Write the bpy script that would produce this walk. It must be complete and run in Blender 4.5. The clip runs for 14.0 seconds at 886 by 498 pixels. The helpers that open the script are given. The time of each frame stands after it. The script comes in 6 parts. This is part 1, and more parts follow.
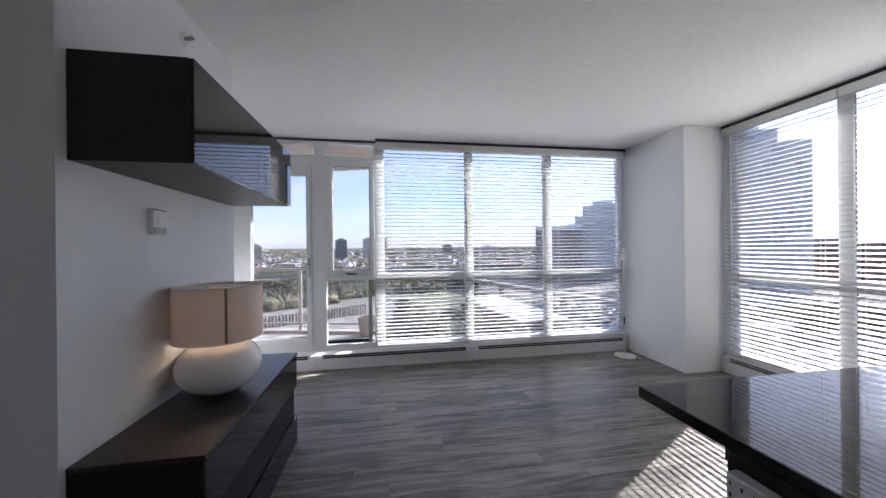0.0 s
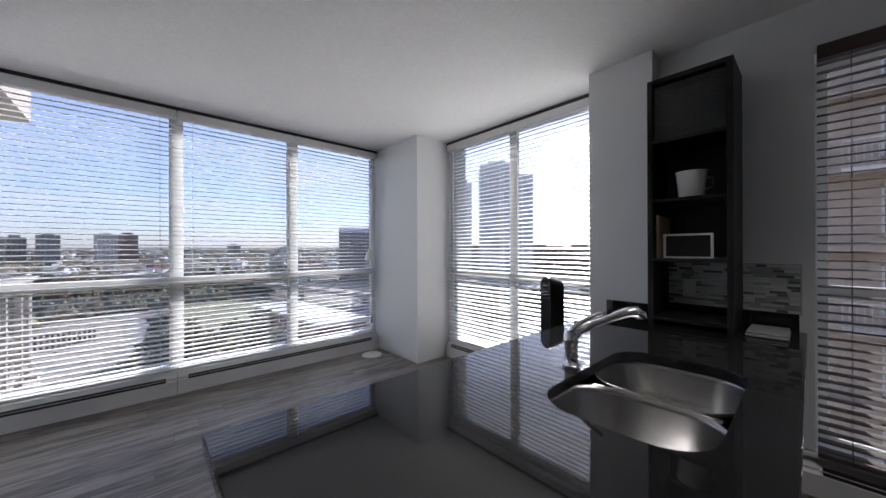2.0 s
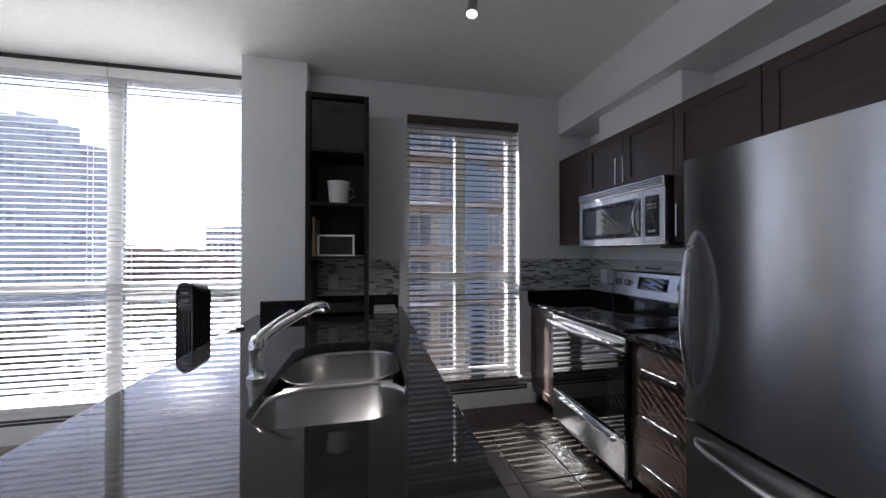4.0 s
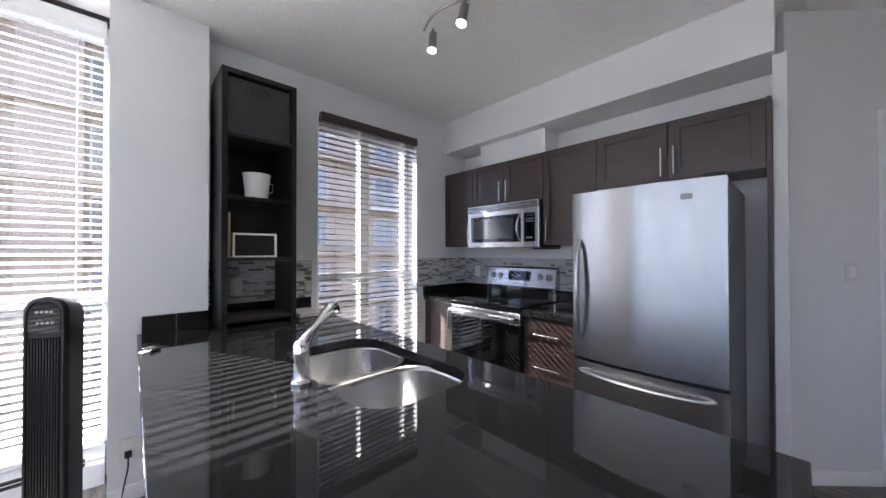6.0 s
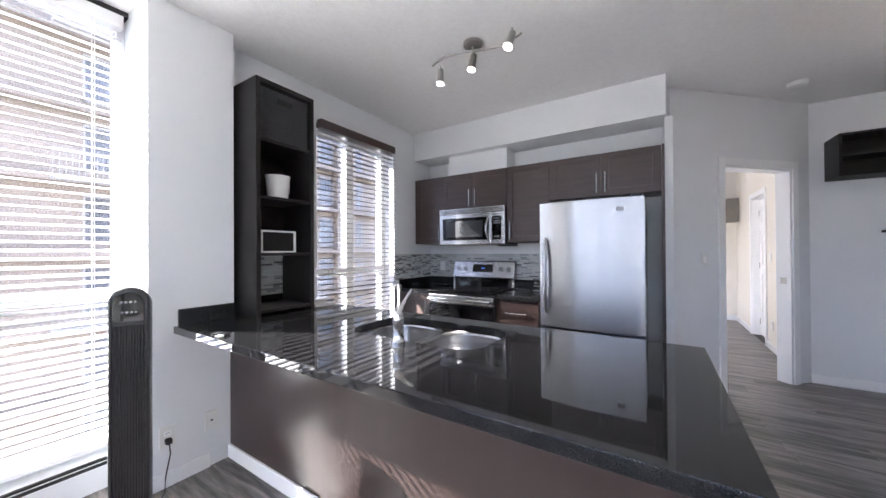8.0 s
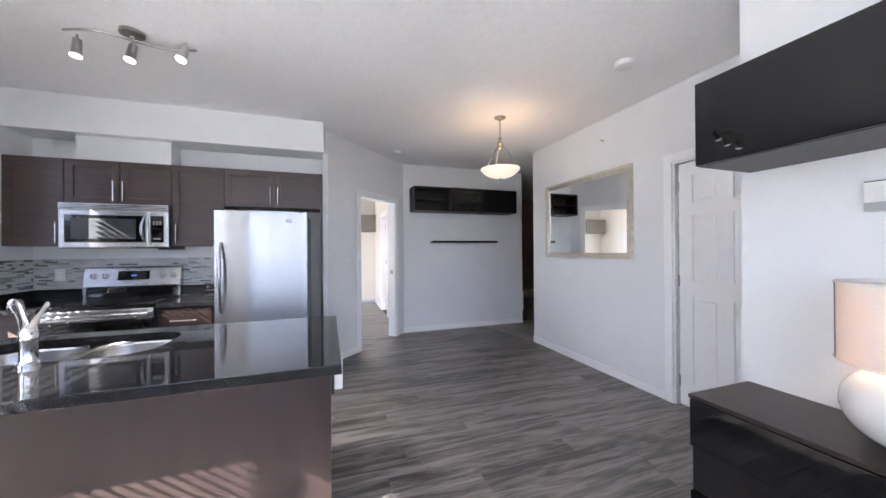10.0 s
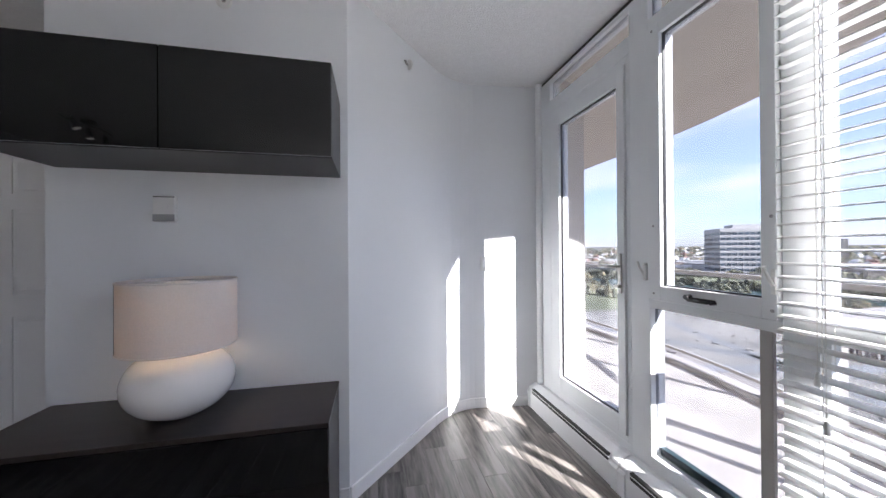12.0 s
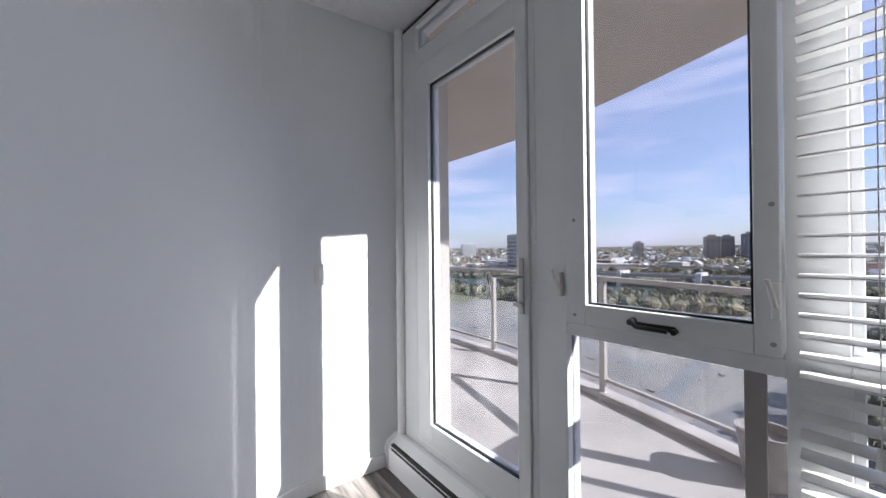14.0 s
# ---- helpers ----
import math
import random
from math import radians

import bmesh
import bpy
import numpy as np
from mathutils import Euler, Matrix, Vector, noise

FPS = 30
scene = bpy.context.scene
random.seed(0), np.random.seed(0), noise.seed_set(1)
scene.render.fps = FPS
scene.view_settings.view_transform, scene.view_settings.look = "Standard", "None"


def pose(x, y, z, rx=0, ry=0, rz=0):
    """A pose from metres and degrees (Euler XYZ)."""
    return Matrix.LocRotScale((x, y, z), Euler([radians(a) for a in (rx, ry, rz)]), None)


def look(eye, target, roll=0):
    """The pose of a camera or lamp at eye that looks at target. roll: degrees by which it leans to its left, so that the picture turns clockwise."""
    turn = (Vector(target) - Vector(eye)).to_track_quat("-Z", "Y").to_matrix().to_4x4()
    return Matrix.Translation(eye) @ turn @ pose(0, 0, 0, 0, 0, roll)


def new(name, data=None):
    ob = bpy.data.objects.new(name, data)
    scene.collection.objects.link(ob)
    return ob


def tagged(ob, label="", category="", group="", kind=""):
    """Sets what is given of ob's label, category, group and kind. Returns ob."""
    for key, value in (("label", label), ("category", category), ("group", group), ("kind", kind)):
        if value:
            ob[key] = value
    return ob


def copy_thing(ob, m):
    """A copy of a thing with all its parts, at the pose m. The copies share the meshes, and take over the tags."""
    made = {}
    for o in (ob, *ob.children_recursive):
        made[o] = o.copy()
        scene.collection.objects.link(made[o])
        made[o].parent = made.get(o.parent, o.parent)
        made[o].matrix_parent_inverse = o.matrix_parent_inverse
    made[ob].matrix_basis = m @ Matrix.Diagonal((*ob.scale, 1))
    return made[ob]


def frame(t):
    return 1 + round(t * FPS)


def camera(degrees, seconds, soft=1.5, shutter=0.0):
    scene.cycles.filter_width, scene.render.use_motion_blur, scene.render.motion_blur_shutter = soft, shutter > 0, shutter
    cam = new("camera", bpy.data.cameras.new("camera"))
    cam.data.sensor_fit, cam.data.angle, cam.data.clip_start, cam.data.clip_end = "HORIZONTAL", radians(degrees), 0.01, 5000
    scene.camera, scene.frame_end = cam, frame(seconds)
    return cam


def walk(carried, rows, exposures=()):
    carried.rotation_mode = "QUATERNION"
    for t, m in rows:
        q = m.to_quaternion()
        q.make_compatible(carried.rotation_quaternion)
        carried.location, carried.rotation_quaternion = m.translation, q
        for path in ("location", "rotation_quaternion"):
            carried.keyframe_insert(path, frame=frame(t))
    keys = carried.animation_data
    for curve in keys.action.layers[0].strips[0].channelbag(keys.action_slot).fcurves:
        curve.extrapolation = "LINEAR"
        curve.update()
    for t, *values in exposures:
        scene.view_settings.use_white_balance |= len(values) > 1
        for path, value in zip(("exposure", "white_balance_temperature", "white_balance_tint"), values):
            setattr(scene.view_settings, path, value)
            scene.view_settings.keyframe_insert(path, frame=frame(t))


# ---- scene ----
cam = camera(106.2, 14.0, soft=1.5)
PATH = [
    (0, (0.066, 0.017, 1.396), (0.39, 1.991, 1.397), -0.6),
    (0.5, (0.312, 0.088, 1.396), (0.725, 2.045, 1.402), -0.7),
    (1, (0.55, 0.078, 1.39), (1.162, 1.982, 1.392), -0.4),
    (1.5, (0.728, 0.045, 1.361), (1.678, 1.805, 1.374), -0.4),
    (2, (0.846, 0.047, 1.368), (2.188, 1.53, 1.369), -0.2),
    (2.5, (0.911, 0.07, 1.373), (2.595, 1.149, 1.365), -0.2),
    (3, (0.909, 0.11, 1.334), (2.826, 0.678, 1.343), 0.0),
    (3.5, (0.88, 0.175, 1.348), (2.879, 0.21, 1.352), 0.1),
    (4, (0.854, 0.308, 1.336), (2.81, -0.113, 1.354), -0.0),
    (6.5, (1.062, 1.34, 1.339), (2.397, -0.15, 1.355), -0.1),
    (7, (1.137, 1.546, 1.306), (2.35, -0.044, 1.324), -0.2),
    (9.3, (1.105, 2.276, 1.321), (1.475, 0.311, 1.33), -0.5),
    (9.5, (1.074, 2.35, 1.323), (1.178, 0.353, 1.333), -0.5),
    (10, (1.006, 2.474, 1.339), (0.356, 0.582, 1.344), -0.4),
    (10.5, (0.953, 2.577, 1.339), (-0.413, 1.116, 1.343), -0.5),
    (11, (0.908, 2.671, 1.331), (-0.937, 1.9, 1.337), -0.3),
    (11.5, (0.869, 2.742, 1.331), (-1.13, 2.671, 1.339), -0.5),
    (12, (0.794, 2.762, 1.336), (-1.161, 3.186, 1.343), -0.4),
    (12.5, (0.67, 2.775, 1.343), (-1.176, 3.545, 1.352), -0.5),
    (13, (0.494, 2.848, 1.328), (-1.245, 3.835, 1.342), -0.4),
    (13.5, (0.248, 2.938, 1.333), (-1.389, 4.087, 1.351), -0.4),
    (14, (-0.006, 3.037, 1.347), (-1.549, 4.31, 1.354), -0.6),
]
EXPOSURES = [(t, stops, 6130, 13) for t, stops in ((0.0, 2.15), (0.5, 2.05), (1.5, 1.8), (3.0, 2.25), (3.5, 2.4), (4.0, 2.5), (6.5, 3.8), (7.2, 3.87), (9.3, 4.2), (10.5, 4.25), (11.0, 3.6), (11.5, 2.9), (12.0, 2.35), (13.0, 1.85), (14.0, 1.75))]
walk(cam, [(t, look(eye, target, roll)) for t, eye, target, roll in PATH], EXPOSURES)

# ---- daylight ----
SUN = Vector((1.0, 0.535, 0.79)).normalized()      # the way to the sun
world = bpy.data.worlds.new("world")
scene.world = world
world.use_nodes = True
wn, wl = world.node_tree.nodes, world.node_tree.links
wn.clear()
sky = wn.new("ShaderNodeTexSky")
sky.sky_type, sky.sun_disc = "NISHITA", False
sky.sun_elevation = math.asin(SUN.z)
sky.sun_rotation = math.atan2(SUN.x, SUN.y)
sky.air_density, sky.dust_density, sky.ozone_density = 1.0, 0.9, 3.8
# thin high cloud, in streaks near the horizon
tc, mp = wn.new("ShaderNodeTexCoord"), wn.new("ShaderNodeMapping")
mp.inputs["Scale"].default_value = (1.2, 1.2, 7.0)
cn = wn.new("ShaderNodeTexNoise")
cn.inputs["Scale"].default_value, cn.inputs["Detail"].default_value, cn.inputs["Roughness"].default_value = 2.2, 7.0, 0.62
cr = wn.new("ShaderNodeValToRGB")
cr.color_ramp.elements[0].position, cr.color_ramp.elements[1].position = 0.45, 0.78
cr.color_ramp.elements[0].color = (0.30, 0.30, 0.30, 1)
mx = wn.new("ShaderNodeMix")
mx.data_type = "RGBA"
mx.inputs["B"].default_value = (5.5, 5.4, 6.4, 1)
bg, wo = wn.new("ShaderNodeBackground"), wn.new("ShaderNodeOutputWorld")
SKY_STRENGTH = 0.12
bg.inputs["Strength"].default_value = SKY_STRENGTH
wl.new(tc.outputs["Generated"], mp.inputs["Vector"])
wl.new(mp.outputs["Vector"], cn.inputs["Vector"])
wl.new(cn.outputs["Fac"], cr.inputs["Fac"])
wl.new(cr.outputs["Color"], mx.inputs["Factor"])
wl.new(sky.outputs["Color"], mx.inputs["A"])
wl.new(mx.outputs["Result"], bg.inputs["Color"])
wl.new(bg.outputs["Background"], wo.inputs["Surface"])
sun = new("sun", bpy.data.lights.new("sun", "SUN"))
sun.data.energy, sun.data.angle, sun.data.color = 4.6, radians(0.53), (1.0, 0.95, 0.88)
sun.matrix_world = look(SUN * 50, (0, 0, 0))


def lamp(name, place, watts, color, radius):
    ob = new(name, bpy.data.lights.new(name, "POINT"))
    ob.data.energy, ob.data.color, ob.data.shadow_soft_size = watts, color, radius
    ob.location = place
    return ob


WARM = (1.0, 0.72, 0.45)
lamp("table_lamp_bulb", (-0.83, 1.97, 1.06), 4.0, WARM, 0.03)
lamp("pendant_bulb", (-0.72, -0.66, 2.18), 0.2, WARM, 0.05)
for n, (place, aim) in enumerate((((2.47, -0.19, 2.505), (2.47, -0.05, 1.0)), ((2.19, -0.15, 2.505), (2.3, 0.1, 1.0)), ((1.885, -0.05, 2.51), (1.75, 0.3, 1.0)))):
    ob = new("spot_lamp", bpy.data.lights.new("spot_lamp", "SPOT"))
    ob.data.energy, ob.data.color, ob.data.spot_size, ob.data.spot_blend, ob.data.shadow_soft_size = 6.0, (1.0, 0.93, 0.84), radians(92), 1.0, 0.03
    ob.matrix_world = look(place, aim)


# ---- materials ----
def material(name, color, rough=0.6, metal=0.0, noise_scale=0.0, spread=0.1, bump=0.0, bump_scale=60.0, stretch=(1, 1, 1), spec=0.5,
             island=0.0, rand=0.0, coat=0.0, rough_spread=0.0, detail=5.0):
    """A surface with colour that wanders at one scale and relief at another."""
    m = bpy.data.materials.new(name)
    m.use_nodes = True
    n, l = m.node_tree.nodes, m.node_tree.links
    b = n["Principled BSDF"]
    b.inputs["Roughness"].default_value, b.inputs["Metallic"].default_value = rough, metal
    b.inputs["Specular IOR Level"].default_value, b.inputs["Coat Weight"].default_value = spec, coat
    tc, mp = n.new("ShaderNodeTexCoord"), n.new("ShaderNodeMapping")
    mp.inputs["Scale"].default_value = stretch
    l.new(tc.outputs["Object"], mp.inputs["Vector"])
    value = n.new("ShaderNodeMath")
    value.operation = "MULTIPLY_ADD"
    value.inputs[0].default_value, value.inputs[1].default_value, value.inputs[2].default_value = 0.5, 1.0, 0.5
    last = None
    if noise_scale:
        t = n.new("ShaderNodeTexNoise")
        t.inputs["Scale"].default_value, t.inputs["Detail"].default_value = noise_scale, detail
        l.new(mp.outputs["Vector"], t.inputs["Vector"])
        mr = n.new("ShaderNodeMapRange")
        mr.inputs["From Min"].default_value, mr.inputs["From Max"].default_value = 0.3, 0.7
        mr.inputs["To Min"].default_value, mr.inputs["To Max"].default_value = 1 - spread, 1 + spread
        l.new(t.outputs["Fac"], mr.inputs["Value"])
        last = mr.outputs["Result"]
        if rough_spread:
            rr = n.new("ShaderNodeMapRange")
            rr.inputs["To Min"].default_value, rr.inputs["To Max"].default_value = rough - rough_spread, rough + rough_spread
            l.new(t.outputs["Fac"], rr.inputs["Value"])
            l.new(rr.outputs["Result"], b.inputs["Roughness"])
    for amount, node, socket in ((island, "ShaderNodeNewGeometry", "Random Per Island"), (rand, "ShaderNodeObjectInfo", "Random")):
        if amount:
            g, mr = n.new(node), n.new("ShaderNodeMapRange")
            mr.inputs["To Min"].default_value, mr.inputs["To Max"].default_value = 1 - amount, 1 + amount
            l.new(g.outputs[socket], mr.inputs["Value"])
            if last is None:
                last = mr.outputs["Result"]
            else:
                mu = n.new("ShaderNodeMath")
                mu.operation = "MULTIPLY"
                l.new(last, mu.inputs[0])
                l.new(mr.outputs["Result"], mu.inputs[1])
                last = mu.outputs["Value"]
    if last is None:
        b.inputs["Base Color"].default_value = (*color, 1)
    else:
        sc = n.new("ShaderNodeVectorMath")
        sc.operation = "SCALE"
        sc.inputs[0].default_value = color
        l.new(last, sc.inputs["Scale"])
        l.new(sc.outputs["Vector"], b.inputs["Base Color"])
    if bump:
        t, bp = n.new("ShaderNodeTexNoise"), n.new("ShaderNodeBump")
        t.inputs["Scale"].default_value, t.inputs["Detail"].default_value = bump_scale, 4.0
        bp.inputs["Strength"].default_value, bp.inputs["Distance"].default_value = bump, 0.01
        l.new(mp.outputs["Vector"], t.inputs["Vector"])
        l.new(t.outputs["Fac"], bp.inputs["Height"])
        l.new(bp.outputs["Normal"], b.inputs["Normal"])
    return m


def emitter(name, color, strength):
    m = material(name, color, 0.5)
    b = m.node_tree.nodes["Principled BSDF"]
    b.inputs["Emission Color"].default_value, b.inputs["Emission Strength"].default_value = (*color, 1), strength
    return m


def window_glass(name, tint, gloss=0.06):
    m = bpy.data.materials.new(name)
    m.use_nodes = True
    n, l = m.node_tree.nodes, m.node_tree.links
    n.clear()
    tr, gl, mix, out, fr = (n.new(k) for k in ("ShaderNodeBsdfTransparent", "ShaderNodeBsdfGlossy", "ShaderNodeMixShader", "ShaderNodeOutputMaterial", "ShaderNodeLayerWeight"))
    pw = n.new("ShaderNodeMath")
    pw.operation = "POWER"
    pw.inputs[1].default_value = 4.0
    ma = n.new("ShaderNodeMath")
    ma.operation = "MULTIPLY_ADD"
    ma.inputs[1].default_value, ma.inputs[2].default_value = 0.5, gloss * 0.5
    tr.inputs["Color"].default_value = (*tint, 1)
    gl.inputs["Roughness"].default_value = 0.02
    fr.inputs["Blend"].default_value = 0.5
    l.new(fr.outputs["Facing"], pw.inputs[0])
    l.new(pw.outputs["Value"], ma.inputs[0])
    l.new(ma.outputs["Value"], mix.inputs["Fac"])
    l.new(tr.outputs["BSDF"], mix.inputs[1])
    l.new(gl.outputs["BSDF"], mix.inputs[2])
    l.new(mix.outputs["Shader"], out.inputs["Surface"])
    return m


def plank_material(name, dark, light, scale, rough):
    """Long grain along x, with each board its own tone."""
    m = bpy.data.materials.new(name)
    m.use_nodes = True
    n, l = m.node_tree.nodes, m.node_tree.links
    b = n["Principled BSDF"]
    tc, mp, oi, add = (n.new(k) for k in ("ShaderNodeTexCoord", "ShaderNodeMapping", "ShaderNodeObjectInfo", "ShaderNodeVectorMath"))
    mp.inputs["Scale"].default_value = scale
    sc = n.new("ShaderNodeVectorMath")
    sc.operation = "SCALE"
    sc.inputs[0].default_value = (31.0, 17.0, 5.0)
    l.new(oi.outputs["Random"], sc.inputs["Scale"])
    l.new(tc.outputs["Object"], mp.inputs["Vector"])
    l.new(mp.outputs["Vector"], add.inputs[0])
    l.new(sc.outputs["Vector"], add.inputs[1])
    t1, t2 = n.new("ShaderNodeTexNoise"), n.new("ShaderNodeTexNoise")
    t1.inputs["Scale"].default_value, t1.inputs["Detail"].default_value, t1.inputs["Distortion"].default_value = 1.0, 6.0, 1.2
    t2.inputs["Scale"].default_value, t2.inputs["Detail"].default_value = 5.0, 8.0
    for t in (t1, t2):
        l.new(add.outputs["Vector"], t.inputs["Vector"])
    ad = n.new("ShaderNodeMath")
    ad.operation = "MULTIPLY_ADD"
    ad.inputs[1].default_value = 0.45
    l.new(t2.outputs["Fac"], ad.inputs[0])
    l.new(t1.outputs["Fac"], ad.inputs[2])
    a2 = n.new("ShaderNodeMath")
    a2.operation = "MULTIPLY_ADD"
    a2.inputs[1].default_value = 0.16
    l.new(oi.outputs["Random"], a2.inputs[0])
    l.new(ad.outputs["Value"], a2.inputs[2])
    cr = n.new("ShaderNodeValToRGB")
    cr.color_ramp.elements[0].position, cr.color_ramp.elements[1].position = 0.62, 0.98
    cr.color_ramp.elements[0].color, cr.color_ramp.elements[1].color = (*dark, 1), (*light, 1)
    l.new(a2.outputs["Value"], cr.inputs["Fac"])
    l.new(cr.outputs["Color"], b.inputs["Base Color"])
    b.inputs["Roughness"].default_value = rough
    bp = n.new("ShaderNodeBump")
    bp.inputs["Strength"].default_value, bp.inputs["Distance"].default_value = 0.25, 0.002
    l.new(t2.outputs["Fac"], bp.inputs["Height"])
    l.new(bp.outputs["Normal"], b.inputs["Normal"])
    return m


M_WALL = material("wall_paint", (0.80, 0.815, 0.83), 0.6, noise_scale=1.3, spread=0.02, bump=0.05, bump_scale=350)
M_CEIL = material("ceiling_texture", (0.93, 0.93, 0.93), 0.9, noise_scale=40, spread=0.03, bump=0.42, bump_scale=95)
M_TRIM = material("trim_paint", (0.90, 0.905, 0.91), 0.35, noise_scale=2, spread=0.02)
M_FRAME = material("window_vinyl", (0.80, 0.82, 0.83), 0.3, noise_scale=3, spread=0.02)
M_HEATER = material("heater_enamel", (0.78, 0.79, 0.80), 0.35, noise_scale=3, spread=0.03)
# flat black for slots and gaps; the shade inside is put into the colour
M_BLACKGAP = material("gap_shade_black", (0.02, 0.02, 0.02), 0.5)
M_PLANK = plank_material("floor_plank", (0.062, 0.056, 0.052), (0.27, 0.245, 0.225), (1.6, 14.0, 14.0), 0.38)
M_SUBFLOOR = material("subfloor", (0.06, 0.055, 0.05), 0.8, noise_scale=5)
M_KTILE = material("slate_tile", (0.055, 0.047, 0.043), 0.4, noise_scale=6, spread=0.25, bump=0.2, bump_scale=25, rand=0.1)
M_HTILE = material("hall_tile", (0.28, 0.25, 0.22), 0.4, noise_scale=5, spread=0.12, rand=0.06)
M_GROUT = material("grout", (0.13, 0.12, 0.11), 0.9, noise_scale=30)
M_BROWN = material("espresso_laminate", (0.066, 0.045, 0.040), 0.38, noise_scale=3, spread=0.18, stretch=(1, 1, 8), bump=0.05, bump_scale=40)
M_PANEL = material("brown_back_panel", (0.044, 0.029, 0.026), 0.3, noise_scale=2, spread=0.12, stretch=(6, 6, 1))
M_BLACK = material("black_gloss_lacquer", (0.008, 0.008, 0.009), 0.028, noise_scale=4, spread=0.1)
M_BLACKMATT = material("black_brown_veneer", (0.014, 0.012, 0.012), 0.42, spec=0.3, noise_scale=5, spread=0.2, stretch=(1, 8, 1))
M_SMOKE = material("smoked_glass", (0.012, 0.012, 0.013), 0.05)
M_GRANITE = material("black_granite", (0.014, 0.014, 0.015), 0.035, noise_scale=260, spread=0.4, rough_spread=0.02)
M_STEEL = material("brushed_steel", (0.52, 0.52, 0.53), 0.27, metal=1.0, noise_scale=60, spread=0.05, stretch=(30, 30, 0.5), bump=0.04, bump_scale=60)
M_FRIDGE = material("fridge_steel", (0.47, 0.47, 0.48), 0.27, metal=1.0, noise_scale=40, spread=0.04, stretch=(5, 5, 0.12), bump=0.10, bump_scale=1.6)
M_FRIDGE.node_tree.nodes["Principled BSDF"].inputs["Anisotropic"].default_value = 0.85
M_FRIDGE.node_tree.nodes["Principled BSDF"].inputs["Anisotropic Rotation"].default_value = 0.25
M_CREAM = material("cream_wall_paint", (0.80, 0.76, 0.69), 0.6, noise_scale=1.3, spread=0.02)
M_HALL = material("beige_wall_paint", (0.62, 0.50, 0.40), 0.6, noise_scale=1.3, spread=0.03)
M_TAUPE = material("taupe_laminate", (0.20, 0.18, 0.155), 0.5, noise_scale=3, spread=0.1)
M_SINK = material("sink_steel", (0.40, 0.395, 0.39), 0.27, metal=1.0, noise_scale=40, spread=0.06, stretch=(1, 12, 1))
M_CHROME = material("chrome", (0.75, 0.75, 0.76), 0.08, metal=1.0)
M_NICKEL = material("satin_nickel", (0.42, 0.41, 0.39), 0.3, metal=1.0)
M_BLKPL = material("black_plastic", (0.008, 0.008, 0.009), 0.35, noise_scale=20)
M_BLKGLASS = material("black_glass", (0.006, 0.006, 0.007), 0.04)
M_WHITEPL = material("white_plastic", (0.78, 0.78, 0.76), 0.35)
M_GREYPL = material("grey_plastic", (0.35, 0.35, 0.35), 0.4)
M_CERAMIC = material("white_ceramic", (0.82, 0.80, 0.78), 0.12)
M_SHADE = material("linen_shade", (0.80, 0.76, 0.72), 0.8, noise_scale=200, spread=0.04)
M_SLAT = material("white_blind_slat", (0.82, 0.825, 0.82), 0.35)
M_DKSLAT = material("dark_blind_slat", (0.07, 0.064, 0.06), 0.3)
M_MIRROR = material("mirror", (0.9, 0.91, 0.9), 0.02, metal=1.0)
M_CHAMPAGNE = material("champagne_frame", (0.66, 0.62, 0.55), 0.3, metal=0.8, noise_scale=20, spread=0.08)
M_GLASS = window_glass("window_pane", (0.60, 0.61, 0.64))
M_RAILGLASS = window_glass("rail_glass", (0.95, 0.97, 0.965))
M_CLEAR = window_glass("clear_glass", (0.93, 0.95, 0.95))
M_ALAB = emitter("alabaster_bowl", (1.0, 0.82, 0.62), 0.04)
M_BULB = emitter("lamp_lens", (1.0, 0.95, 0.88), 0.35)
M_CONC = material("balcony_concrete", (0.50, 0.465, 0.425), 0.85, noise_scale=2.2, spread=0.16, detail=9.0, bump=0.15, bump_scale=60)
M_STUCCO = material("beige_stucco", (0.52, 0.47, 0.41), 0.9, noise_scale=2, spread=0.04, bump=0.1, bump_scale=200)
M_RAIL = material("rail_paint", (0.45, 0.42, 0.38), 0.45)


# ---- mesh helpers ----
def box(bm, x0, x1, y0, y1, z0, z1, bevel=0.0, m=None):
    """A cuboid, its edges rounded by bevel."""
    b2 = bmesh.new() if bevel else bm
    size = (abs(x1 - x0), abs(y1 - y0), abs(z1 - z0))
    mat = Matrix.Translation(((x0 + x1) / 2, (y0 + y1) / 2, (z0 + z1) / 2)) @ Matrix.Diagonal((*size, 1))
    if m is not None:
        mat = m @ mat
    bmesh.ops.create_cube(b2, size=1.0, matrix=mat)
    if bevel:
        bmesh.ops.bevel(b2, geom=b2.edges[:], offset=bevel, segments=2, affect="EDGES", profile=0.5)
        merge(bm, b2)
    return bm


def merge(bm, other):
    me = bpy.data.meshes.new("tmp")
    other.to_mesh(me)
    other.free()
    bm.from_mesh(me)
    bpy.data.meshes.remove(me)


def boxes(rows, bevel=0.0):
    bm = bmesh.new()
    for r in rows:
        box(bm, *r, bevel=bevel)
    return bm


def tube(bm, a, b, r, r2=None, seg=16, caps=True):
    a, b = Vector(a), Vector(b)
    turn = (b - a).to_track_quat("Z", "Y").to_matrix().to_4x4()
    bmesh.ops.create_cone(bm, cap_ends=caps, segments=seg, radius1=r, radius2=r if r2 is None else r2, depth=(b - a).length,
                          matrix=Matrix.Translation((a + b) / 2) @ turn)
    return bm


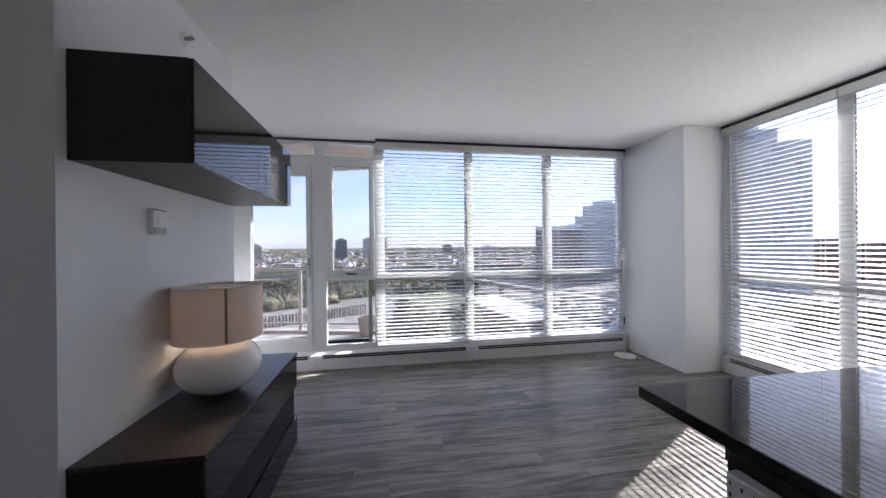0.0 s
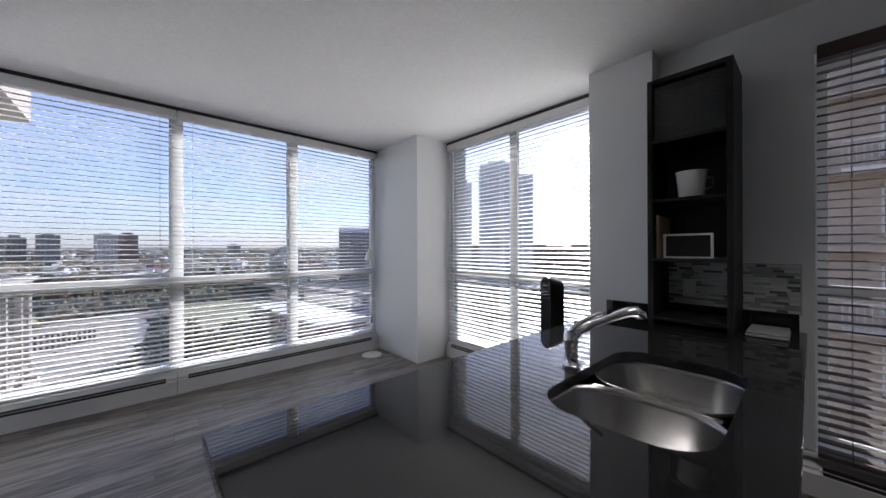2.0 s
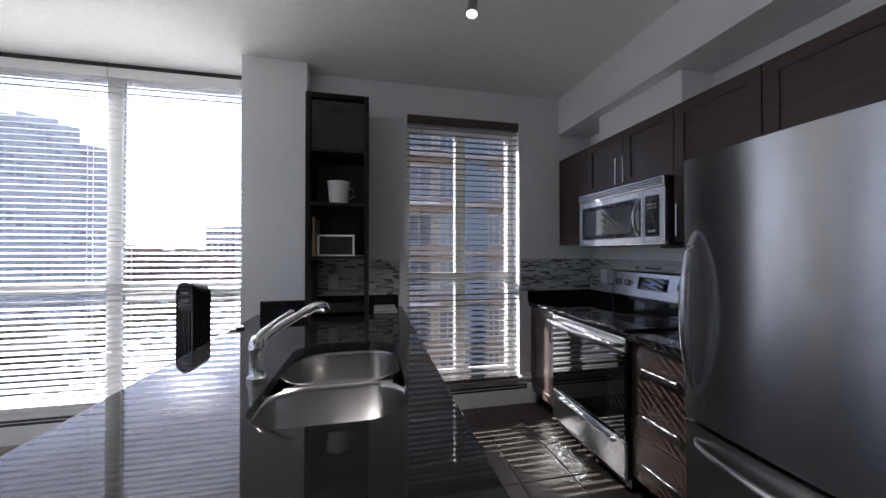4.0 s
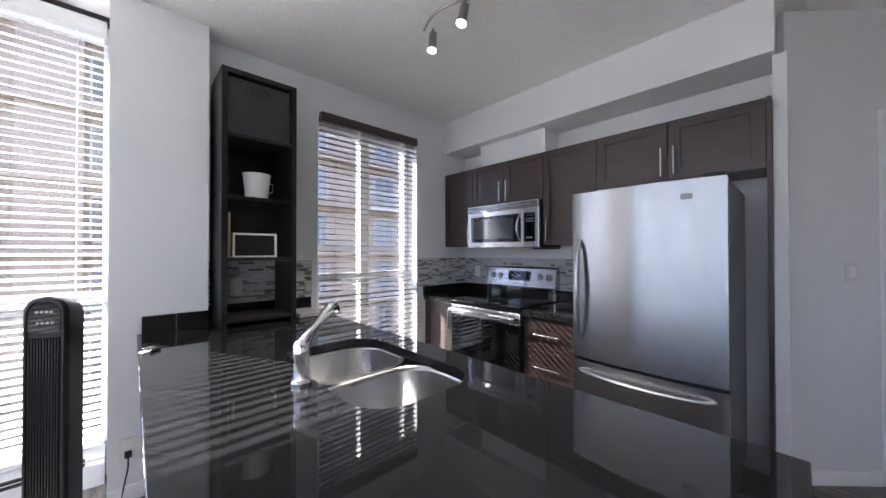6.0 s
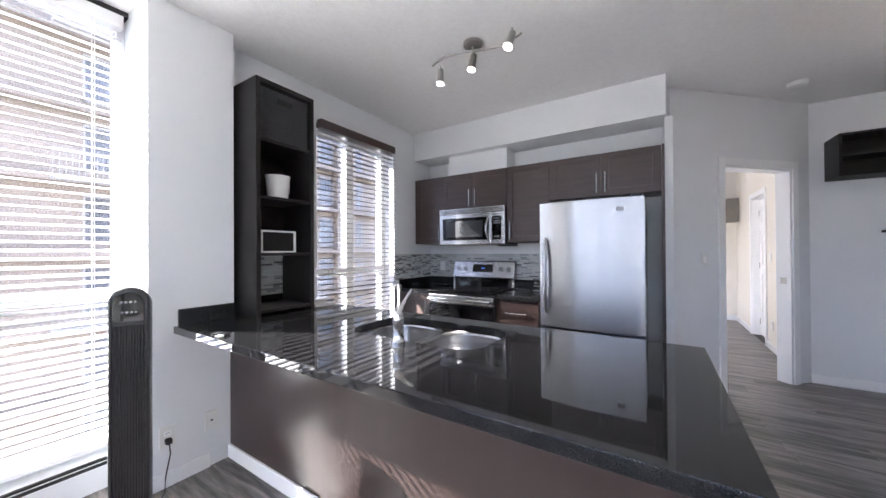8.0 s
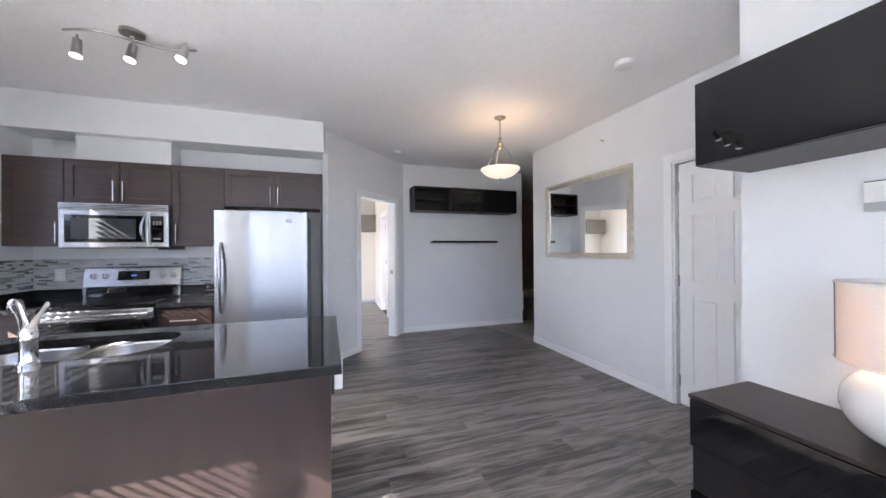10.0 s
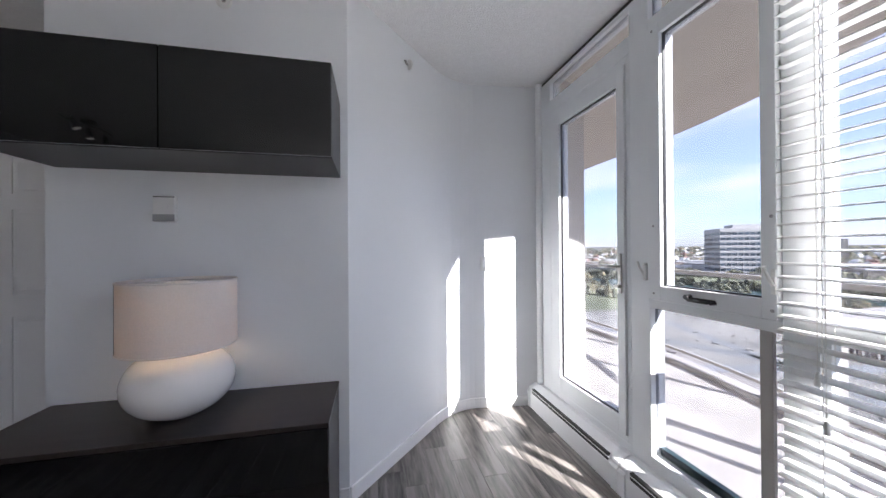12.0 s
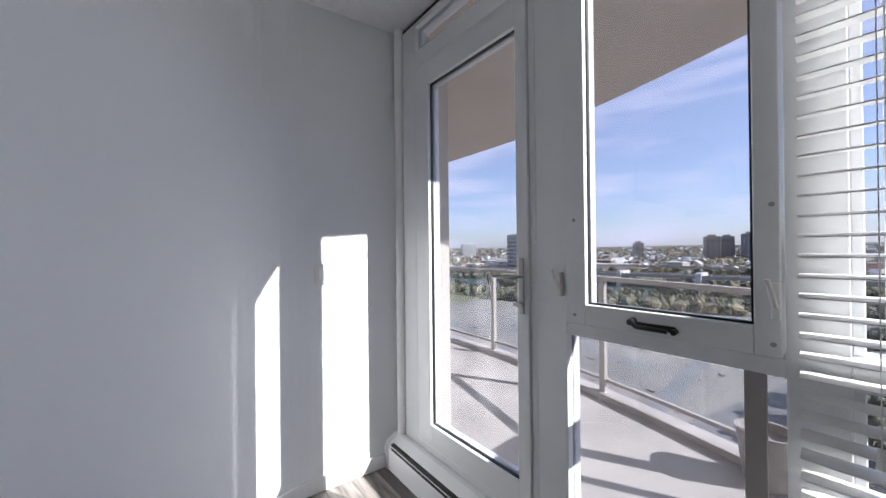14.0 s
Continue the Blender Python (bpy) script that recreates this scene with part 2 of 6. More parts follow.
def pipe(bm, pts, r, seg=10):
    """A round bar through the points."""
    pts = [Vector(p) for p in pts]
    rings = []
    up = Vector((0, 0, 1))
    for i, p in enumerate(pts):
        d = (pts[min(i + 1, len(pts) - 1)] - pts[max(i - 1, 0)]).normalized()
        s = d.cross(up if abs(d.z) < 0.95 else Vector((1, 0, 0))).normalized()
        u = s.cross(d).normalized()
        rr = r[i] if isinstance(r, (list, tuple)) else r
        rings.append([bm.verts.new(p + rr * (math.cos(a) * s + math.sin(a) * u)) for a in [2 * math.pi * k / seg for k in range(seg)]])
    for r0, r1 in zip(rings, rings[1:]):
        for k in range(seg):
            bm.faces.new((r0[k], r0[(k + 1) % seg], r1[(k + 1) % seg], r1[k]))
    bm.faces.new(rings[0])
    bm.faces.new(rings[-1])
    return bm


def lathe(bm, profile, seg=40, center=(0, 0)):
    """A surface turned round z from (radius, height) pairs."""
    rings = []
    for r, z in profile:
        rings.append([bm.verts.new((center[0] + r * math.cos(2 * math.pi * k / seg), center[1] + r * math.sin(2 * math.pi * k / seg), z)) for k in range(seg)])
    for r0, r1 in zip(rings, rings[1:]):
        for k in range(seg):
            bm.faces.new((r0[k], r0[(k + 1) % seg], r1[(k + 1) % seg], r1[k]))
    return bm


def curved(a, b, c, n=8):
    a, b, c = Vector(a), Vector(b), Vector(c)
    return [(1 - s) ** 2 * a + 2 * s * (1 - s) * b + s * s * c for s in [k / n for k in range(n + 1)]]


def prism(bm, pts, z0, z1):
    """An upright block on the outline pts."""
    lo = [bm.verts.new((x, y, z0)) for x, y in pts]
    hi = [bm.verts.new((x, y, z1)) for x, y in pts]
    k = len(pts)
    for i in range(k):
        bm.faces.new((lo[i], lo[(i + 1) % k], hi[(i + 1) % k], hi[i]))
    bm.faces.new(hi)
    bm.faces.new(lo[::-1])
    return bm


def mesh_object(name, bm, material, smooth=False):
    bmesh.ops.recalc_face_normals(bm, faces=bm.faces[:])
    me = bpy.data.meshes.new(name)
    bm.to_mesh(me)
    bm.free()
    me.materials.append(material)
    if smooth:
        for p in me.polygons:
            p.use_smooth = True
        me.set_sharp_from_angle(angle=radians(40))
    return new(name, me)


def part(name, bm, material, parent, label="", smooth=False, kind=""):
    ob = mesh_object(name, bm, material, smooth)
    ob.parent = parent
    return tagged(ob, label=label, kind=kind)


def structure(name, bm, material, label="", smooth=False, parent=None):
    ob = mesh_object(name, bm, material, smooth)
    ob.parent = parent
    return tagged(ob, label=label, kind="structure")


def thing(name, place, label, category, group="", turn=0):
    ob = new(name)
    ob.matrix_basis = pose(*place, 0, 0, turn)
    return tagged(ob, label=label, category=category, group=group)


def pieces(name, material, parent, sizes_places):
    """Boxes as objects of their own under parent; alike sizes share one mesh. Rows: (sx, sy, sz), (x, y, z)[, turn]."""
    made = {}
    for size, place, *turn in sizes_places:
        key = tuple(round(v, 3) for v in size)
        if key not in made:
            bm = bmesh.new()
            sx, sy, sz = (v / 2 for v in key)
            box(bm, -sx, sx, -sy, sy, -sz, sz)
            me = bpy.data.meshes.new(name)
            bm.to_mesh(me)
            bm.free()
            me.materials.append(material)
            made[key] = me
        ob = new(name, made[key])
        ob.parent = parent
        ob.matrix_basis = pose(*place, 0, 0, turn[0] if turn else 0)


# ---- the room's shell ----
CEIL = 2.737
YN, XE, XK = 4.18, 3.84, 3.613        # inner faces: north window, east window, kitchen's east wall
ROOM = [(-1.81, -2.83), (XE, -2.83), (XE, YN), (-1.81, YN)]

# slabs of the building: floor and ceiling reach over all rooms
floor = structure("floor", boxes([(-6.6, 4.15, -7.2, 4.34, -0.25, -0.012)]), M_SUBFLOOR, "concrete floor slab under grey-brown wood-look planks")
tagged(floor, label="grey-brown wood-look plank floor with dull sheen")
structure("ceiling", boxes([(-6.6, 4.15, -7.2, 4.34, CEIL, CEIL + 0.2)]), M_CEIL, "white ceiling with a fine stippled texture")

# east wall of the kitchen, round its window
KW = (-0.98, 0.03, 0.24, 2.44)
NICHE = (-1.13, 0.09)                 # shallow recess for the heater under the window
bm = boxes([(XK, 3.87, NICHE[1], 0.79, 0, CEIL), (XK, 3.87, -1.9, NICHE[0], 0, CEIL), (XK, 3.87, NICHE[0], KW[0], KW[2], CEIL),
            (XK, 3.87, KW[1], NICHE[1], KW[2], CEIL), (XK, 3.87, KW[0], KW[1], KW[3], CEIL)])
structure("wall_kitchen_east", bm, M_WALL, "white painted kitchen wall round a tall window")
# board added to block the sun that would pass below the blind
structure("window_sill", boxes([(3.597, 3.758, NICHE[0] + 0.001, NICHE[1] - 0.001, 0.208, 0.229)], bevel=0.003), M_TRIM, "white painted sill added under the kitchen blind to stop low sun")
structure("wall_recess", boxes([(3.69, 3.87, *NICHE, 0, KW[2])]), M_WALL, "low recessed wall behind the kitchen heater")
structure("column_corner", boxes([(3.286, 4.12, 3.2, 4.34, 0, CEIL)]), M_WALL, "white painted square corner column")
structure("column_kitchen", boxes([(3.455, 4.12, 0.776, 1.212, 0, CEIL)]), M_WALL, "white painted wall end between window and kitchen")
structure("wall_kitchen_south", boxes([(1.0, 4.0, -1.82, -1.70, 0, CEIL)]), M_WALL, "white painted wall behind the kitchen cabinets")
structure("soffit", boxes([(1.056, XK, -1.70, -1.37, 2.41, CEIL)]), M_WALL, "white boxed soffit above the kitchen cabinets")
structure("duct_chase", boxes([(2.46, 3.18, -1.70, -1.47, 2.19, 2.41)]), M_WALL, "white boxed duct chase above the microwave cabinet")
structure("wall_stub", boxes([(1.01, 1.066, -1.70, -1.43, 0, 2.41)]), M_WALL, "white wall end beside the refrigerator")

# diagonal wall with the bedroom doorway
DA, DB = Vector((1.01, -1.664)), Vector((-0.141, -2.83))
DW = (DB - DA).normalized()
DL = (DB - DA).length
DIAG = Matrix.Translation((DA.x, DA.y, 0)) @ Matrix.Rotation(math.atan2(DW.y, DW.x), 4, "Z")    # x along the wall, +y into the bedroom
u0 = (Vector((0.655, -2.02)) - DA).dot(DW) + 0.07
u1 = (Vector((-0.025, -2.71)) - DA).dot(DW) - 0.07
bm = bmesh.new()
for r in ((-0.02, u0, 0, 0.12, 0, CEIL), (u1, DL + 0.02, 0, 0.12, 0, CEIL), (u0, u1, 0, 0.12, 2.08, CEIL)):
    box(bm, *r)
ob = structure("wall_diagonal", bm, M_WALL, "white painted wall set at an angle, with a doorway")
ob.matrix_world = DIAG

bm = boxes([(-2.35, -0.10, -2.95, -2.83, 0, CEIL)])
structure("wall_south", bm, M_WALL, "white painted dining wall")
CY0, CY1 = 0.40, 1.17                 # closet doorway
bm = boxes([(-1.93, -1.81, -1.67, CY0, 0, CEIL), (-1.93, -1.81, CY1, 1.40, 0, CEIL), (-1.93, -1.81, CY0, CY1, 2.08, CEIL)])
structure("wall_mirror", bm, M_WALL, "white painted wall with a mirror and a closet door")
# block behind the credenza, cut off at a slant and rounded at its north end
corner = [(-1.04, 2.645)] + [tuple(p)[:2] for p in curved((-1.70, 3.231, 0), (-1.935, 3.44, 0), (-1.905, 3.66, 0), 10)] + [(-1.836, 4.24)]
outline = [(-1.81, 1.335), (-1.04, 1.335)] + corner + [(-2.2, 4.24), (-2.2, 1.40), (-1.81, 1.40)]
structure("wall_west", prism(bmesh.new(), outline, 0, CEIL), M_WALL, "white painted wall that bends towards the balcony door")

# hall, closet and bedroom behind the openings
structure("wall_hall", boxes([(-5.0, -4.88, -5.6, -1.55, 0, CEIL), (-5.0, -1.93, -1.67, -1.55, 0, CEIL), (-2.35, -2.23, -5.6, -2.95, 0, CEIL), (-5.0, -2.23, -5.72, -5.6, 0, CEIL)]), M_HALL, "beige painted walls of the dim entrance hall")
structure("wall_closet", boxes([(-2.6, -2.5, 0.2, 1.4, 0, CEIL), (-2.6, -1.93, 0.2, 0.3, 0, CEIL), (-2.6, -1.93, 1.3, 1.40, 0, CEIL)]), M_WALL, "white closet walls")
structure("wall_bedroom", boxes([(3.9, 4.0, -6.2, -4.3, 0, CEIL), (3.9, 4.0, -2.3, -1.82, 0, CEIL), (3.9, 4.0, -4.3, -2.3, 0, 0.5), (3.9, 4.0, -4.3, -2.3, 2.4, CEIL), (-0.24, 0.9, -6.32, -6.2, 0, CEIL), (2.7, 4.0, -6.32, -6.2, 0, CEIL), (0.9, 2.7, -6.32, -6.2, 0, 0.3), (0.9, 2.7, -6.32, -6.2, 2.45, CEIL), (-0.24, -0.12, -4.3, -2.95, 0, CEIL), (-0.24, -0.12, -6.2, -5.05, 0, CEIL), (-0.24, -0.12, -5.05, -4.3, 2.08, CEIL)]), M_CREAM, "cream bedroom walls")

# baseboards
def baseboard(a, b, side=1, h=0.085, t=0.014):
    a, b = Vector(a), Vector(b)
    d = b - a
    m = Matrix.Translation((a.x, a.y, 0)) @ Matrix.Rotation(math.atan2(d.y, d.x), 4, "Z")
    bm = bmesh.new()
    box(bm, 0, d.length, 0.001 * side, t * side, 0, h, bevel=0.003, m=m)
    return structure("baseboard", bm, M_TRIM, "white painted baseboard")


baseboard((-0.141, -2.83), (-2.35, -2.83), -1)
baseboard((-1.81, -1.67), (-1.81, CY0 - 0.075), -1)
baseboard(DA, DA + DW * (u0 - 0.07), -1)
baseboard((-1.04, 2.60), (-1.04, 2.645), -1)
for p, q in zip(corner[:-1], corner[1:]):
    baseboard(p, q, -1)
baseboard((3.455, 0.92), (3.455, 1.212), 1)
baseboard((-2.35, -2.83), (-2.35, -5.6), 1)
baseboard((3.9, -6.2), (3.9, -1.9), 1)
baseboard((-0.12, -4.22), (-0.12, -2.95), -1)
baseboard((-0.12, -6.2), (-0.12, -5.13), -1)
baseboard((-0.12, -6.2), (3.9, -6.2), 1)


# ---- windows: each pane, frame and rail its own ----
def frame_part(name, rows, parent, material=M_FRAME, bevel=0.003, label=""):
    return part(name, boxes(rows, bevel=bevel), material, parent, label)


def pane(parent, x0, x1, y0, y1, z0, z1, material=M_GLASS):
    ob = part("pane", boxes([(x0, x1, y0, y1, z0, z1)]), material, parent)
    ob.visible_shadow = False
    return ob


def window_root(name, label):
    return tagged(new(name), label=label, kind="structure")


YF, YB = YN, YN + 0.09
# balcony door, its post, the casement and the fixed lights over and under them
w = window_root("door_balcony", "white vinyl glazed balcony door, closed")
frame_part("door_frame", [(-1.64, -1.60, YF, YB, 0.235, 2.43), (-0.83, -0.80, YF, YB, 0.235, 2.43), (-1.60, -0.83, YF, YB, 2.39, 2.43), (-1.60, -0.83, YF, YB, 0.235, 0.275)], w)
frame_part("door_leaf", [(-1.597, -1.50, YF - 0.012, YB - 0.02, 0.277, 2.387), (-0.89, -0.833, YF - 0.012, YB - 0.02, 0.277, 2.387),
                         (-1.50, -0.89, YF - 0.012, YB - 0.02, 2.29, 2.387), (-1.50, -0.89, YF - 0.012, YB - 0.02, 0.277, 0.365)], w)
frame_part("gasket", [(-1.502, -1.494, YF + 0.006, YF + 0.02, 0.36, 2.295), (-0.896, -0.888, YF + 0.006, YF + 0.02, 0.36, 2.295),
                      (-1.50, -0.89, YF + 0.006, YF + 0.02, 2.284, 2.292), (-1.50, -0.89, YF + 0.006, YF + 0.02, 0.363, 0.371)], w, M_BLKPL, 0)
pane(w, -1.50, -0.89, YF + 0.02, YF + 0.04, 0.365, 2.29)
bm = bmesh.new()
box(bm, -0.875, -0.85, YF - 0.022, YF - 0.012, 1.08, 1.31, bevel=0.004)
part("handle_plate", bm, M_NICKEL, w, "brushed metal handle plate")
bm = bmesh.new()
pipe(bm, [(-0.862, YF - 0.02, 1.235), (-0.862, YF - 0.06, 1.235), (-0.875, YF - 0.068, 1.235), (-0.98, YF - 0.066, 1.232)], 0.008)
part("door_handle", bm, M_NICKEL, w, "brushed metal lever handle", smooth=True)
bm = bmesh.new()
pipe(bm, [(-0.862, YF - 0.012, 1.12), (-0.862, YF - 0.04, 1.12)], 0.012)
box(bm, -0.885, -0.84, YF - 0.046, YF - 0.038, 1.112, 1.128, bevel=0.002)
part("thumb_turn", bm, M_NICKEL, w)

w = window_root("window_casement", "white vinyl casement window over a fixed pane")
frame_part("window_frame", [(-0.80, -0.67, YF, YB, 0.20, 2.705), (-0.10, 0.0, YF, YB, 0.20, 2.705), (-0.67, -0.10, YF, YB, 1.03, 1.075), (-0.67, -0.10, YF, YB, 0.20, 0.26),
                            (-0.67, -0.10, YF, YB, 2.47, 2.53), (-0.67, -0.10, YF, YB, 2.68, 2.705)], w)
frame_part("sash", [(-0.665, -0.59, YF - 0.015, YB - 0.02, 1.078, 2.467), (-0.155, -0.105, YF - 0.015, YB - 0.02, 1.078, 2.467),
                    (-0.59, -0.155, YF - 0.015, YB - 0.02, 2.41, 2.467), (-0.59, -0.155, YF - 0.015, YB - 0.02, 1.078, 1.15)], w)
frame_part("gasket", [(-0.592, -0.585, YF + 0.005, YF + 0.02, 1.145, 2.415), (-0.162, -0.153, YF + 0.005, YF + 0.02, 1.145, 2.415),
                      (-0.59, -0.155, YF + 0.005, YF + 0.02, 2.405, 2.412), (-0.59, -0.155, YF + 0.005, YF + 0.02, 1.148, 1.157)], w, M_BLKPL, 0)
pane(w, -0.59, -0.155, YF + 0.02, YF + 0.04, 1.15, 2.41)
pane(w, -0.67, -0.10, YF + 0.03, YF + 0.05, 0.26, 1.03)
pane(w, -0.67, -0.10, YF + 0.03, YF + 0.05, 2.53, 2.68)
frame_part("stop_board", [(-0.179, -0.136, YF + 0.010, YF + 0.027, 0.262, 1.028)], w, material("taupe_metal", (0.36, 0.34, 0.32), 0.5), 0.002, "grey-brown metal stop")
frame_part("sill_strip", [(-0.665, -0.17, YF + 0.052, YF + 0.085, 0.262, 0.30)], w, material("teal_edge", (0.05, 0.09, 0.09), 0.2), 0.002, "dark green strip along the foot of the pane")
bm = bmesh.new()
box(bm, -0.43, -0.32, YF - 0.024, YF - 0.015, 1.10, 1.118, bevel=0.003)
tube(bm, (-0.435, YF - 0.015, 1.118), (-0.435, YF - 0.045, 1.118), 0.012, 0.009, 12)
pipe(bm, [(-0.437, YF - 0.04, 1.122), (-0.415, YF - 0.05, 1.108), (-0.335, YF - 0.042, 1.105)], [0.008, 0.007, 0.006])
tube(bm, (-0.32, YF - 0.02, 1.106), (-0.32, YF - 0.045, 1.106), 0.008, seg=10)
part("crank", bm, M_BLKPL, w, "black folding crank handle", smooth=True)
for x, z in ((-0.69, 1.22), (-0.115, 1.22)):
    bm = bmesh.new()
    box(bm, x - 0.008, x + 0.008, YF - 0.02, YF, z - 0.05, z + 0.04, bevel=0.003)
    pipe(bm, [(x, YF - 0.02, z - 0.02), (x - 0.006, YF - 0.04, z + 0.02), (x - 0.012, YF - 0.045, z + 0.05)], 0.006)
    part("latch", bm, M_WHITEPL, w, smooth=True)
# lock keeps in the sash's corners
bm = bmesh.new()
for x in (-0.63, -0.12):
    for z in (1.11, 1.45, 2.44):
        pipe(bm, [(x, YF - 0.018, z), (x, YF - 0.012, z)], 0.006, 8)
part("screw_caps", bm, M_GREYPL, w)

w = window_root("window_transom", "narrow fixed light over the balcony door in a white vinyl frame")
frame_part("window_frame", [(-1.78, -1.64, YF, YB, 0.20, 2.705), (-1.64, -0.80, YF, YB, 2.43, 2.53), (-1.64, -0.80, YF, YB, 2.68, 2.705), (-1.64, -0.80, YF, YB, 0.20, 0.235)], w)
pane(w, -1.64, -0.80, YF + 0.03, YF + 0.05, 2.53, 2.68)

MULL = [(0.0, 1.06), (1.13, 2.14), (2.22, 3.25)]
for n, (a, b) in enumerate(MULL):
    w = window_root("window_north", "tall white vinyl window in two lights behind a white blind")
    right = 3.286 if n == 2 else MULL[n + 1][0]
    frame_part("window_frame", [(b, right, YF, YB, 0.20, 2.705), (a, b, YF, YB, 1.03, 1.105), (a, b, YF, YB, 0.20, 0.25), (a, b, YF, YB, 2.65, 2.705)], w)
    frame_part("bead", [(a, a + 0.02, YF + 0.015, YF + 0.06, 0.25, 1.03), (b - 0.02, b, YF + 0.015, YF + 0.06, 0.25, 1.03),
                        (a, a + 0.02, YF + 0.015, YF + 0.06, 1.105, 2.65), (b - 0.02, b, YF + 0.015, YF + 0.06, 1.105, 2.65)], w)
    pane(w, a, b, YF + 0.03, YF + 0.05, 0.25, 1.03)
    pane(w, a, b, YF + 0.03, YF + 0.05, 1.105, 2.65)
XF, XB = XE, XE + 0.045
EM = [(2.262, 3.16), (1.25, 2.165)]
for n, (a, b) in enumerate(EM):
    w = window_root("window_east", "tall white vinyl window in two lights behind a white blind")
    lo, hi = ((2.165, 3.20) if n == 0 else (1.212, 2.165))
    frame_part("window_frame", ([(XF, XB, b, hi, 0.20, 2.705)] if hi > b else []) + [(XF, XB, lo, a, 0.20, 2.705), (XF, XB, a, b, 1.03, 1.105), (XF, XB, a, b, 0.20, 0.25), (XF, XB, a, b, 2.65, 2.705)], w)
    pane(w, XF + 0.02, XF + 0.03, a, b, 0.25, 1.03)
    pane(w, XF + 0.02, XF + 0.03, a, b, 1.105, 2.65)
w = window_root("window_kitchen", "tall white vinyl kitchen window with four panes behind a dark blind")
x0, x1 = 3.76, 3.84
frame_part("window_frame", [(x0, x1, KW[0], KW[0] + 0.05, KW[2], KW[3]), (x0, x1, KW[1] - 0.05, KW[1], KW[2], KW[3]), (x0, x1, -0.52, -0.43, KW[2], KW[3]),
                            (x0, x1, KW[0] + 0.05, -0.52, 1.08, 1.15), (x0, x1, -0.43, KW[1] - 0.05, 1.08, 1.15),
                            (x0, x1, KW[0] + 0.05, -0.52, KW[2], KW[2] + 0.05), (x0, x1, -0.43, KW[1] - 0.05, KW[2], KW[2] + 0.05),
                            (x0, x1, KW[0] + 0.05, -0.52, KW[3] - 0.05, KW[3]), (x0, x1, -0.43, KW[1] - 0.05, KW[3] - 0.05, KW[3])], w)
for a, b in ((KW[0] + 0.05, -0.52), (-0.43, KW[1] - 0.05)):
    pane(w, x0 + 0.03, x0 + 0.045, a, b, KW[2] + 0.05, 1.08)
    pane(w, x0 + 0.03, x0 + 0.045, a, b, 1.15, KW[3] - 0.05)
# building's skin under the windows
structure("wall_north_sill", boxes([(-1.84, 3.29, YN, YN + 0.14, 0, 0.20)]), M_WALL, "low wall under the north windows")
structure("wall_east_sill", boxes([(XE, XE + 0.14, 1.212, 3.2, 0, 0.20)]), M_WALL, "low wall under the east windows")


# black strip painted as the shade between the window heads and the ceiling
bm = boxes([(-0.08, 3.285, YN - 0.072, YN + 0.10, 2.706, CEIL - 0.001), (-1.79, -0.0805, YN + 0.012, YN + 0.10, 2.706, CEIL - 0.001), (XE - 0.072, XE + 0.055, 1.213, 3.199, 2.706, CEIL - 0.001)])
structure("head_gap", bm, M_BLACKGAP, "black strip for the shaded gap over the window heads")


bm = tube(bmesh.new(), (-1.80, YN - 0.012, 0.20), (-1.80, YN - 0.012, CEIL), 0.028, seg=24)
structure("corner_trim", bm, M_TRIM, "round white corner trim between the wall and the balcony door", smooth=True)


# ---- blinds ----
def blind(name, length, top, bottom, label, material, category="blind", headrail=None, lie="x", place=(0, 0), pitch=0.0445, group="", tilt=0):
    """Slats of 50 mm along x (lie) from place; along -y if lie is y."""
    ob = thing(name, (place[0], place[1], bottom), label, category, group, 0 if lie == "x" else -90)
    H = top - bottom
    part("headrail", boxes([(0, length, -0.034, 0.034, H - 0.075, H)], bevel=0.004), headrail or material, ob)
    part("bottom_rail", boxes([(0, length, -0.026, 0.026, 0, 0.022)], bevel=0.004), material, ob)
    z, rows = 0.045, []
    bm = bmesh.new()
    # a slat, slightly crowned
    prof = [(-0.025, -0.001), (-0.012, 0.0015), (0.0, 0.0022), (0.012, 0.0015), (0.025, -0.001)]
    a = [bm.verts.new((0, y, zz)) for y, zz in prof]
    b = [bm.verts.new((length, y, zz)) for y, zz in prof]
    c = [bm.verts.new((0, y, zz - 0.003)) for y, zz in prof]
    d = [bm.verts.new((length, y, zz - 0.003)) for y, zz in prof]
    for i in range(4):
        bm.faces.new((a[i], a[i + 1], b[i + 1], b[i]))
        bm.faces.new((c[i], d[i], d[i + 1], c[i + 1]))
    bm.faces.new((a[0], b[0], d[0], c[0]))
    bm.faces.new((a[4], c[4], d[4], b[4]))
    bm.faces.new((a[0], c[0], c[1], c[2], c[3], c[4], a[4], a[3], a[2], a[1]))
    bm.faces.new((b[0], b[1], b[2], b[3], b[4], d[4], d[3], d[2], d[1], d[0]))
    first = part("slat", bm, material, ob)
    first.matrix_basis = pose(0, 0, z, tilt, 0, 0)
    z += pitch
    while z < H - 0.085:
        o = new("slat", first.data)
        o.parent = ob
        o.matrix_basis = pose(0, 0, z, tilt + random.uniform(-1.2, 1.2), 0, random.uniform(-0.05, 0.05))
        z += pitch
    for x in (0.12, length - 0.12):
        for y in (-0.027, 0.027):
            part("ladder_cord", boxes([(x - 0.001, x + 0.001, y - 0.001, y + 0.001, 0.01, H - 0.05)]), M_WHITEPL if material is M_SLAT else M_BLKPL, ob)
    return ob


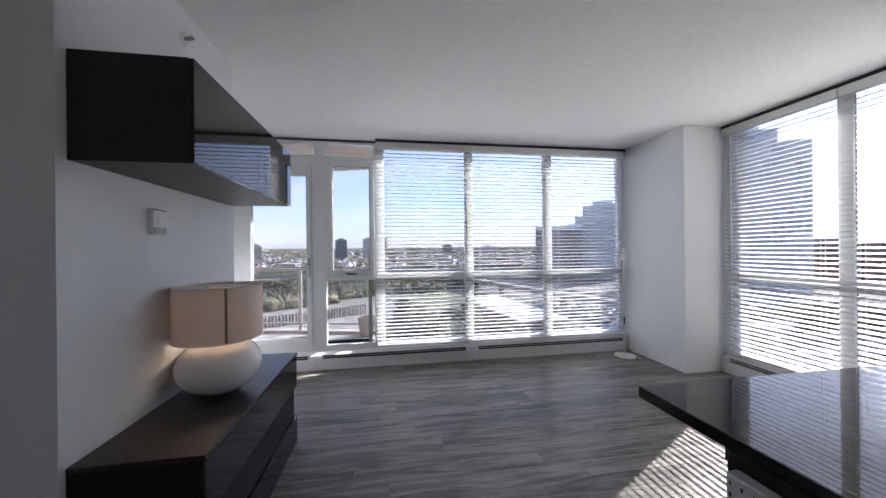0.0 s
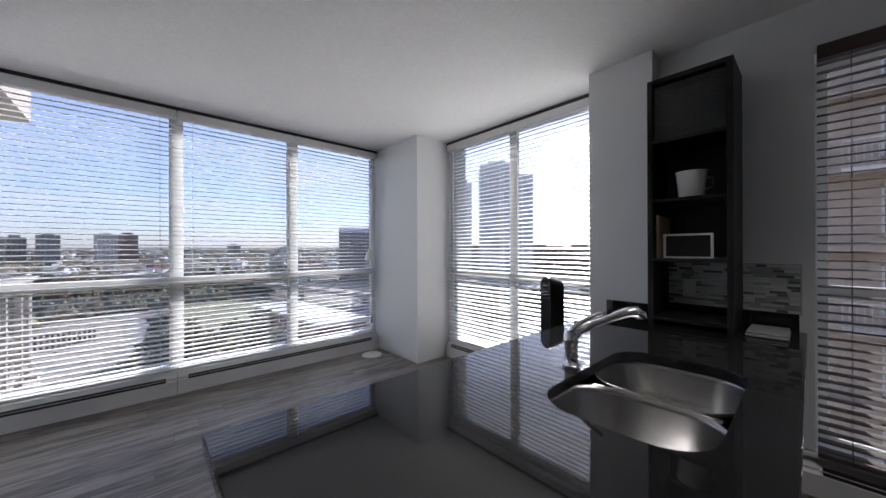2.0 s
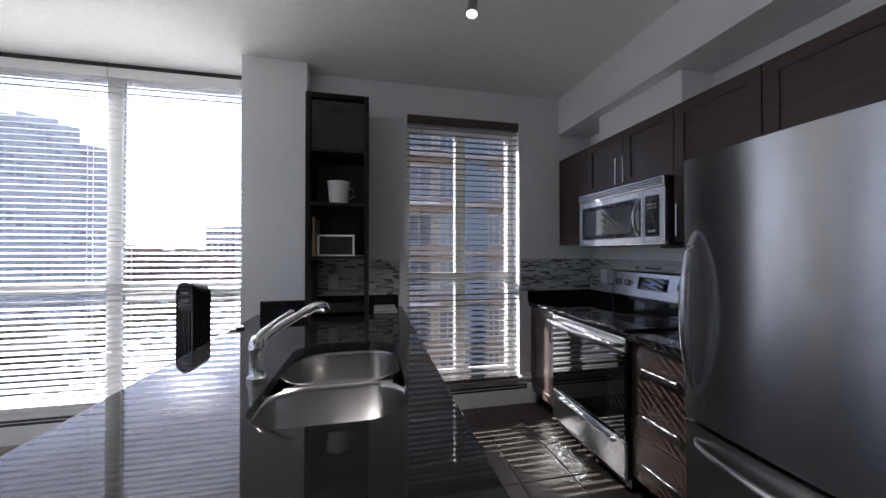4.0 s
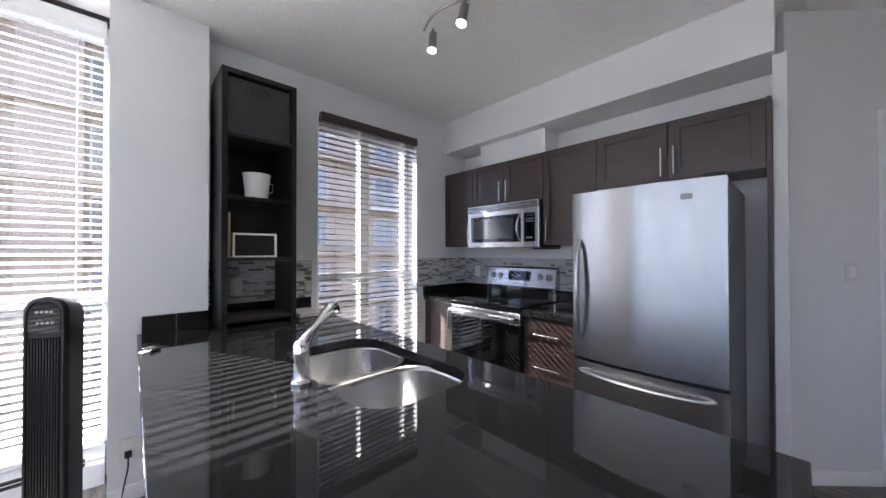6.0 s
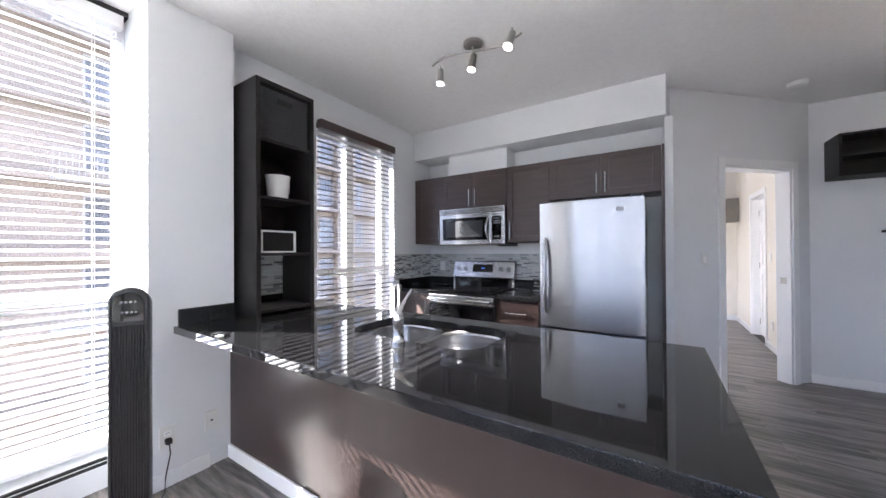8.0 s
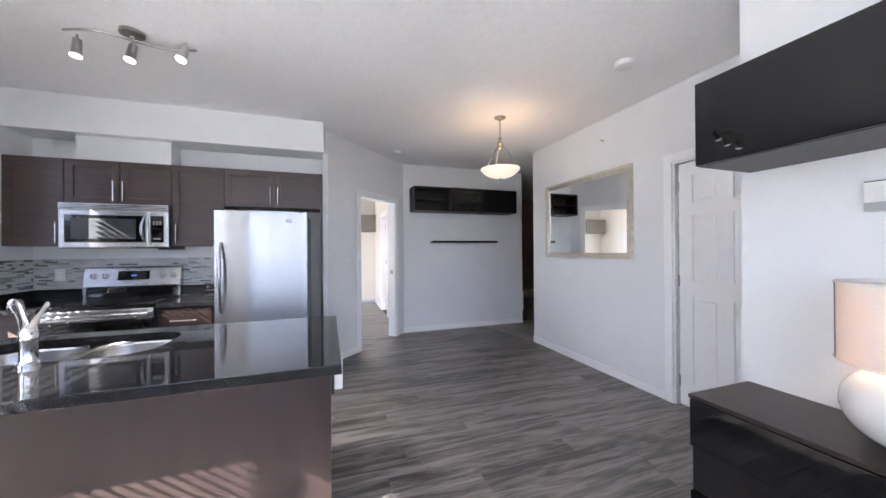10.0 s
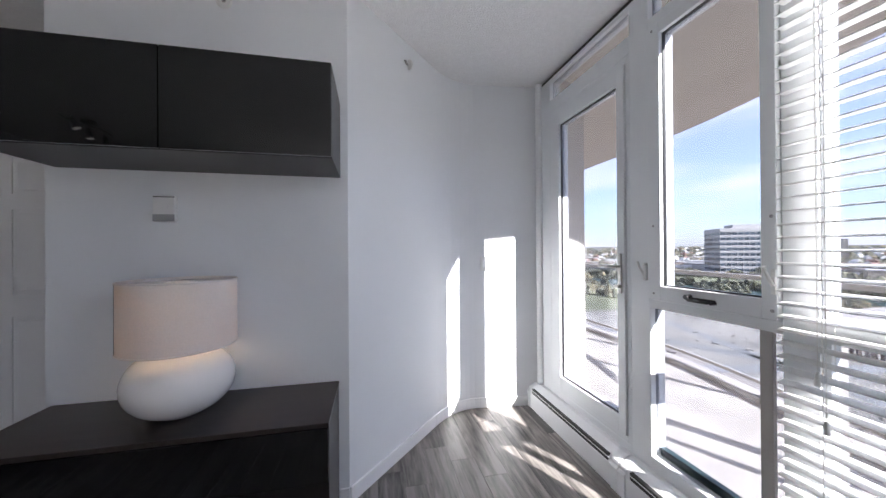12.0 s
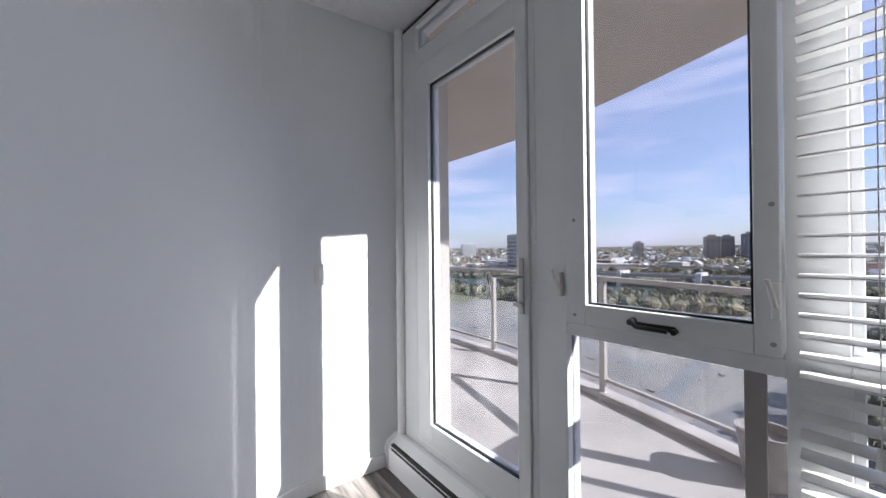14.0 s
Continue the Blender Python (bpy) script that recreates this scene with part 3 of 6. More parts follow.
for a, b in ((-0.075, 1.092), (1.098, 2.177), (2.183, 3.265)):
    blind("venetian_blind", b - a, 2.703, 0.215, "white two-inch slat blind, lowered and open, before the north window", M_SLAT, tilt=6, place=(a, YN - 0.045), group="white blinds")
for a, b in ((3.185, 2.216), (2.209, 1.235)):
    blind("venetian_blind", a - b, 2.703, 0.215, "white two-inch slat blind, lowered and open, before the east window", M_SLAT, tilt=13, lie="y", place=(XE - 0.045, a), group="white blinds")
blind("kitchen_blind", 0.975, 2.465, 0.232, "dark slat blind, lowered and open, at the kitchen window", M_DKSLAT, headrail=M_BROWN, tilt=4.5, lie="y", place=(XK - 0.02, 0.022), pitch=0.0465)
bm = bmesh.new()
for x, z in ((0.035, 0.94), (0.055, 0.80)):
    tube(bm, (x, YN - 0.075, z), (x, YN - 0.075, 2.63), 0.0012, seg=6)
    tube(bm, (x, YN - 0.075, z - 0.03), (x, YN - 0.075, z + 0.01), 0.009, 0.005, seg=10)
ob = tagged(mesh_object("blind_pull_cord", bm, M_WHITEPL), label="pull cords with small tassels hanging at the blind's end", category="cord")


# ---- baseboard heaters ----
def heater(name, a, b, label):
    """Along x in its own frame; its back lies on y = 0 and it comes out towards -y."""
    a, b = Vector(a), Vector(b)
    L = (b - a).length
    ob = thing(name, (a.x, a.y, 0), label, "baseboard heater", "heaters", math.degrees(math.atan2((b - a).y, (b - a).x)))
    def shell(x0, x1, out):
        bm = bmesh.new()
        prof = [(0, 0.0), (-out, 0.0), (-out, 0.125), (-out + 0.012, 0.14), (-out + 0.012, 0.155), (-out + 0.02, 0.165), (-0.03, 0.195), (0, 0.195)]
        l0 = [bm.verts.new((x0, y, z)) for y, z in prof]
        l1 = [bm.verts.new((x1, y, z)) for y, z in prof]
        k = len(prof)
        for i in range(k):
            bm.faces.new((l0[i], l0[(i + 1) % k], l1[(i + 1) % k], l1[i]))
        bm.faces.new(l0)
        bm.faces.new(l1[::-1])
        return bm
    part("casing", shell(0.05, L - 0.05, 0.10), M_HEATER, ob)
    part("end_cap", shell(0, 0.05, 0.107), M_HEATER, ob)
    part("end_cap", shell(L - 0.05, L, 0.107), M_HEATER, ob)
    part("outlet_slot", boxes([(0.08, L - 0.08, -0.0975, -0.07, 0.1275, 0.166)]), M_BLACKGAP, ob)
    part("damper", boxes([(0.07, L - 0.07, -0.1005, -0.082, 0.1485, 0.153)], bevel=0.001), M_HEATER, ob)
    return ob


heater("baseboard_heater", (-1.865, YN - 0.004), (-0.79, YN - 0.004), "white enamelled hot-water baseboard heater under the balcony door")
heater("baseboard_heater", (-0.785, YN - 0.004), (1.09, YN - 0.004), "white enamelled hot-water baseboard heater under the windows")
heater("baseboard_heater", (1.095, YN - 0.004), (3.27, YN - 0.004), "white enamelled hot-water baseboard heater under the windows")
heater("baseboard_heater", (XE - 0.004, 3.18), (XE - 0.004, 1.23), "white enamelled hot-water baseboard heater under the east window")
heater("baseboard_heater", (3.688, 0.085), (3.688, -1.125), "white enamelled hot-water baseboard heater under the kitchen window")


# ---- kitchen ----
def bar_handle(parent, a, b, out, r=0.006):
    """A bar pull between a and b, standing off by the vector out."""
    a, b, o = Vector(a), Vector(b), Vector(out)
    d = (b - a).normalized() * 0.018
    bm = bmesh.new()
    tube(bm, a + o, b + o, r)
    tube(bm, a + d, a + d + o, r * 0.7, seg=8)
    tube(bm, b - d, b - d + o, r * 0.7, seg=8)
    return part("handle", bm, M_STEEL, parent, "brushed metal bar handle", smooth=True)


def shaker(parent, x0, x1, z0, z1, y, name="door", material=None):
    """A framed door facing +y with its back at y."""
    g, f = 0.002, 0.06
    bm = bmesh.new()
    x0, x1, z0, z1 = x0 + g, x1 - g, z0 + g, z1 - g
    def loop(i, yy):
        return [bm.verts.new(p) for p in ((x0 + i, yy, z0 + i), (x1 - i, yy, z0 + i), (x1 - i, yy, z1 - i), (x0 + i, yy, z1 - i))]
    loops = [loop(0, y), loop(0, y + 0.0185), loop(0.0015, y + 0.02), loop(f, y + 0.02), loop(f + 0.002, y + 0.012)]
    for a, b in zip(loops, loops[1:]):
        for i in range(4):
            bm.faces.new((a[i], a[(i + 1) % 4], b[(i + 1) % 4], b[i]))
    bm.faces.new(loops[0])
    bm.faces.new(loops[-1])
    return part(name, bm, material or M_BROWN, parent)


def upper(x0, x1, z0, z1, doors, label):
    ob = thing("wall_cabinet", (x0, -1.70, z0), label, "kitchen cabinet", "upper kitchen cabinets")
    w, h = x1 - x0, z1 - z0
    part("body", boxes([(0.001, w - 0.001, 0.002, 0.30, 0, h)]), M_BROWN, ob)
    for a, b, side in doors:
        d = shaker(ob, a - x0, b - x0, 0, h, 0.302)
        if side is not None:
            hx = side - x0
            bar_handle(d, (hx, 0.322, 0.03), (hx, 0.322, min(0.21, h * 0.55)), (0, 0.032, 0))
    return ob


upper(3.21, 3.612, 1.395, 2.172, [(3.21, 3.612, 3.25)], "dark espresso wooden wall cabinet in the kitchen corner")
upper(2.43, 3.209, 1.775, 2.172, [(2.43, 2.82, 2.785), (2.82, 3.209, 2.855)], "dark espresso two-door wall cabinet over the microwave")
upper(1.99, 2.429, 1.395, 2.172, [(1.99, 2.429, 2.385)], "tall dark espresso wall cabinet beside the refrigerator")
upper(1.09, 1.989, 1.79, 2.172, [(1.09, 1.54, 1.505), (1.54, 1.989, 1.575)], "dark espresso two-door cabinet over the refrigerator")
ob = thing("end_panel", (1.068, -1.70, 0), "tall dark espresso end panel beside the refrigerator", "kitchen cabinet")
part("panel", boxes([(0, 0.02, 0.002, 0.325, 0, 2.175)]), M_BROWN, ob)

# microwave
ob = thing("microwave", (2.425, -1.70, 1.365), "stainless over-the-range microwave oven with black glass door", "microwave")
part("body", boxes([(0.004, 0.782, 0.002, 0.36, 0.01, 0.408)], bevel=0.004), M_BLKPL, ob)
part("top_grille", boxes([(0.0, 0.786, 0.36, 0.395, 0.352, 0.41)], bevel=0.006), M_STEEL, ob)
pieces("grille_slot", M_BLACKGAP, ob, [((0.76, 0.004, 0.006), (0.393, 0.3965, z)) for z in (0.364, 0.378, 0.392)])
d = part("door", boxes([(0.157, 0.786, 0.36, 0.39, 0.015, 0.35)], bevel=0.006), M_STEEL, ob, "stainless door frame round dark glass")
part("glass", boxes([(0.175, 0.745, 0.388, 0.3925, 0.062, 0.305)], bevel=0.002), M_BLKGLASS, d)
part("inner_window", boxes([(0.245, 0.70, 0.3926, 0.3935, 0.095, 0.275)]), material("perforated_screen", (0.05, 0.052, 0.055), 0.12, noise_scale=900, spread=0.5), d)
d = part("control_panel", boxes([(0.0, 0.155, 0.36, 0.389, 0.015, 0.35)], bevel=0.006), M_STEEL, ob)
part("keypad", boxes([(0.036, 0.138, 0.387, 0.3915, 0.062, 0.305)], bevel=0.003), M_BLKGLASS, d)
pieces("button", M_GREYPL, d, [((0.016, 0.003, 0.011), (0.062 + 0.025 * i, 0.392, 0.232 + 0.02 * j)) for i in range(3) for j in range(2)] + [((0.024, 0.003, 0.014), (0.073 + 0.03 * i, 0.392, 0.095)) for i in range(2)])
part("display", boxes([(0.056, 0.118, 0.3915, 0.393, 0.272, 0.292)], bevel=0.0005), material("lcd_grey", (0.10, 0.11, 0.12), 0.15), d)
bm = bmesh.new()
pipe(bm, curved((0.182, 0.39, 0.065), (0.205, 0.455, 0.18), (0.182, 0.39, 0.30), 12), [0.006 + 0.007 * math.sin(math.pi * k / 12) for k in range(13)])
part("handle", bm, M_STEEL, ob, "curved stainless handle", smooth=True)
part("underside_lamp", boxes([(-0.03, 0.12, 0.10, 0.30, -0.006, 0.008)], bevel=0.003), M_BLKPL, ob)

# range, 0.76 m wide
RX0, RX1 = 2.435, 3.20
ob = thing("kitchen_range", (RX0, -1.70, 0), "freestanding stainless electric range with black glass top", "stove")
W = RX1 - RX0
part("body", boxes([(0.004, W - 0.004, 0.02, 0.60, 0.02, 0.885)], bevel=0.003), M_BLKPL, ob)
part("cooktop", boxes([(0.0, W, 0.03, 0.645, 0.885, 0.908)], bevel=0.006), M_BLKGLASS, ob, "black ceramic glass cooktop")
d = part("oven_door", boxes([(0.006, W - 0.006, 0.60, 0.636, 0.30, 0.775)], bevel=0.006), M_BLKPL, ob, "black glass oven door with stainless top band")
part("door_band", boxes([(0.006, W - 0.006, 0.60, 0.640, 0.776, 0.86)], bevel=0.006), M_STEEL, d, "stainless top band")
part("oven_window", boxes([(0.012, W - 0.012, 0.633, 0.640, 0.31, 0.765)], bevel=0.003), M_BLKGLASS, d)
bm = bmesh.new()
pipe(bm, [(0.03, 0.64, 0.815), (0.035, 0.69, 0.818), (0.10, 0.70, 0.82), (W - 0.10, 0.70, 0.82), (W - 0.035, 0.69, 0.818), (W - 0.03, 0.64, 0.815)], 0.014)
part("handle", bm, M_STEEL, d, "thick stainless bar handle", smooth=True)
d = part("storage_drawer", boxes([(0.006, W - 0.006, 0.60, 0.638, 0.07, 0.29)], bevel=0.01), M_STEEL, ob)
part("drawer_lip", boxes([(0.10, W - 0.10, 0.636, 0.655, 0.235, 0.26)], bevel=0.006), M_STEEL, d)
bm = bmesh.new()
prof = [(0.02, 0.908), (0.105, 0.908), (0.112, 1.012), (0.075, 1.18), (0.055, 1.195), (0.02, 1.195)]
va = [bm.verts.new((0, y, z)) for y, z in prof]
vb = [bm.verts.new((W, y, z)) for y, z in prof]
for i in range(len(prof)):
    bm.faces.new((va[i], va[(i + 1) % len(prof)], vb[(i + 1) % len(prof)], vb[i]))
bm.faces.new(va), bm.faces.new(vb[::-1])
d = part("backguard", bm, M_STEEL, ob, "sloping stainless control panel")
TL = math.degrees(math.atan2(0.037, 0.168))
def on_guard(x, s, lift=0.0):
    """A place on the sloping panel, s metres up its face."""
    return Matrix.Translation((x, 0.112 - s * math.sin(radians(TL)) + lift * math.cos(radians(TL)), 1.012 + s * math.cos(radians(TL)) + lift * math.sin(radians(TL)))) @ Matrix.Rotation(radians(TL - 90), 4, "X")
bm = bmesh.new()
box(bm, -0.125, 0.125, -0.045, 0.045, -0.002, 0.003, m=on_guard(W / 2, 0.10))
part("display", bm, M_BLKGLASS, d)
part("backguard_base", boxes([(0.03, W - 0.03, 0.095, 0.118, 0.909, 1.008)], bevel=0.003), M_BLKGLASS, d)
bm = bmesh.new()
box(bm, -0.022, 0.022, 0.0, 0.012, 0.003, 0.0045, m=on_guard(W / 2, 0.105))
part("clock_digits", bm, emitter("display_blue", (0.15, 0.3, 1.0), 0.025), d)
for x in (0.07, 0.16, W - 0.16, W - 0.07):
    bm = bmesh.new()
    k = Matrix.Translation(Vector((0, 0, 0)))
    bmesh.ops.create_cone(bm, cap_ends=True, segments=20, radius1=0.026, radius2=0.022, depth=0.024, matrix=on_guard(x, 0.095, 0.013))
    part("knob", bm, M_STEEL, d, smooth=True)
    bm = bmesh.new()
    box(bm, -0.003, 0.003, -0.02, 0.02, 0.0, 0.006, m=on_guard(x, 0.095, 0.025))
    part("knob_grip", bm, M_BLKPL, d)

# base cabinets along the south wall
M_BASE = material("dark_brown_base_front", (0.036, 0.023, 0.020), 0.3, noise_scale=3, spread=0.2, stretch=(1, 1, 8))


def base_unit(x0, x1, label, drawers=0):
    ob = thing("base_cabinet", (x0, -1.70, 0), label, "kitchen cabinet", "base kitchen cabinets")
    w = x1 - x0
    part("body", boxes([(0.001, w - 0.001, 0.0, 0.585, 0.10, 0.85)]), M_BROWN, ob)
    part("toe_kick", boxes([(0.001, w - 0.001, 0.0, 0.53, 0.0, 0.10)]), M_BLKPL, ob)
    if drawers:
        edges = [0.11, 0.36, 0.61, 0.845]
        for lo, hi in zip(edges, edges[1:]):
            d = part("drawer", boxes([(0.003, w - 0.003, 0.587, 0.607, lo, hi - 0.004)], bevel=0.0015), M_BASE, ob)
            bar_handle(d, (w / 2 - 0.10, 0.607, (lo + hi) / 2), (w / 2 + 0.10, 0.607, (lo + hi) / 2), (0, 0.03, 0))
    else:
        d = shaker(ob, 0, w, 0.11, 0.845, 0.587)
        bar_handle(d, (0.035, 0.607, 0.62), (0.035, 0.607, 0.80), (0, 0.03, 0))
    return ob


base_unit(2.02, RX0 - 0.004, "dark espresso base cabinet with three drawers", 3)
base_unit(RX1 + 0.004, 3.612, "dark espresso base cabinet in the kitchen corner")
ob = thing("countertop_left", (0, 0, 0), "polished black granite worktop along the kitchen's south wall", "worktop")
ob.name = "south_worktop"
for a, b in ((RX1 + 0.004, 3.612), (1.975, RX0 - 0.004)):
    part("slab", boxes([(a, b, -1.699, -1.07, 0.852, 0.890)], bevel=0.003), M_GRANITE, ob)
part("upstand", boxes([(3.592, 3.612, -1.68, -1.06, 0.891, 0.99)], bevel=0.002), M_GRANITE, ob)
part("upstand", boxes([(1.975, 3.612, -1.699, -1.68, 0.891, 0.99)], bevel=0.002), M_GRANITE, ob)

# refrigerator with its freezer drawer below
ob = thing("refrigerator", (1.20, -1.66, 0), "brushed stainless refrigerator with bottom freezer drawer", "refrigerator")
W = 0.752
part("body", boxes([(0.0, W, 0.0, 0.70, 0.03, 1.69)], bevel=0.006), material("fridge_side", (0.16, 0.165, 0.17), 0.25, noise_scale=3, spread=0.05), ob, "grey painted cabinet sides")
def fridge_front(z0, z1):
    bm = bmesh.new()
    n = 14
    pts = [(0.0 + W * k / n, 0.742 + 0.028 * math.sin(math.pi * k / n)) for k in range(n + 1)]
    prism(bm, [(0, 0.705)] + pts + [(W, 0.705)], z0, z1)
    return bm
part("fridge_door", fridge_front(0.69, 1.70), M_FRIDGE, ob, "brushed stainless door", smooth=True)
d = part("freezer_drawer", fridge_front(0.07, 0.672), M_FRIDGE, ob, "brushed stainless freezer drawer", smooth=True)
bm = bmesh.new()
pipe(bm, [(W - 0.055, 0.748 + 0.064 * math.sin(math.pi * k / 24) ** 0.55, 0.80 + 0.61 * k / 24) for k in range(25)], [0.011 + 0.005 * math.sin(math.pi * k / 24) for k in range(25)], 16)
part("handle", bm, M_STEEL, ob, "long curved stainless handle", smooth=True)
bm = bmesh.new()
pipe(bm, [(0.05 + (W - 0.10) * k / 24, 0.748 + 0.075 * math.sin(math.pi * k / 24) ** 0.5, 0.615 - 0.008 * math.sin(math.pi * k / 24)) for k in range(25)], [0.011 + 0.005 * math.sin(math.pi * k / 24) for k in range(25)], 16)
part("handle", bm, M_STEEL, d, "long curved stainless handle", smooth=True)
part("hinge_cover", boxes([(0.01, 0.09, 0.62, 0.74, 1.70, 1.722)], bevel=0.006), M_BLKPL, ob)
part("badge", boxes([(0.13, 0.18, 0.756, 0.762, 1.60, 1.63)], bevel=0.001), M_GREYPL, ob, "small grey maker's badge")
part("toe_grille", boxes([(0.02, W - 0.02, 0.66, 0.70, 0.0, 0.06)]), M_BLKPL, ob)

# peninsula
PX0, PX1, PY0, PY1 = 0.96, 3.612, 0.06, 1.10
SX0, SX1, SY0, SY1 = 1.765, 2.56, 0.195, 0.648          # sink cut-out
ob = thing("peninsula_cabinet", (1.0, 0.12, 0), "long brown-panelled kitchen peninsula cabinet", "kitchen cabinet")
part("back_panel", boxes([(0.0, 2.452, 0.66, 0.68, 0.0, 0.848)]), M_PANEL, ob, "reddish brown back panel")
part("end_panel", boxes([(0.0, 0.02, 0.0, 0.659, 0.0, 0.848)]), M_PANEL, ob)
part("body", boxes([(0.021, 2.45, 0.02, 0.659, 0.10, 0.60), (0.021, 0.70, 0.02, 0.659, 0.60, 0.84), (1.60, 2.45, 0.55, 0.659, 0.60, 0.84)]), M_BROWN, ob)
for a, b in ((0.02, 0.36), (0.36, 0.70), (0.70, 1.15), (1.15, 1.60), (1.60, 2.02), (2.02, 2.45)):
    d = part("door", boxes([(a + 0.002, b - 0.002, 0.0, 0.019, 0.11, 0.84)], bevel=0.0015), M_BROWN, ob)
    bar_handle(d, (b - 0.04, 0.0, 0.62), (b - 0.04, 0.0, 0.80), (0, -0.03, 0))
part("baseboard_strip", boxes([(0.0, 2.452, 0.681, 0.695, 0.0, 0.085)], bevel=0.003), M_TRIM, ob, "white painted baseboard strip")

ob = thing("peninsula_worktop", (0, 0, 0), "polished black granite peninsula worktop with a sink cut-out", "worktop")
bm = bmesh.new()
def rounded(x0, x1, y0, y1, r, n=6):
    out = []
    for cx, cy, a in ((x1 - r, y1 - r, 0), (x0 + r, y1 - r, 90), (x0 + r, y0 + r, 180), (x1 - r, y0 + r, 270)):
        out += [(cx + r * math.cos(radians(a + 90 * k / n)), cy + r * math.sin(radians(a + 90 * k / n))) for k in range(n + 1)]
    return out
z0, z1 = 0.850, 0.890
hole = rounded(SX0, SX1, SY0, SY1, 0.14, 9)
outer = [(PX1, PY0 + 0.715), (PX1 - 0.158, PY0 + 0.715), (PX1 - 0.158, PY1), (PX0, PY1), (PX0, PY0), (PX1, PY0)]
for z in (z0, z1):
    vo = [bm.verts.new((x, y, z)) for x, y in outer]
    vh = [bm.verts.new((x, y, z)) for x, y in hole]
    es = [bm.edges.new((vo[i], vo[(i + 1) % len(vo)])) for i in range(len(vo))] + [bm.edges.new((vh[i], vh[(i + 1) % len(vh)])) for i in range(len(vh))]
    bmesh.ops.triangle_fill(bm, use_beauty=True, edges=es)
    if z == z0:
        lo_o, lo_h = vo, vh
for lo, hi in ((lo_o, vo), (lo_h, vh)):
    for i in range(len(lo)):
        j = (i + 1) % len(lo)
        bm.faces.new((lo[i], lo[j], hi[j], hi[i]))
slab = part("slab", bm, M_GRANITE, ob)
be = slab.modifiers.new("edge", "BEVEL")
be.width, be.segments, be.limit_method = 0.003, 2, "ANGLE"
part("upstand", boxes([(3.437, 3.454, 0.776, 0.93, 0.891, 0.985)], bevel=0.002), M_GRANITE, ob)
part("upstand", boxes([(3.437, 3.454, 0.932, 1.08, 0.891, 0.985)], bevel=0.002), M_GRANITE, ob)
part("upstand", boxes([(3.592, 3.612, 0.09, 0.775, 0.891, 0.99)], bevel=0.002), M_GRANITE, ob)
bm = bmesh.new()
box(bm, 0.985, 0.999, 0.56, 0.80, 0.655, 0.85, bevel=0.003)
box(bm, 0.985, 1.30, 0.8005, 0.806, 0.80, 0.85, bevel=0.002)
part("bracket", bm, M_BLKPL, ob)

# double-bowl sink under the cut-out
ob = thing("kitchen_sink", (0, 0, 0), "undermount stainless double-bowl sink set in black granite", "sink")
def bowl(x0, x1, y0, y1, depth):
    bm = bmesh.new()
    levels = [(0.0, 0.852), (0.004, 0.83), (0.012, 0.852 - depth * 0.8), (0.03, 0.852 - depth * 0.95), (0.07, 0.852 - depth)]
    rings = []
    for inset, z in levels:
        rings.append([bm.verts.new((x, y, z)) for x, y in rounded(x0 + inset, x1 - inset, y0 + inset, y1 - inset, 0.13 - inset * 0.6, 9)])
    for a, b in zip(rings, rings[1:]):
        for i in range(len(a)):
            j = (i + 1) % len(a)
            bm.faces.new((a[i], a[j], b[j], b[i]))
    bm.faces.new(rings[-1])
    return bm
def sink_bowl(*a):
    o = part("bowl", bowl(*a), M_SINK, ob, smooth=True)
    s = o.modifiers.new("sheet", "SOLIDIFY")
    s.thickness, s.offset = 0.003, 1
    x, y, z = (a[0] + a[1]) / 2, (a[2] + a[3]) / 2, 0.852 - a[4]
    bm = bmesh.new()
    lathe(bm, [(0.0, 0.001), (0.03, 0.001), (0.042, 0.004), (0.045, 0.001)], 24)
    dr = part("drain", bm, M_CHROME, ob, smooth=True)
    dr.location = (x, y, z + 0.001)
sink_bowl(1.758, 2.135, 0.188, 0.655, 0.19)
sink_bowl(2.160, 2.567, 0.188, 0.655, 0.17)
bm = boxes([(2.1355, 2.1595, 0.225, 0.618, 0.828, 0.842)], bevel=0.002)
part("rim", bm, M_SINK, ob)

# pull-out tap
ob = thing("kitchen_tap", (2.13, 0.697, 0.8905), "chrome pull-out kitchen tap on the granite peninsula", "faucet")
bm = lathe(bmesh.new(), [(0.0, 0.0), (0.034, 0.0), (0.034, 0.012), (0.028, 0.018), (0.026, 0.024), (0.025, 0.095), (0.028, 0.10), (0.028, 0.112), (0.026, 0.135), (0.018, 0.150), (0.0, 0.155)], 28)
part("body", bm, M_CHROME, ob, smooth=True)
bm = bmesh.new()
pipe(bm, [(0.0, 0, 0.105), (0.018, -0.020, 0.140), (0.055, -0.063, 0.172), (0.105, -0.122, 0.204), (0.110, -0.128, 0.207), (0.140, -0.163, 0.224), (0.160, -0.187, 0.228), (0.172, -0.201, 0.214), (0.175, -0.204, 0.202)],
     [0.022, 0.018, 0.015, 0.015, 0.018, 0.020, 0.022, 0.021, 0.018], 16)
part("spout", bm, M_CHROME, ob, smooth=True)
bm = bmesh.new()
pipe(bm, [(0.0, 0.0, 0.135), (-0.004, -0.02, 0.165), (0.0, -0.055, 0.195), (0.005, -0.09, 0.218), (0.010, -0.112, 0.230), (0.011, -0.118, 0.230)], [0.020, 0.013, 0.008, 0.008, 0.009, 0.006], 12)
part("lever", bm, M_CHROME, ob, smooth=True)

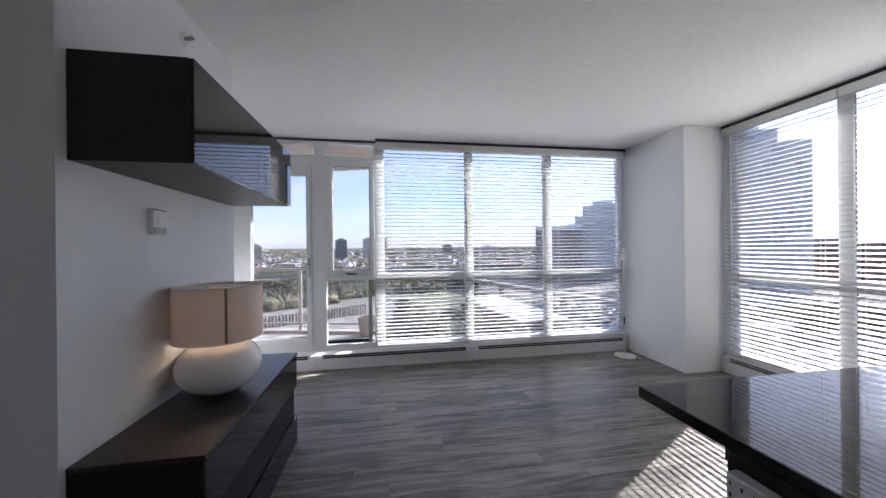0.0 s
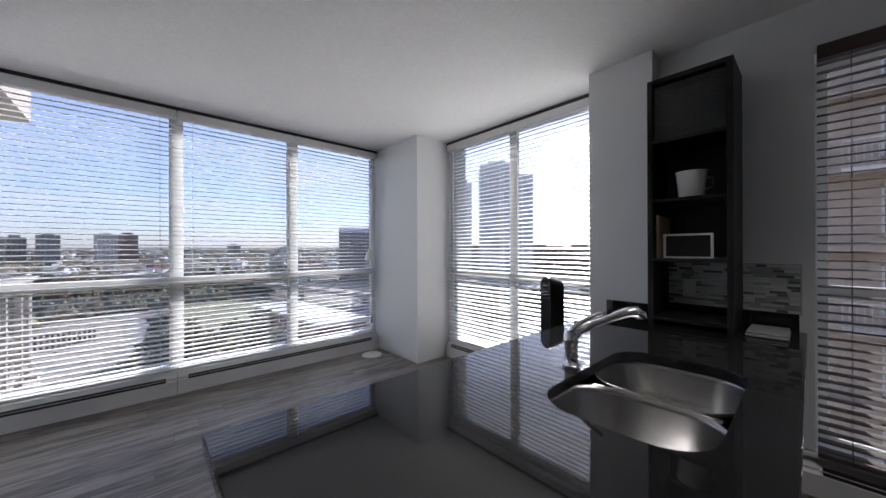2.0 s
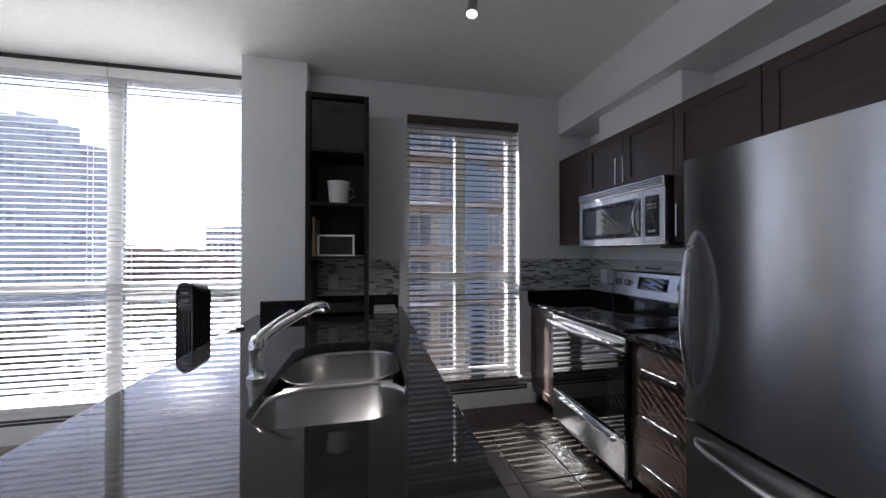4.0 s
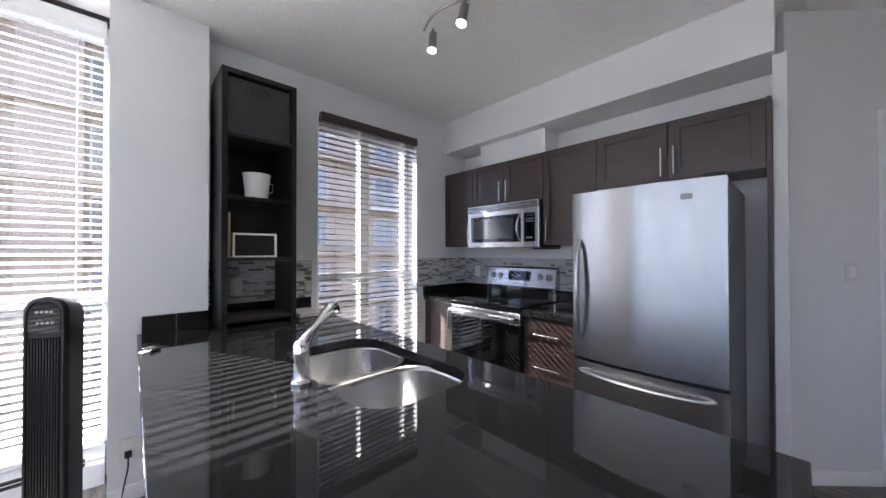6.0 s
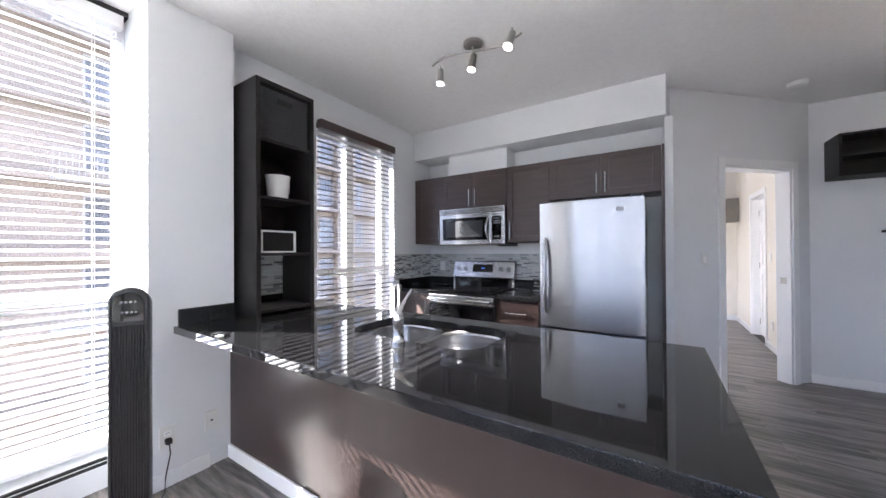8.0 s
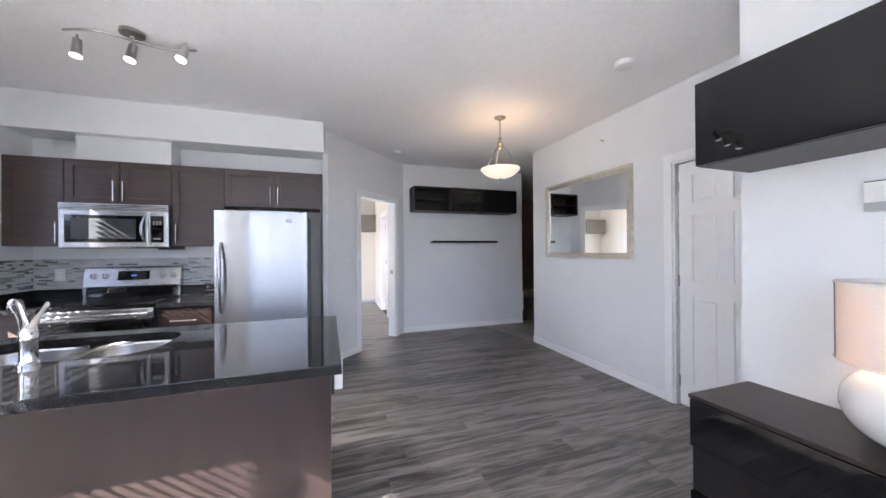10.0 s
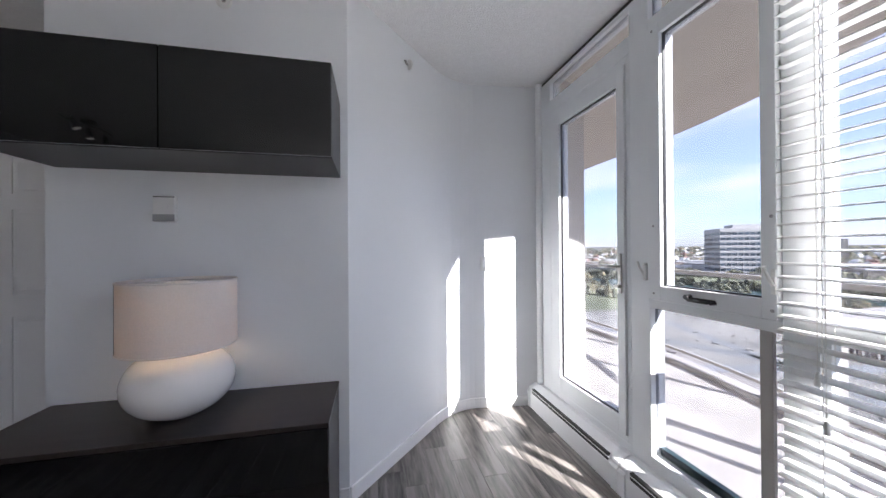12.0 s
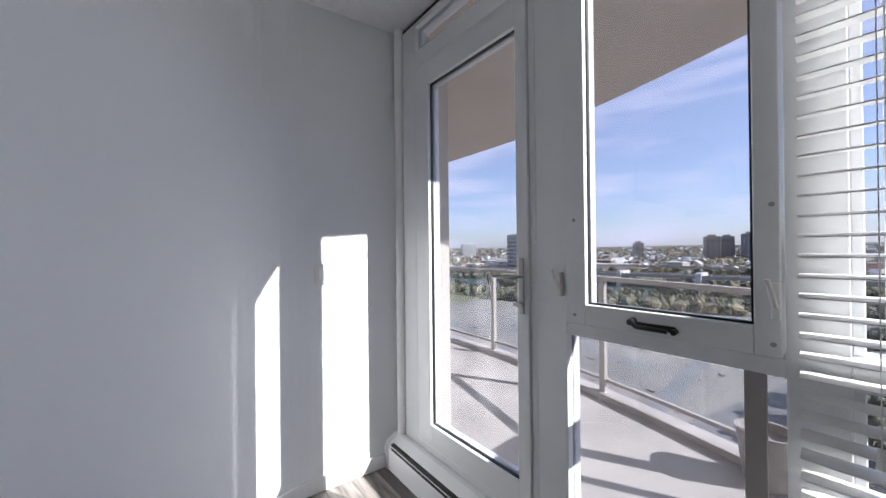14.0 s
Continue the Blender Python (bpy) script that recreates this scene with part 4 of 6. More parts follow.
# shelving tower on the worktop
ob = thing("shelf_tower", (3.24, 0.327, 0.891), "tall narrow black-brown open shelf tower standing on the granite", "shelving")
W, H, D = 0.419, 1.536, 0.35
part("side", boxes([(0, D, 0, 0.03, 0, H)], bevel=0.0015), M_BLACKMATT, ob)
part("side", boxes([(0, D, W - 0.03, W, 0, H)], bevel=0.0015), M_BLACKMATT, ob)
part("top", boxes([(0, D, 0.0305, W - 0.0305, H - 0.03, H)], bevel=0.0015), M_BLACKMATT, ob)
for z in (0.04, 0.405, 0.775, 1.145):
    part("shelf", boxes([(0.005, D - 0.012, 0.0305, W - 0.0305, z - 0.01, z + 0.01)], bevel=0.001), M_BLACKMATT, ob)
part("back", boxes([(D - 0.01, D, 0.0305, W - 0.0305, 0.42, H - 0.031)]), M_BLACKMATT, ob)
SX, SY, SZ = 3.24, 0.327, 0.891
# woven basket
ob = thing("storage_basket", (SX + 0.03, SY + 0.04, SZ + 1.156), "black woven storage basket on the top shelf", "basket")
bm = bmesh.new()
w, d, h = W - 0.08, 0.28, 0.335
rows, cols = 26, 18
for k in range(rows):
    z = 0.004 + k * h / rows
    for side in range(4):
        for q in range(cols):
            o = 0.0045 if (q + k) % 2 else 0.0
            L = w if side in (0, 2) else d
            a, b = q * L / cols, (q + 1) * L / cols + 0.002
            top = z + h / rows - 0.0035
            if side == 0 and 20 <= k <= 22 and 6 <= q <= 11:
                continue
            if side == 0:
                box(bm, -0.004 - o, 0.002, a, b, z, top)
            elif side == 2:
                box(bm, d - 0.002, d + 0.004 + o, a, b, z, top)
            elif side == 1:
                box(bm, a, b, -0.004 - o, 0.002, z, top)
            else:
                box(bm, a, b, w - 0.002, w + 0.004 + o, z, top)
part("weave", bm, material("woven_black", (0.05, 0.05, 0.052), 0.45, noise_scale=80, spread=0.3), ob, kind="stuff")
part("handle_slot", boxes([(0.0022, 0.0035, w / 3, w * 2 / 3, 0.004 + 20 * h / 26, 0.004 + 23 * h / 26)]), M_BLACKGAP, ob, "dark hand hole")
part("lining", boxes([(0.004, d - 0.004, 0.004, w - 0.004, 0.0, h - 0.01)]), M_BLKPL, ob)
# white pot with a handle
ob = thing("white_pot", (SX + 0.11, SY + 0.21, SZ + 0.787), "white ceramic pot with a small side handle on a shelf", "pot")
bm = lathe(bmesh.new(), [(0.0, 0.0), (0.060, 0.0), (0.066, 0.01), (0.079, 0.152), (0.083, 0.158), (0.077, 0.158), (0.071, 0.147), (0.060, 0.012), (0.0, 0.012)], 36)
part("pot_body", bm, M_CERAMIC, ob, smooth=True)
bm = bmesh.new()
pipe(bm, [(0.02, -0.074, 0.12), (0.02, -0.102, 0.11), (0.02, -0.10, 0.06), (0.02, -0.067, 0.045)], 0.004, 8)
part("handle", bm, M_CERAMIC, ob, smooth=True)
# two frames leaning
ob = thing("picture_frame", (SX + 0.07, SY + 0.10, SZ + 0.417), "small white empty frame leaning on a shelf", "picture frame")
part("frame", boxes([(0, 0.02, 0, 0.012, 0, 0.15), (0, 0.02, 0.238, 0.25, 0, 0.15), (0, 0.02, 0.012, 0.238, 0.138, 0.15), (0, 0.02, 0.012, 0.238, 0, 0.01)], bevel=0.001), M_WHITEPL, ob)
# the frame is hollow; this added sheet gives the dark of the shelf behind
part("sheet", boxes([(0.012, 0.016, 0.012, 0.238, 0.01, 0.138)]), M_BLACKMATT, ob, "dark sheet in place of the open view into the shelf")
ob = thing("wooden_tray", (SX + 0.04, SY + 0.366, SZ + 0.417), "light wooden tray standing on edge on a shelf", "tray")
part("board", boxes([(0, 0.25, 0, 0.014, 0, 0.27)], bevel=0.002), material("light_wood", (0.42, 0.30, 0.18), 0.5, noise_scale=4, spread=0.15, stretch=(1, 1, 12)), ob)

# small things on the worktops
ob = thing("folded_towel", (3.28, 0.12, 0.891), "folded white dish towel on the granite", "towel")
bm = boxes([(0, 0.26, 0, 0.17, 0, 0.014), (0.004, 0.256, 0.004, 0.166, 0.0145, 0.028)], bevel=0.006)
part("cloth", bm, material("towel_cloth", (0.3, 0.3, 0.3), 0.9, noise_scale=30, spread=0.1, bump=0.4, bump_scale=200), ob)
ob = thing("small_box", (2.97, 1.02, 0.891), "small black and white gadget lying on the granite", "gadget", turn=25)
part("case", boxes([(0, 0.075, 0, 0.04, 0, 0.012)], bevel=0.002), M_BLKPL, ob)
part("lid", boxes([(0.0, 0.03, 0.042, 0.072, 0, 0.010)], bevel=0.002), M_WHITEPL, ob)
ob = thing("glass_caddy", (2.12, -1.48, 0.891), "wire caddy of small glass jars on the worktop", "jars")
bm = bmesh.new()
for z in (0.01, 0.06):
    pipe(bm, [(-0.06, -0.035, z), (0.06, -0.035, z), (0.06, 0.035, z), (-0.06, 0.035, z), (-0.06, -0.035, z)], 0.0022, 6)
for x in (-0.06, 0.06):
    pipe(bm, [(x, 0, 0.06), (x, 0, 0.14)], 0.0022, 6)
pipe(bm, [(-0.06, 0, 0.14), (0.06, 0, 0.14)], 0.0022, 6)
part("rack", bm, M_CHROME, ob)
for x in (-0.034, 0.034):
    bm = lathe(bmesh.new(), [(0.0, 0.002), (0.026, 0.002), (0.028, 0.01), (0.028, 0.075), (0.024, 0.085), (0.0, 0.085)], 20, (x, 0))
    j = part("jar", bm, M_CLEAR, ob, "clear glass jar", smooth=True)
    bm = lathe(bmesh.new(), [(0.0, 0.086), (0.025, 0.086), (0.025, 0.10), (0.0, 0.102)], 20, (x, 0))
    part("lid", bm, M_CHROME, j, smooth=True)


def outlet(place, turn, label="white wall outlet plate", kind="duplex"):
    ob = thing("wall_outlet", place, label, "wall outlet", "outlets and switches", turn)
    part("plate", boxes([(-0.036, 0.036, -0.008, 0, -0.058, 0.058)], bevel=0.002), M_WHITEPL, ob)
    if kind == "duplex":
        for z in (-0.02, 0.02):
            part("socket", boxes([(-0.016, 0.016, -0.0105, -0.0075, z - 0.014, z + 0.014)], bevel=0.003), M_TRIM, ob)
            pieces("slot", M_BLACKGAP, ob, [((0.002, 0.001, 0.008), (x, -0.011, z)) for x in (-0.006, 0.006)])
    elif kind == "switch":
        part("rocker", boxes([(-0.016, 0.016, -0.010, -0.0055, -0.032, 0.032)], bevel=0.002), M_TRIM, ob)
    else:
        part("jack", boxes([(-0.006, 0.006, -0.012, -0.0055, -0.006, 0.006)], bevel=0.002), M_BLKPL, ob)
    return ob


# turn 0 faces south (-y); 90 faces east; -90 faces west; 180 faces north
outlet((3.4545, 1.13, 0.28), -90, "white outlet with a black plug and cord")
outlet((3.4545, 0.91, 0.28), -90, "white cable jack plate low on the wall", "jack")
outlet((3.415, -1.692, 1.125), 180, "white outlet on the mosaic backsplash")
outlet((3.6045, 0.60, 1.10), -90, "white outlet on the mosaic behind the shelf tower")
ob = outlet((-1.8095, -0.84, 0.27), 90, "white outlet low on the mirror wall")
ob = outlet((0.77, -1.905, 1.22), math.degrees(math.atan2(DW.y, DW.x)) - 0, "white double light switch beside the doorway", "switch")
# power strip on the peninsula's end
ob = thing("power_strip", (0.9845, 0.62, 0.72), "grey power strip fixed to the peninsula's end panel", "power strip")
part("case", boxes([(-0.04, 0, -0.06, 0.15, -0.06, 0.08)], bevel=0.006), M_WHITEPL, ob)
pieces("slot", M_BLACKGAP, ob, [((0.002, 0.005, 0.011), (-0.0405, y + (0.008 if z > 0 else 0), z)) for y in (-0.04, 0.0, 0.035, 0.07, 0.10, 0.13) for z in (-0.035, -0.005, 0.025, 0.055)])

# tower fan by the east window
ob = thing("tower_fan", (3.166, 1.343, 0), "black oscillating tower fan standing on the floor", "fan", turn=-27)
bm = bmesh.new()
lathe(bm, [(0, 0), (0.155, 0.0), (0.155, 0.02), (0.15, 0.035), (0.07, 0.05), (0.06, 0.079), (0.0, 0.079)], 32)
part("base", bm, M_BLKPL, ob, smooth=True)
def fan_outline(half, low, top, n=16):
    """A round-topped outline in (y, z)."""
    return [(-half, low)] + [(-half * math.cos(math.pi * k / n), top - half + half * math.sin(math.pi * k / n)) for k in range(n + 1)] + [(half, low)]
bm = bmesh.new()
rings = []
for x, half, low, top in ((0.045, 0.042, 0.10, 1.112), (0.032, 0.058, 0.085, 1.132), (-0.065, 0.069, 0.08, 1.160), (-0.085, 0.067, 0.08, 1.158), (-0.089, 0.064, 0.085, 1.154), (-0.089, 0.056, 0.10, 1.142), (-0.080, 0.054, 0.102, 1.140)):
    rings.append([bm.verts.new((x, y, z)) for y, z in fan_outline(half, low, top)])
for a, b in zip(rings, rings[1:]):
    for i in range(len(a)):
        bm.faces.new((a[i], a[(i + 1) % len(a)], b[(i + 1) % len(a)], b[i]))
bm.faces.new(rings[0])
bm.faces.new(rings[-1])
part("housing", bm, M_BLKPL, ob, "black housing with rounded top")
part("grille_back", boxes([(-0.083, -0.081, -0.051, 0.051, 0.13, 0.99)]), M_BLACKGAP, ob)
pieces("grille_bar", M_BLKPL, ob, [((0.007, 0.004, 0.86), (-0.087, -0.047 + 0.0094 * k, 0.56)) for k in range(11)])
bm = bmesh.new()
prof = fan_outline(0.052, 1.01, 1.136)
f, b = [bm.verts.new((-0.0865, y, z)) for y, z in prof], [bm.verts.new((-0.0805, y, z)) for y, z in prof]
for i in range(len(prof)):
    bm.faces.new((f[i], f[(i + 1) % len(prof)], b[(i + 1) % len(prof)], b[i]))
bm.faces.new(f), bm.faces.new(b)
part("control_face", bm, M_BLKGLASS, ob, "glossy black control panel")
for k in range(4):
    for z, y0 in ((1.05, -0.026), (1.095, -0.023)):
        part("button", tube(bmesh.new(), (-0.0864, y0 + 0.0155 * k, z), (-0.0885, y0 + 0.0155 * k, z), 0.0055, seg=12), M_GREYPL, ob)
ob = thing("fan_flex", (0, 0, 0), "black appliance cord from the outlet to the floor", "cord")
bm = bmesh.new()
box(bm, 3.415, 3.447, 1.115, 1.145, 0.245, 0.275, bevel=0.005)
pipe(bm, [(3.42, 1.13, 0.25), (3.405, 1.13, 0.20), (3.41, 1.15, 0.08), (3.39, 1.16, 0.012), (3.33, 1.2, 0.008), (3.26, 1.29, 0.008)], 0.0035, 8)
part("cable", bm, M_BLKPL, ob, smooth=True)
outlet((-0.119, -4.05, 1.20), 90, "white light switch on the cream bedroom wall", "switch")
outlet((-0.119, -3.65, 1.20), 90, "white light switch on the cream bedroom wall", "switch")
outlet((-0.119, -4.0, 0.33), 90, "white outlet low on the cream bedroom wall")


# ---- living and dining ----
# wall unit over the credenza
ob = thing("wall_cabinet", (-1.04, 1.375, 1.722), "black gloss two-door cabinet hung above the credenza", "wall cabinet")
part("body", boxes([(0.001, 0.385, 0.0, 1.232, 0.0, 0.39)], bevel=0.001), material("black_brown_carcass", (0.014, 0.013, 0.013), 0.4, noise_scale=5, spread=0.2), ob)
for a, b in ((0.001, 0.614), (0.618, 1.231)):
    part("door", boxes([(0.386, 0.404, a, b, 0.002, 0.388)], bevel=0.0015), M_BLACK, ob)
# credenza
ob = thing("credenza", (-1.04, 1.36, 0), "low black credenza with two gloss drawers and smoked glass front", "sideboard")
part("body", boxes([(0.001, 0.415, 0.0, 1.232, 0.0, 0.632)], bevel=0.001), M_BLACKMATT, ob)
part("top", boxes([(0.001, 0.44, -0.002, 1.234, 0.633, 0.652)], bevel=0.002), material("dark_brown_veneer", (0.022, 0.015, 0.013), 0.33, noise_scale=4, spread=0.25, stretch=(8, 1, 1)), ob, "black-brown wooden top")
part("drawer", boxes([(0.416, 0.436, 0.002, 1.230, 0.41, 0.628)], bevel=0.0015), M_BLACK, ob)
part("drawer", boxes([(0.416, 0.436, 0.002, 1.230, 0.012, 0.20)], bevel=0.0015), M_BLACK, ob)
part("glass_flap", boxes([(0.404, 0.412, 0.006, 1.226, 0.205, 0.405)]), M_SMOKE, ob, "smoked glass flap")
part("divider", boxes([(0.4125, 0.416, 0.60, 0.632, 0.205, 0.405)]), M_BLACKMATT, ob)
# table lamp
ob = thing("table_lamp", (-0.83, 1.97, 0.653), "white ceramic table lamp with a round linen shade, lit", "table lamp")
prof = [(0.0, 0.0), (0.06, 0.0), (0.085, 0.006)]
for k in range(1, 15):
    a = math.pi * (0.12 + 0.82 * k / 15)
    prof.append((0.198 * math.sin(a) ** 0.85, 0.143 - 0.143 * math.cos(a)))
prof += [(0.03, 0.288), (0.022, 0.295), (0.0, 0.295)]
part("base", lathe(bmesh.new(), prof, 48), M_CERAMIC, ob, "glossy white pebble-shaped base", smooth=True)
bm = lathe(bmesh.new(), [(0.204, 0.285), (0.204, 0.566), (0.201, 0.566), (0.201, 0.285), (0.204, 0.285)], 56)
shade_m = material("lamp_shade", (0.86, 0.84, 0.82), 0.85, noise_scale=150, spread=0.04)
shade_m.node_tree.nodes["Principled BSDF"].inputs["Transmission Weight"].default_value = 0.0
tl = shade_m.node_tree
trn, mixs = tl.nodes.new("ShaderNodeBsdfTranslucent"), tl.nodes.new("ShaderNodeMixShader")
trn.inputs["Color"].default_value = (0.85, 0.68, 0.52, 1)
mixs.inputs["Fac"].default_value = 0.27
outn = [q for q in tl.nodes if q.bl_idname == "ShaderNodeOutputMaterial"][0]
tl.links.new(tl.nodes["Principled BSDF"].outputs["BSDF"], mixs.inputs[1])
tl.links.new(trn.outputs["BSDF"], mixs.inputs[2])
tl.links.new(mixs.outputs["Shader"], outn.inputs["Surface"])
part("shade", bm, shade_m, ob, "pale round fabric shade", smooth=True)
for z in (0.2885, 0.5625):
    part("hem", pipe(bmesh.new(), [(0.2055 * math.cos(radians(a)), 0.2055 * math.sin(radians(a)), z) for a in range(0, 361, 8)], 0.0035, 6), M_SHADE, ob)
sa = radians(-58)
bm = bmesh.new()
box(bm, 0.2045, 0.2062, -0.006, 0.006, 0.286, 0.565, m=Matrix.Rotation(sa, 4, "Z"))
part("seam", bm, M_TAUPE, ob, "darker fabric seam")
bm = lathe(bmesh.new(), [(0.200, 0.548), (0.055, 0.551), (0.055, 0.555), (0.200, 0.552)], 48)
part("diffuser", bm, M_SHADE, ob, "white disc with an opening at the top", smooth=True)
bm = bmesh.new()
tube(bm, (0, 0, 0.294), (0, 0, 0.375), 0.014)
part("stem", bm, M_NICKEL, ob)
part("bulb", lathe(bmesh.new(), [(0.0, 0.37), (0.02, 0.372), (0.03, 0.41), (0.02, 0.435), (0.0, 0.44)], 20), emitter("lit_bulb", (1.0, 0.75, 0.5), 2.0), ob, "glowing bulb", smooth=True)

# thermostat, sprinklers, smoke alarms
ob = thing("thermostat", (-1.039, 1.81, 1.54), "white wall thermostat with a grey lower band", "thermostat", turn=90)
part("plate", boxes([(-0.046, 0.046, -0.026, 0, -0.062, 0.062)], bevel=0.004), M_WHITEPL, ob)
part("screen", boxes([(-0.045, 0.045, -0.0275, -0.0255, -0.058, -0.026)], bevel=0.0008), M_GREYPL, ob, "grey lower band")
part("top_slot", boxes([(-0.044, 0.044, -0.0268, -0.0255, 0.054, 0.058)]), M_BLACKGAP, ob)
part("dial", boxes([(-0.016, 0.016, -0.029, -0.0255, -0.005, 0.03)], bevel=0.001), M_WHITEPL, ob)
def sidewall_sprinkler(place, turn):
    ob = thing("sprinkler", place, "small white and brass sidewall sprinkler head", "sprinkler", "sprinklers", turn)
    part("escutcheon", tube(bmesh.new(), (0, 0, 0), (0, -0.008, 0), 0.038, 0.030, 28), M_WHITEPL, ob, smooth=True)
    bm = tube(bmesh.new(), (0, -0.008, 0), (0, -0.035, 0), 0.010, 0.007)
    box(bm, -0.014, 0.014, -0.052, -0.030, 0.006, 0.009)
    tube(bm, (-0.012, -0.03, 0), (-0.012, -0.05, 0.007), 0.0025, seg=6)
    tube(bm, (0.012, -0.03, 0), (0.012, -0.05, 0.007), 0.0025, seg=6)
    part("head", bm, M_NICKEL, ob)
sidewall_sprinkler((-1.039, 2.06, 2.575), 90)
sidewall_sprinkler((-1.46, 3.018, 2.595), 48)
sidewall_sprinkler((-1.809, -0.35, 2.50), 90)
for x, y in ((-1.10, 0.56), (0.10, -2.17)):
    ob = thing("smoke_alarm", (x, y, CEIL), "round white smoke alarm on the ceiling", "smoke alarm", "smoke alarms")
    bm = lathe(bmesh.new(), [(0.0, -0.045), (0.04, -0.045), (0.062, -0.034), (0.068, -0.012), (0.07, -0.0005), (0.0, -0.0005)], 36)
    part("cover", bm, M_WHITEPL, ob, smooth=True)

# mirror
ob = thing("wall_mirror", (-1.808, -1.327, 1.233), "large wall mirror in a champagne-coloured stepped frame", "mirror")
w, h = 1.342, 0.938
def frame_ring(i0, i1, x0, x1):
    bm = bmesh.new()
    for r in ((i0, w - i0, i0, i1), (i0, w - i0, h - i1, h - i0), (i0, i1, i1, h - i1), (w - i1, w - i0, i1, h - i1)):
        box(bm, x0, x1, r[0], r[1], r[2], r[3], bevel=0.003)
    return bm
part("frame", frame_ring(0.0, 0.035, 0.0, 0.040), M_CHAMPAGNE, ob)
part("inner_frame", frame_ring(0.0355, 0.062, 0.0, 0.026), M_CHAMPAGNE, ob)
part("glass", boxes([(0.0, 0.014, 0.0625, w - 0.0625, 0.0625, h - 0.0625)]), M_MIRROR, ob, "silvered mirror glass")

# closet door
def casing(parent_m, a, b, top, label="white painted door casing"):
    """Trim round an opening a..b along local x, standing out towards -y."""
    bm = boxes([(a - 0.072, a, -0.016, -0.001, 0, top + 0.072), (b, b + 0.072, -0.016, -0.001, 0, top + 0.072), (a, b, -0.016, -0.001, top, top + 0.072)], bevel=0.003)
    ob = structure("door_casing", bm, M_TRIM, label)
    ob.matrix_world = parent_m
    bm = boxes([(a, a + 0.018, 0.0, 0.12, 0, top - 0.018), (b - 0.018, b, 0.0, 0.12, 0, top - 0.018), (a, b, 0.0, 0.12, top - 0.018, top)], bevel=0.001)
    ob = structure("door_jamb", bm, M_TRIM, "white painted door jamb")
    ob.matrix_world = parent_m


def panel_door(name, place, turn, width, knob_x, label):
    """A six-panel leaf; hinge edge at x = 0, faces -y."""
    ob = thing(name, place, label, "door", turn=turn)
    tagged(ob, kind="structure")
    h = 2.04
    bm = bmesh.new()
    st, rails, mid = 0.11, [(0.0, 0.20), (0.92, 1.06), (1.60, 1.70), (1.93, h)], width / 2
    for r in ((0, st), (width - st, width), (mid - 0.05, mid + 0.05)):
        box(bm, r[0], r[1], 0, 0.035, 0, h)
    spans = [(st, mid - 0.05), (mid + 0.05, width - st)]
    for a, b in spans:
        for r in rails:
            box(bm, a, b, 0, 0.035, r[0], r[1])
    part("leaf", bm, M_TRIM, ob)
    for a, b in spans:
        for z0, z1 in ((0.20, 0.92), (1.06, 1.60), (1.70, 1.93)):
            bm = boxes([(a, b, 0.010, 0.025, z0, z1)])
            box(bm, a + 0.025, b - 0.025, 0.004, 0.031, z0 + 0.025, z1 - 0.025, bevel=0.004)
            part("panel", bm, M_TRIM, ob)
    for z in (0.20, 1.05, 1.85):
        part("hinge", boxes([(-0.006, 0.004, -0.008, 0.004, z - 0.045, z + 0.045)], bevel=0.002), M_NICKEL, ob)
    bm = lathe(bmesh.new(), [(0.0, 0.0), (0.025, 0.0), (0.024, 0.006), (0.010, 0.012), (0.010, 0.03), (0.024, 0.04), (0.027, 0.052), (0.018, 0.064), (0.0, 0.066)], 24)
    k = part("knob", bm, M_NICKEL, ob, "satin nickel knob", smooth=True)
    k.matrix_basis = pose(knob_x, 0, 1.0, 90, 0, 0)
    return ob


MW = Matrix.Translation((-1.81, 0, 0)) @ Matrix.Rotation(radians(90), 4, "Z")       # local x runs north, +y goes west
casing(MW, CY0, CY1, 2.08)
panel_door("door_closet", (-1.835, CY0 + 0.036, 0.012), 90, CY1 - CY0 - 0.058, 0.65, "closed white six-panel closet door")
casing(DIAG, u0, u1, 2.08)
casing(Matrix.Translation((-0.12, 0, 0)) @ Matrix.Rotation(radians(90), 4, 'Z'), -5.05, -4.3, 2.08)
hinge = DIAG @ Vector((u1 - 0.02, 0.12, 0.012))
hinge = DIAG @ Vector((u0 + 0.02, 0.125, 0.012))
panel_door("door_bedroom", tuple(hinge), 8, 0.79, 0.72, "white six-panel bedroom door standing wide open")
panel_door("door_closet", (-0.205, -5.028, 0.012), 90, 0.70, 0.62, "closed white six-panel door in the cream bedroom wall")
bm = bmesh.new()
box(bm, u1 - 0.0205, u1 - 0.018, 0.035, 0.085, 0.97, 1.03, bevel=0.0008)
ob = thing("strike_plate", (0, 0, 0), "small metal latch plate let into the white door jamb", "latch plate")
ob.matrix_basis = DIAG
part("plate", bm, M_NICKEL, ob)

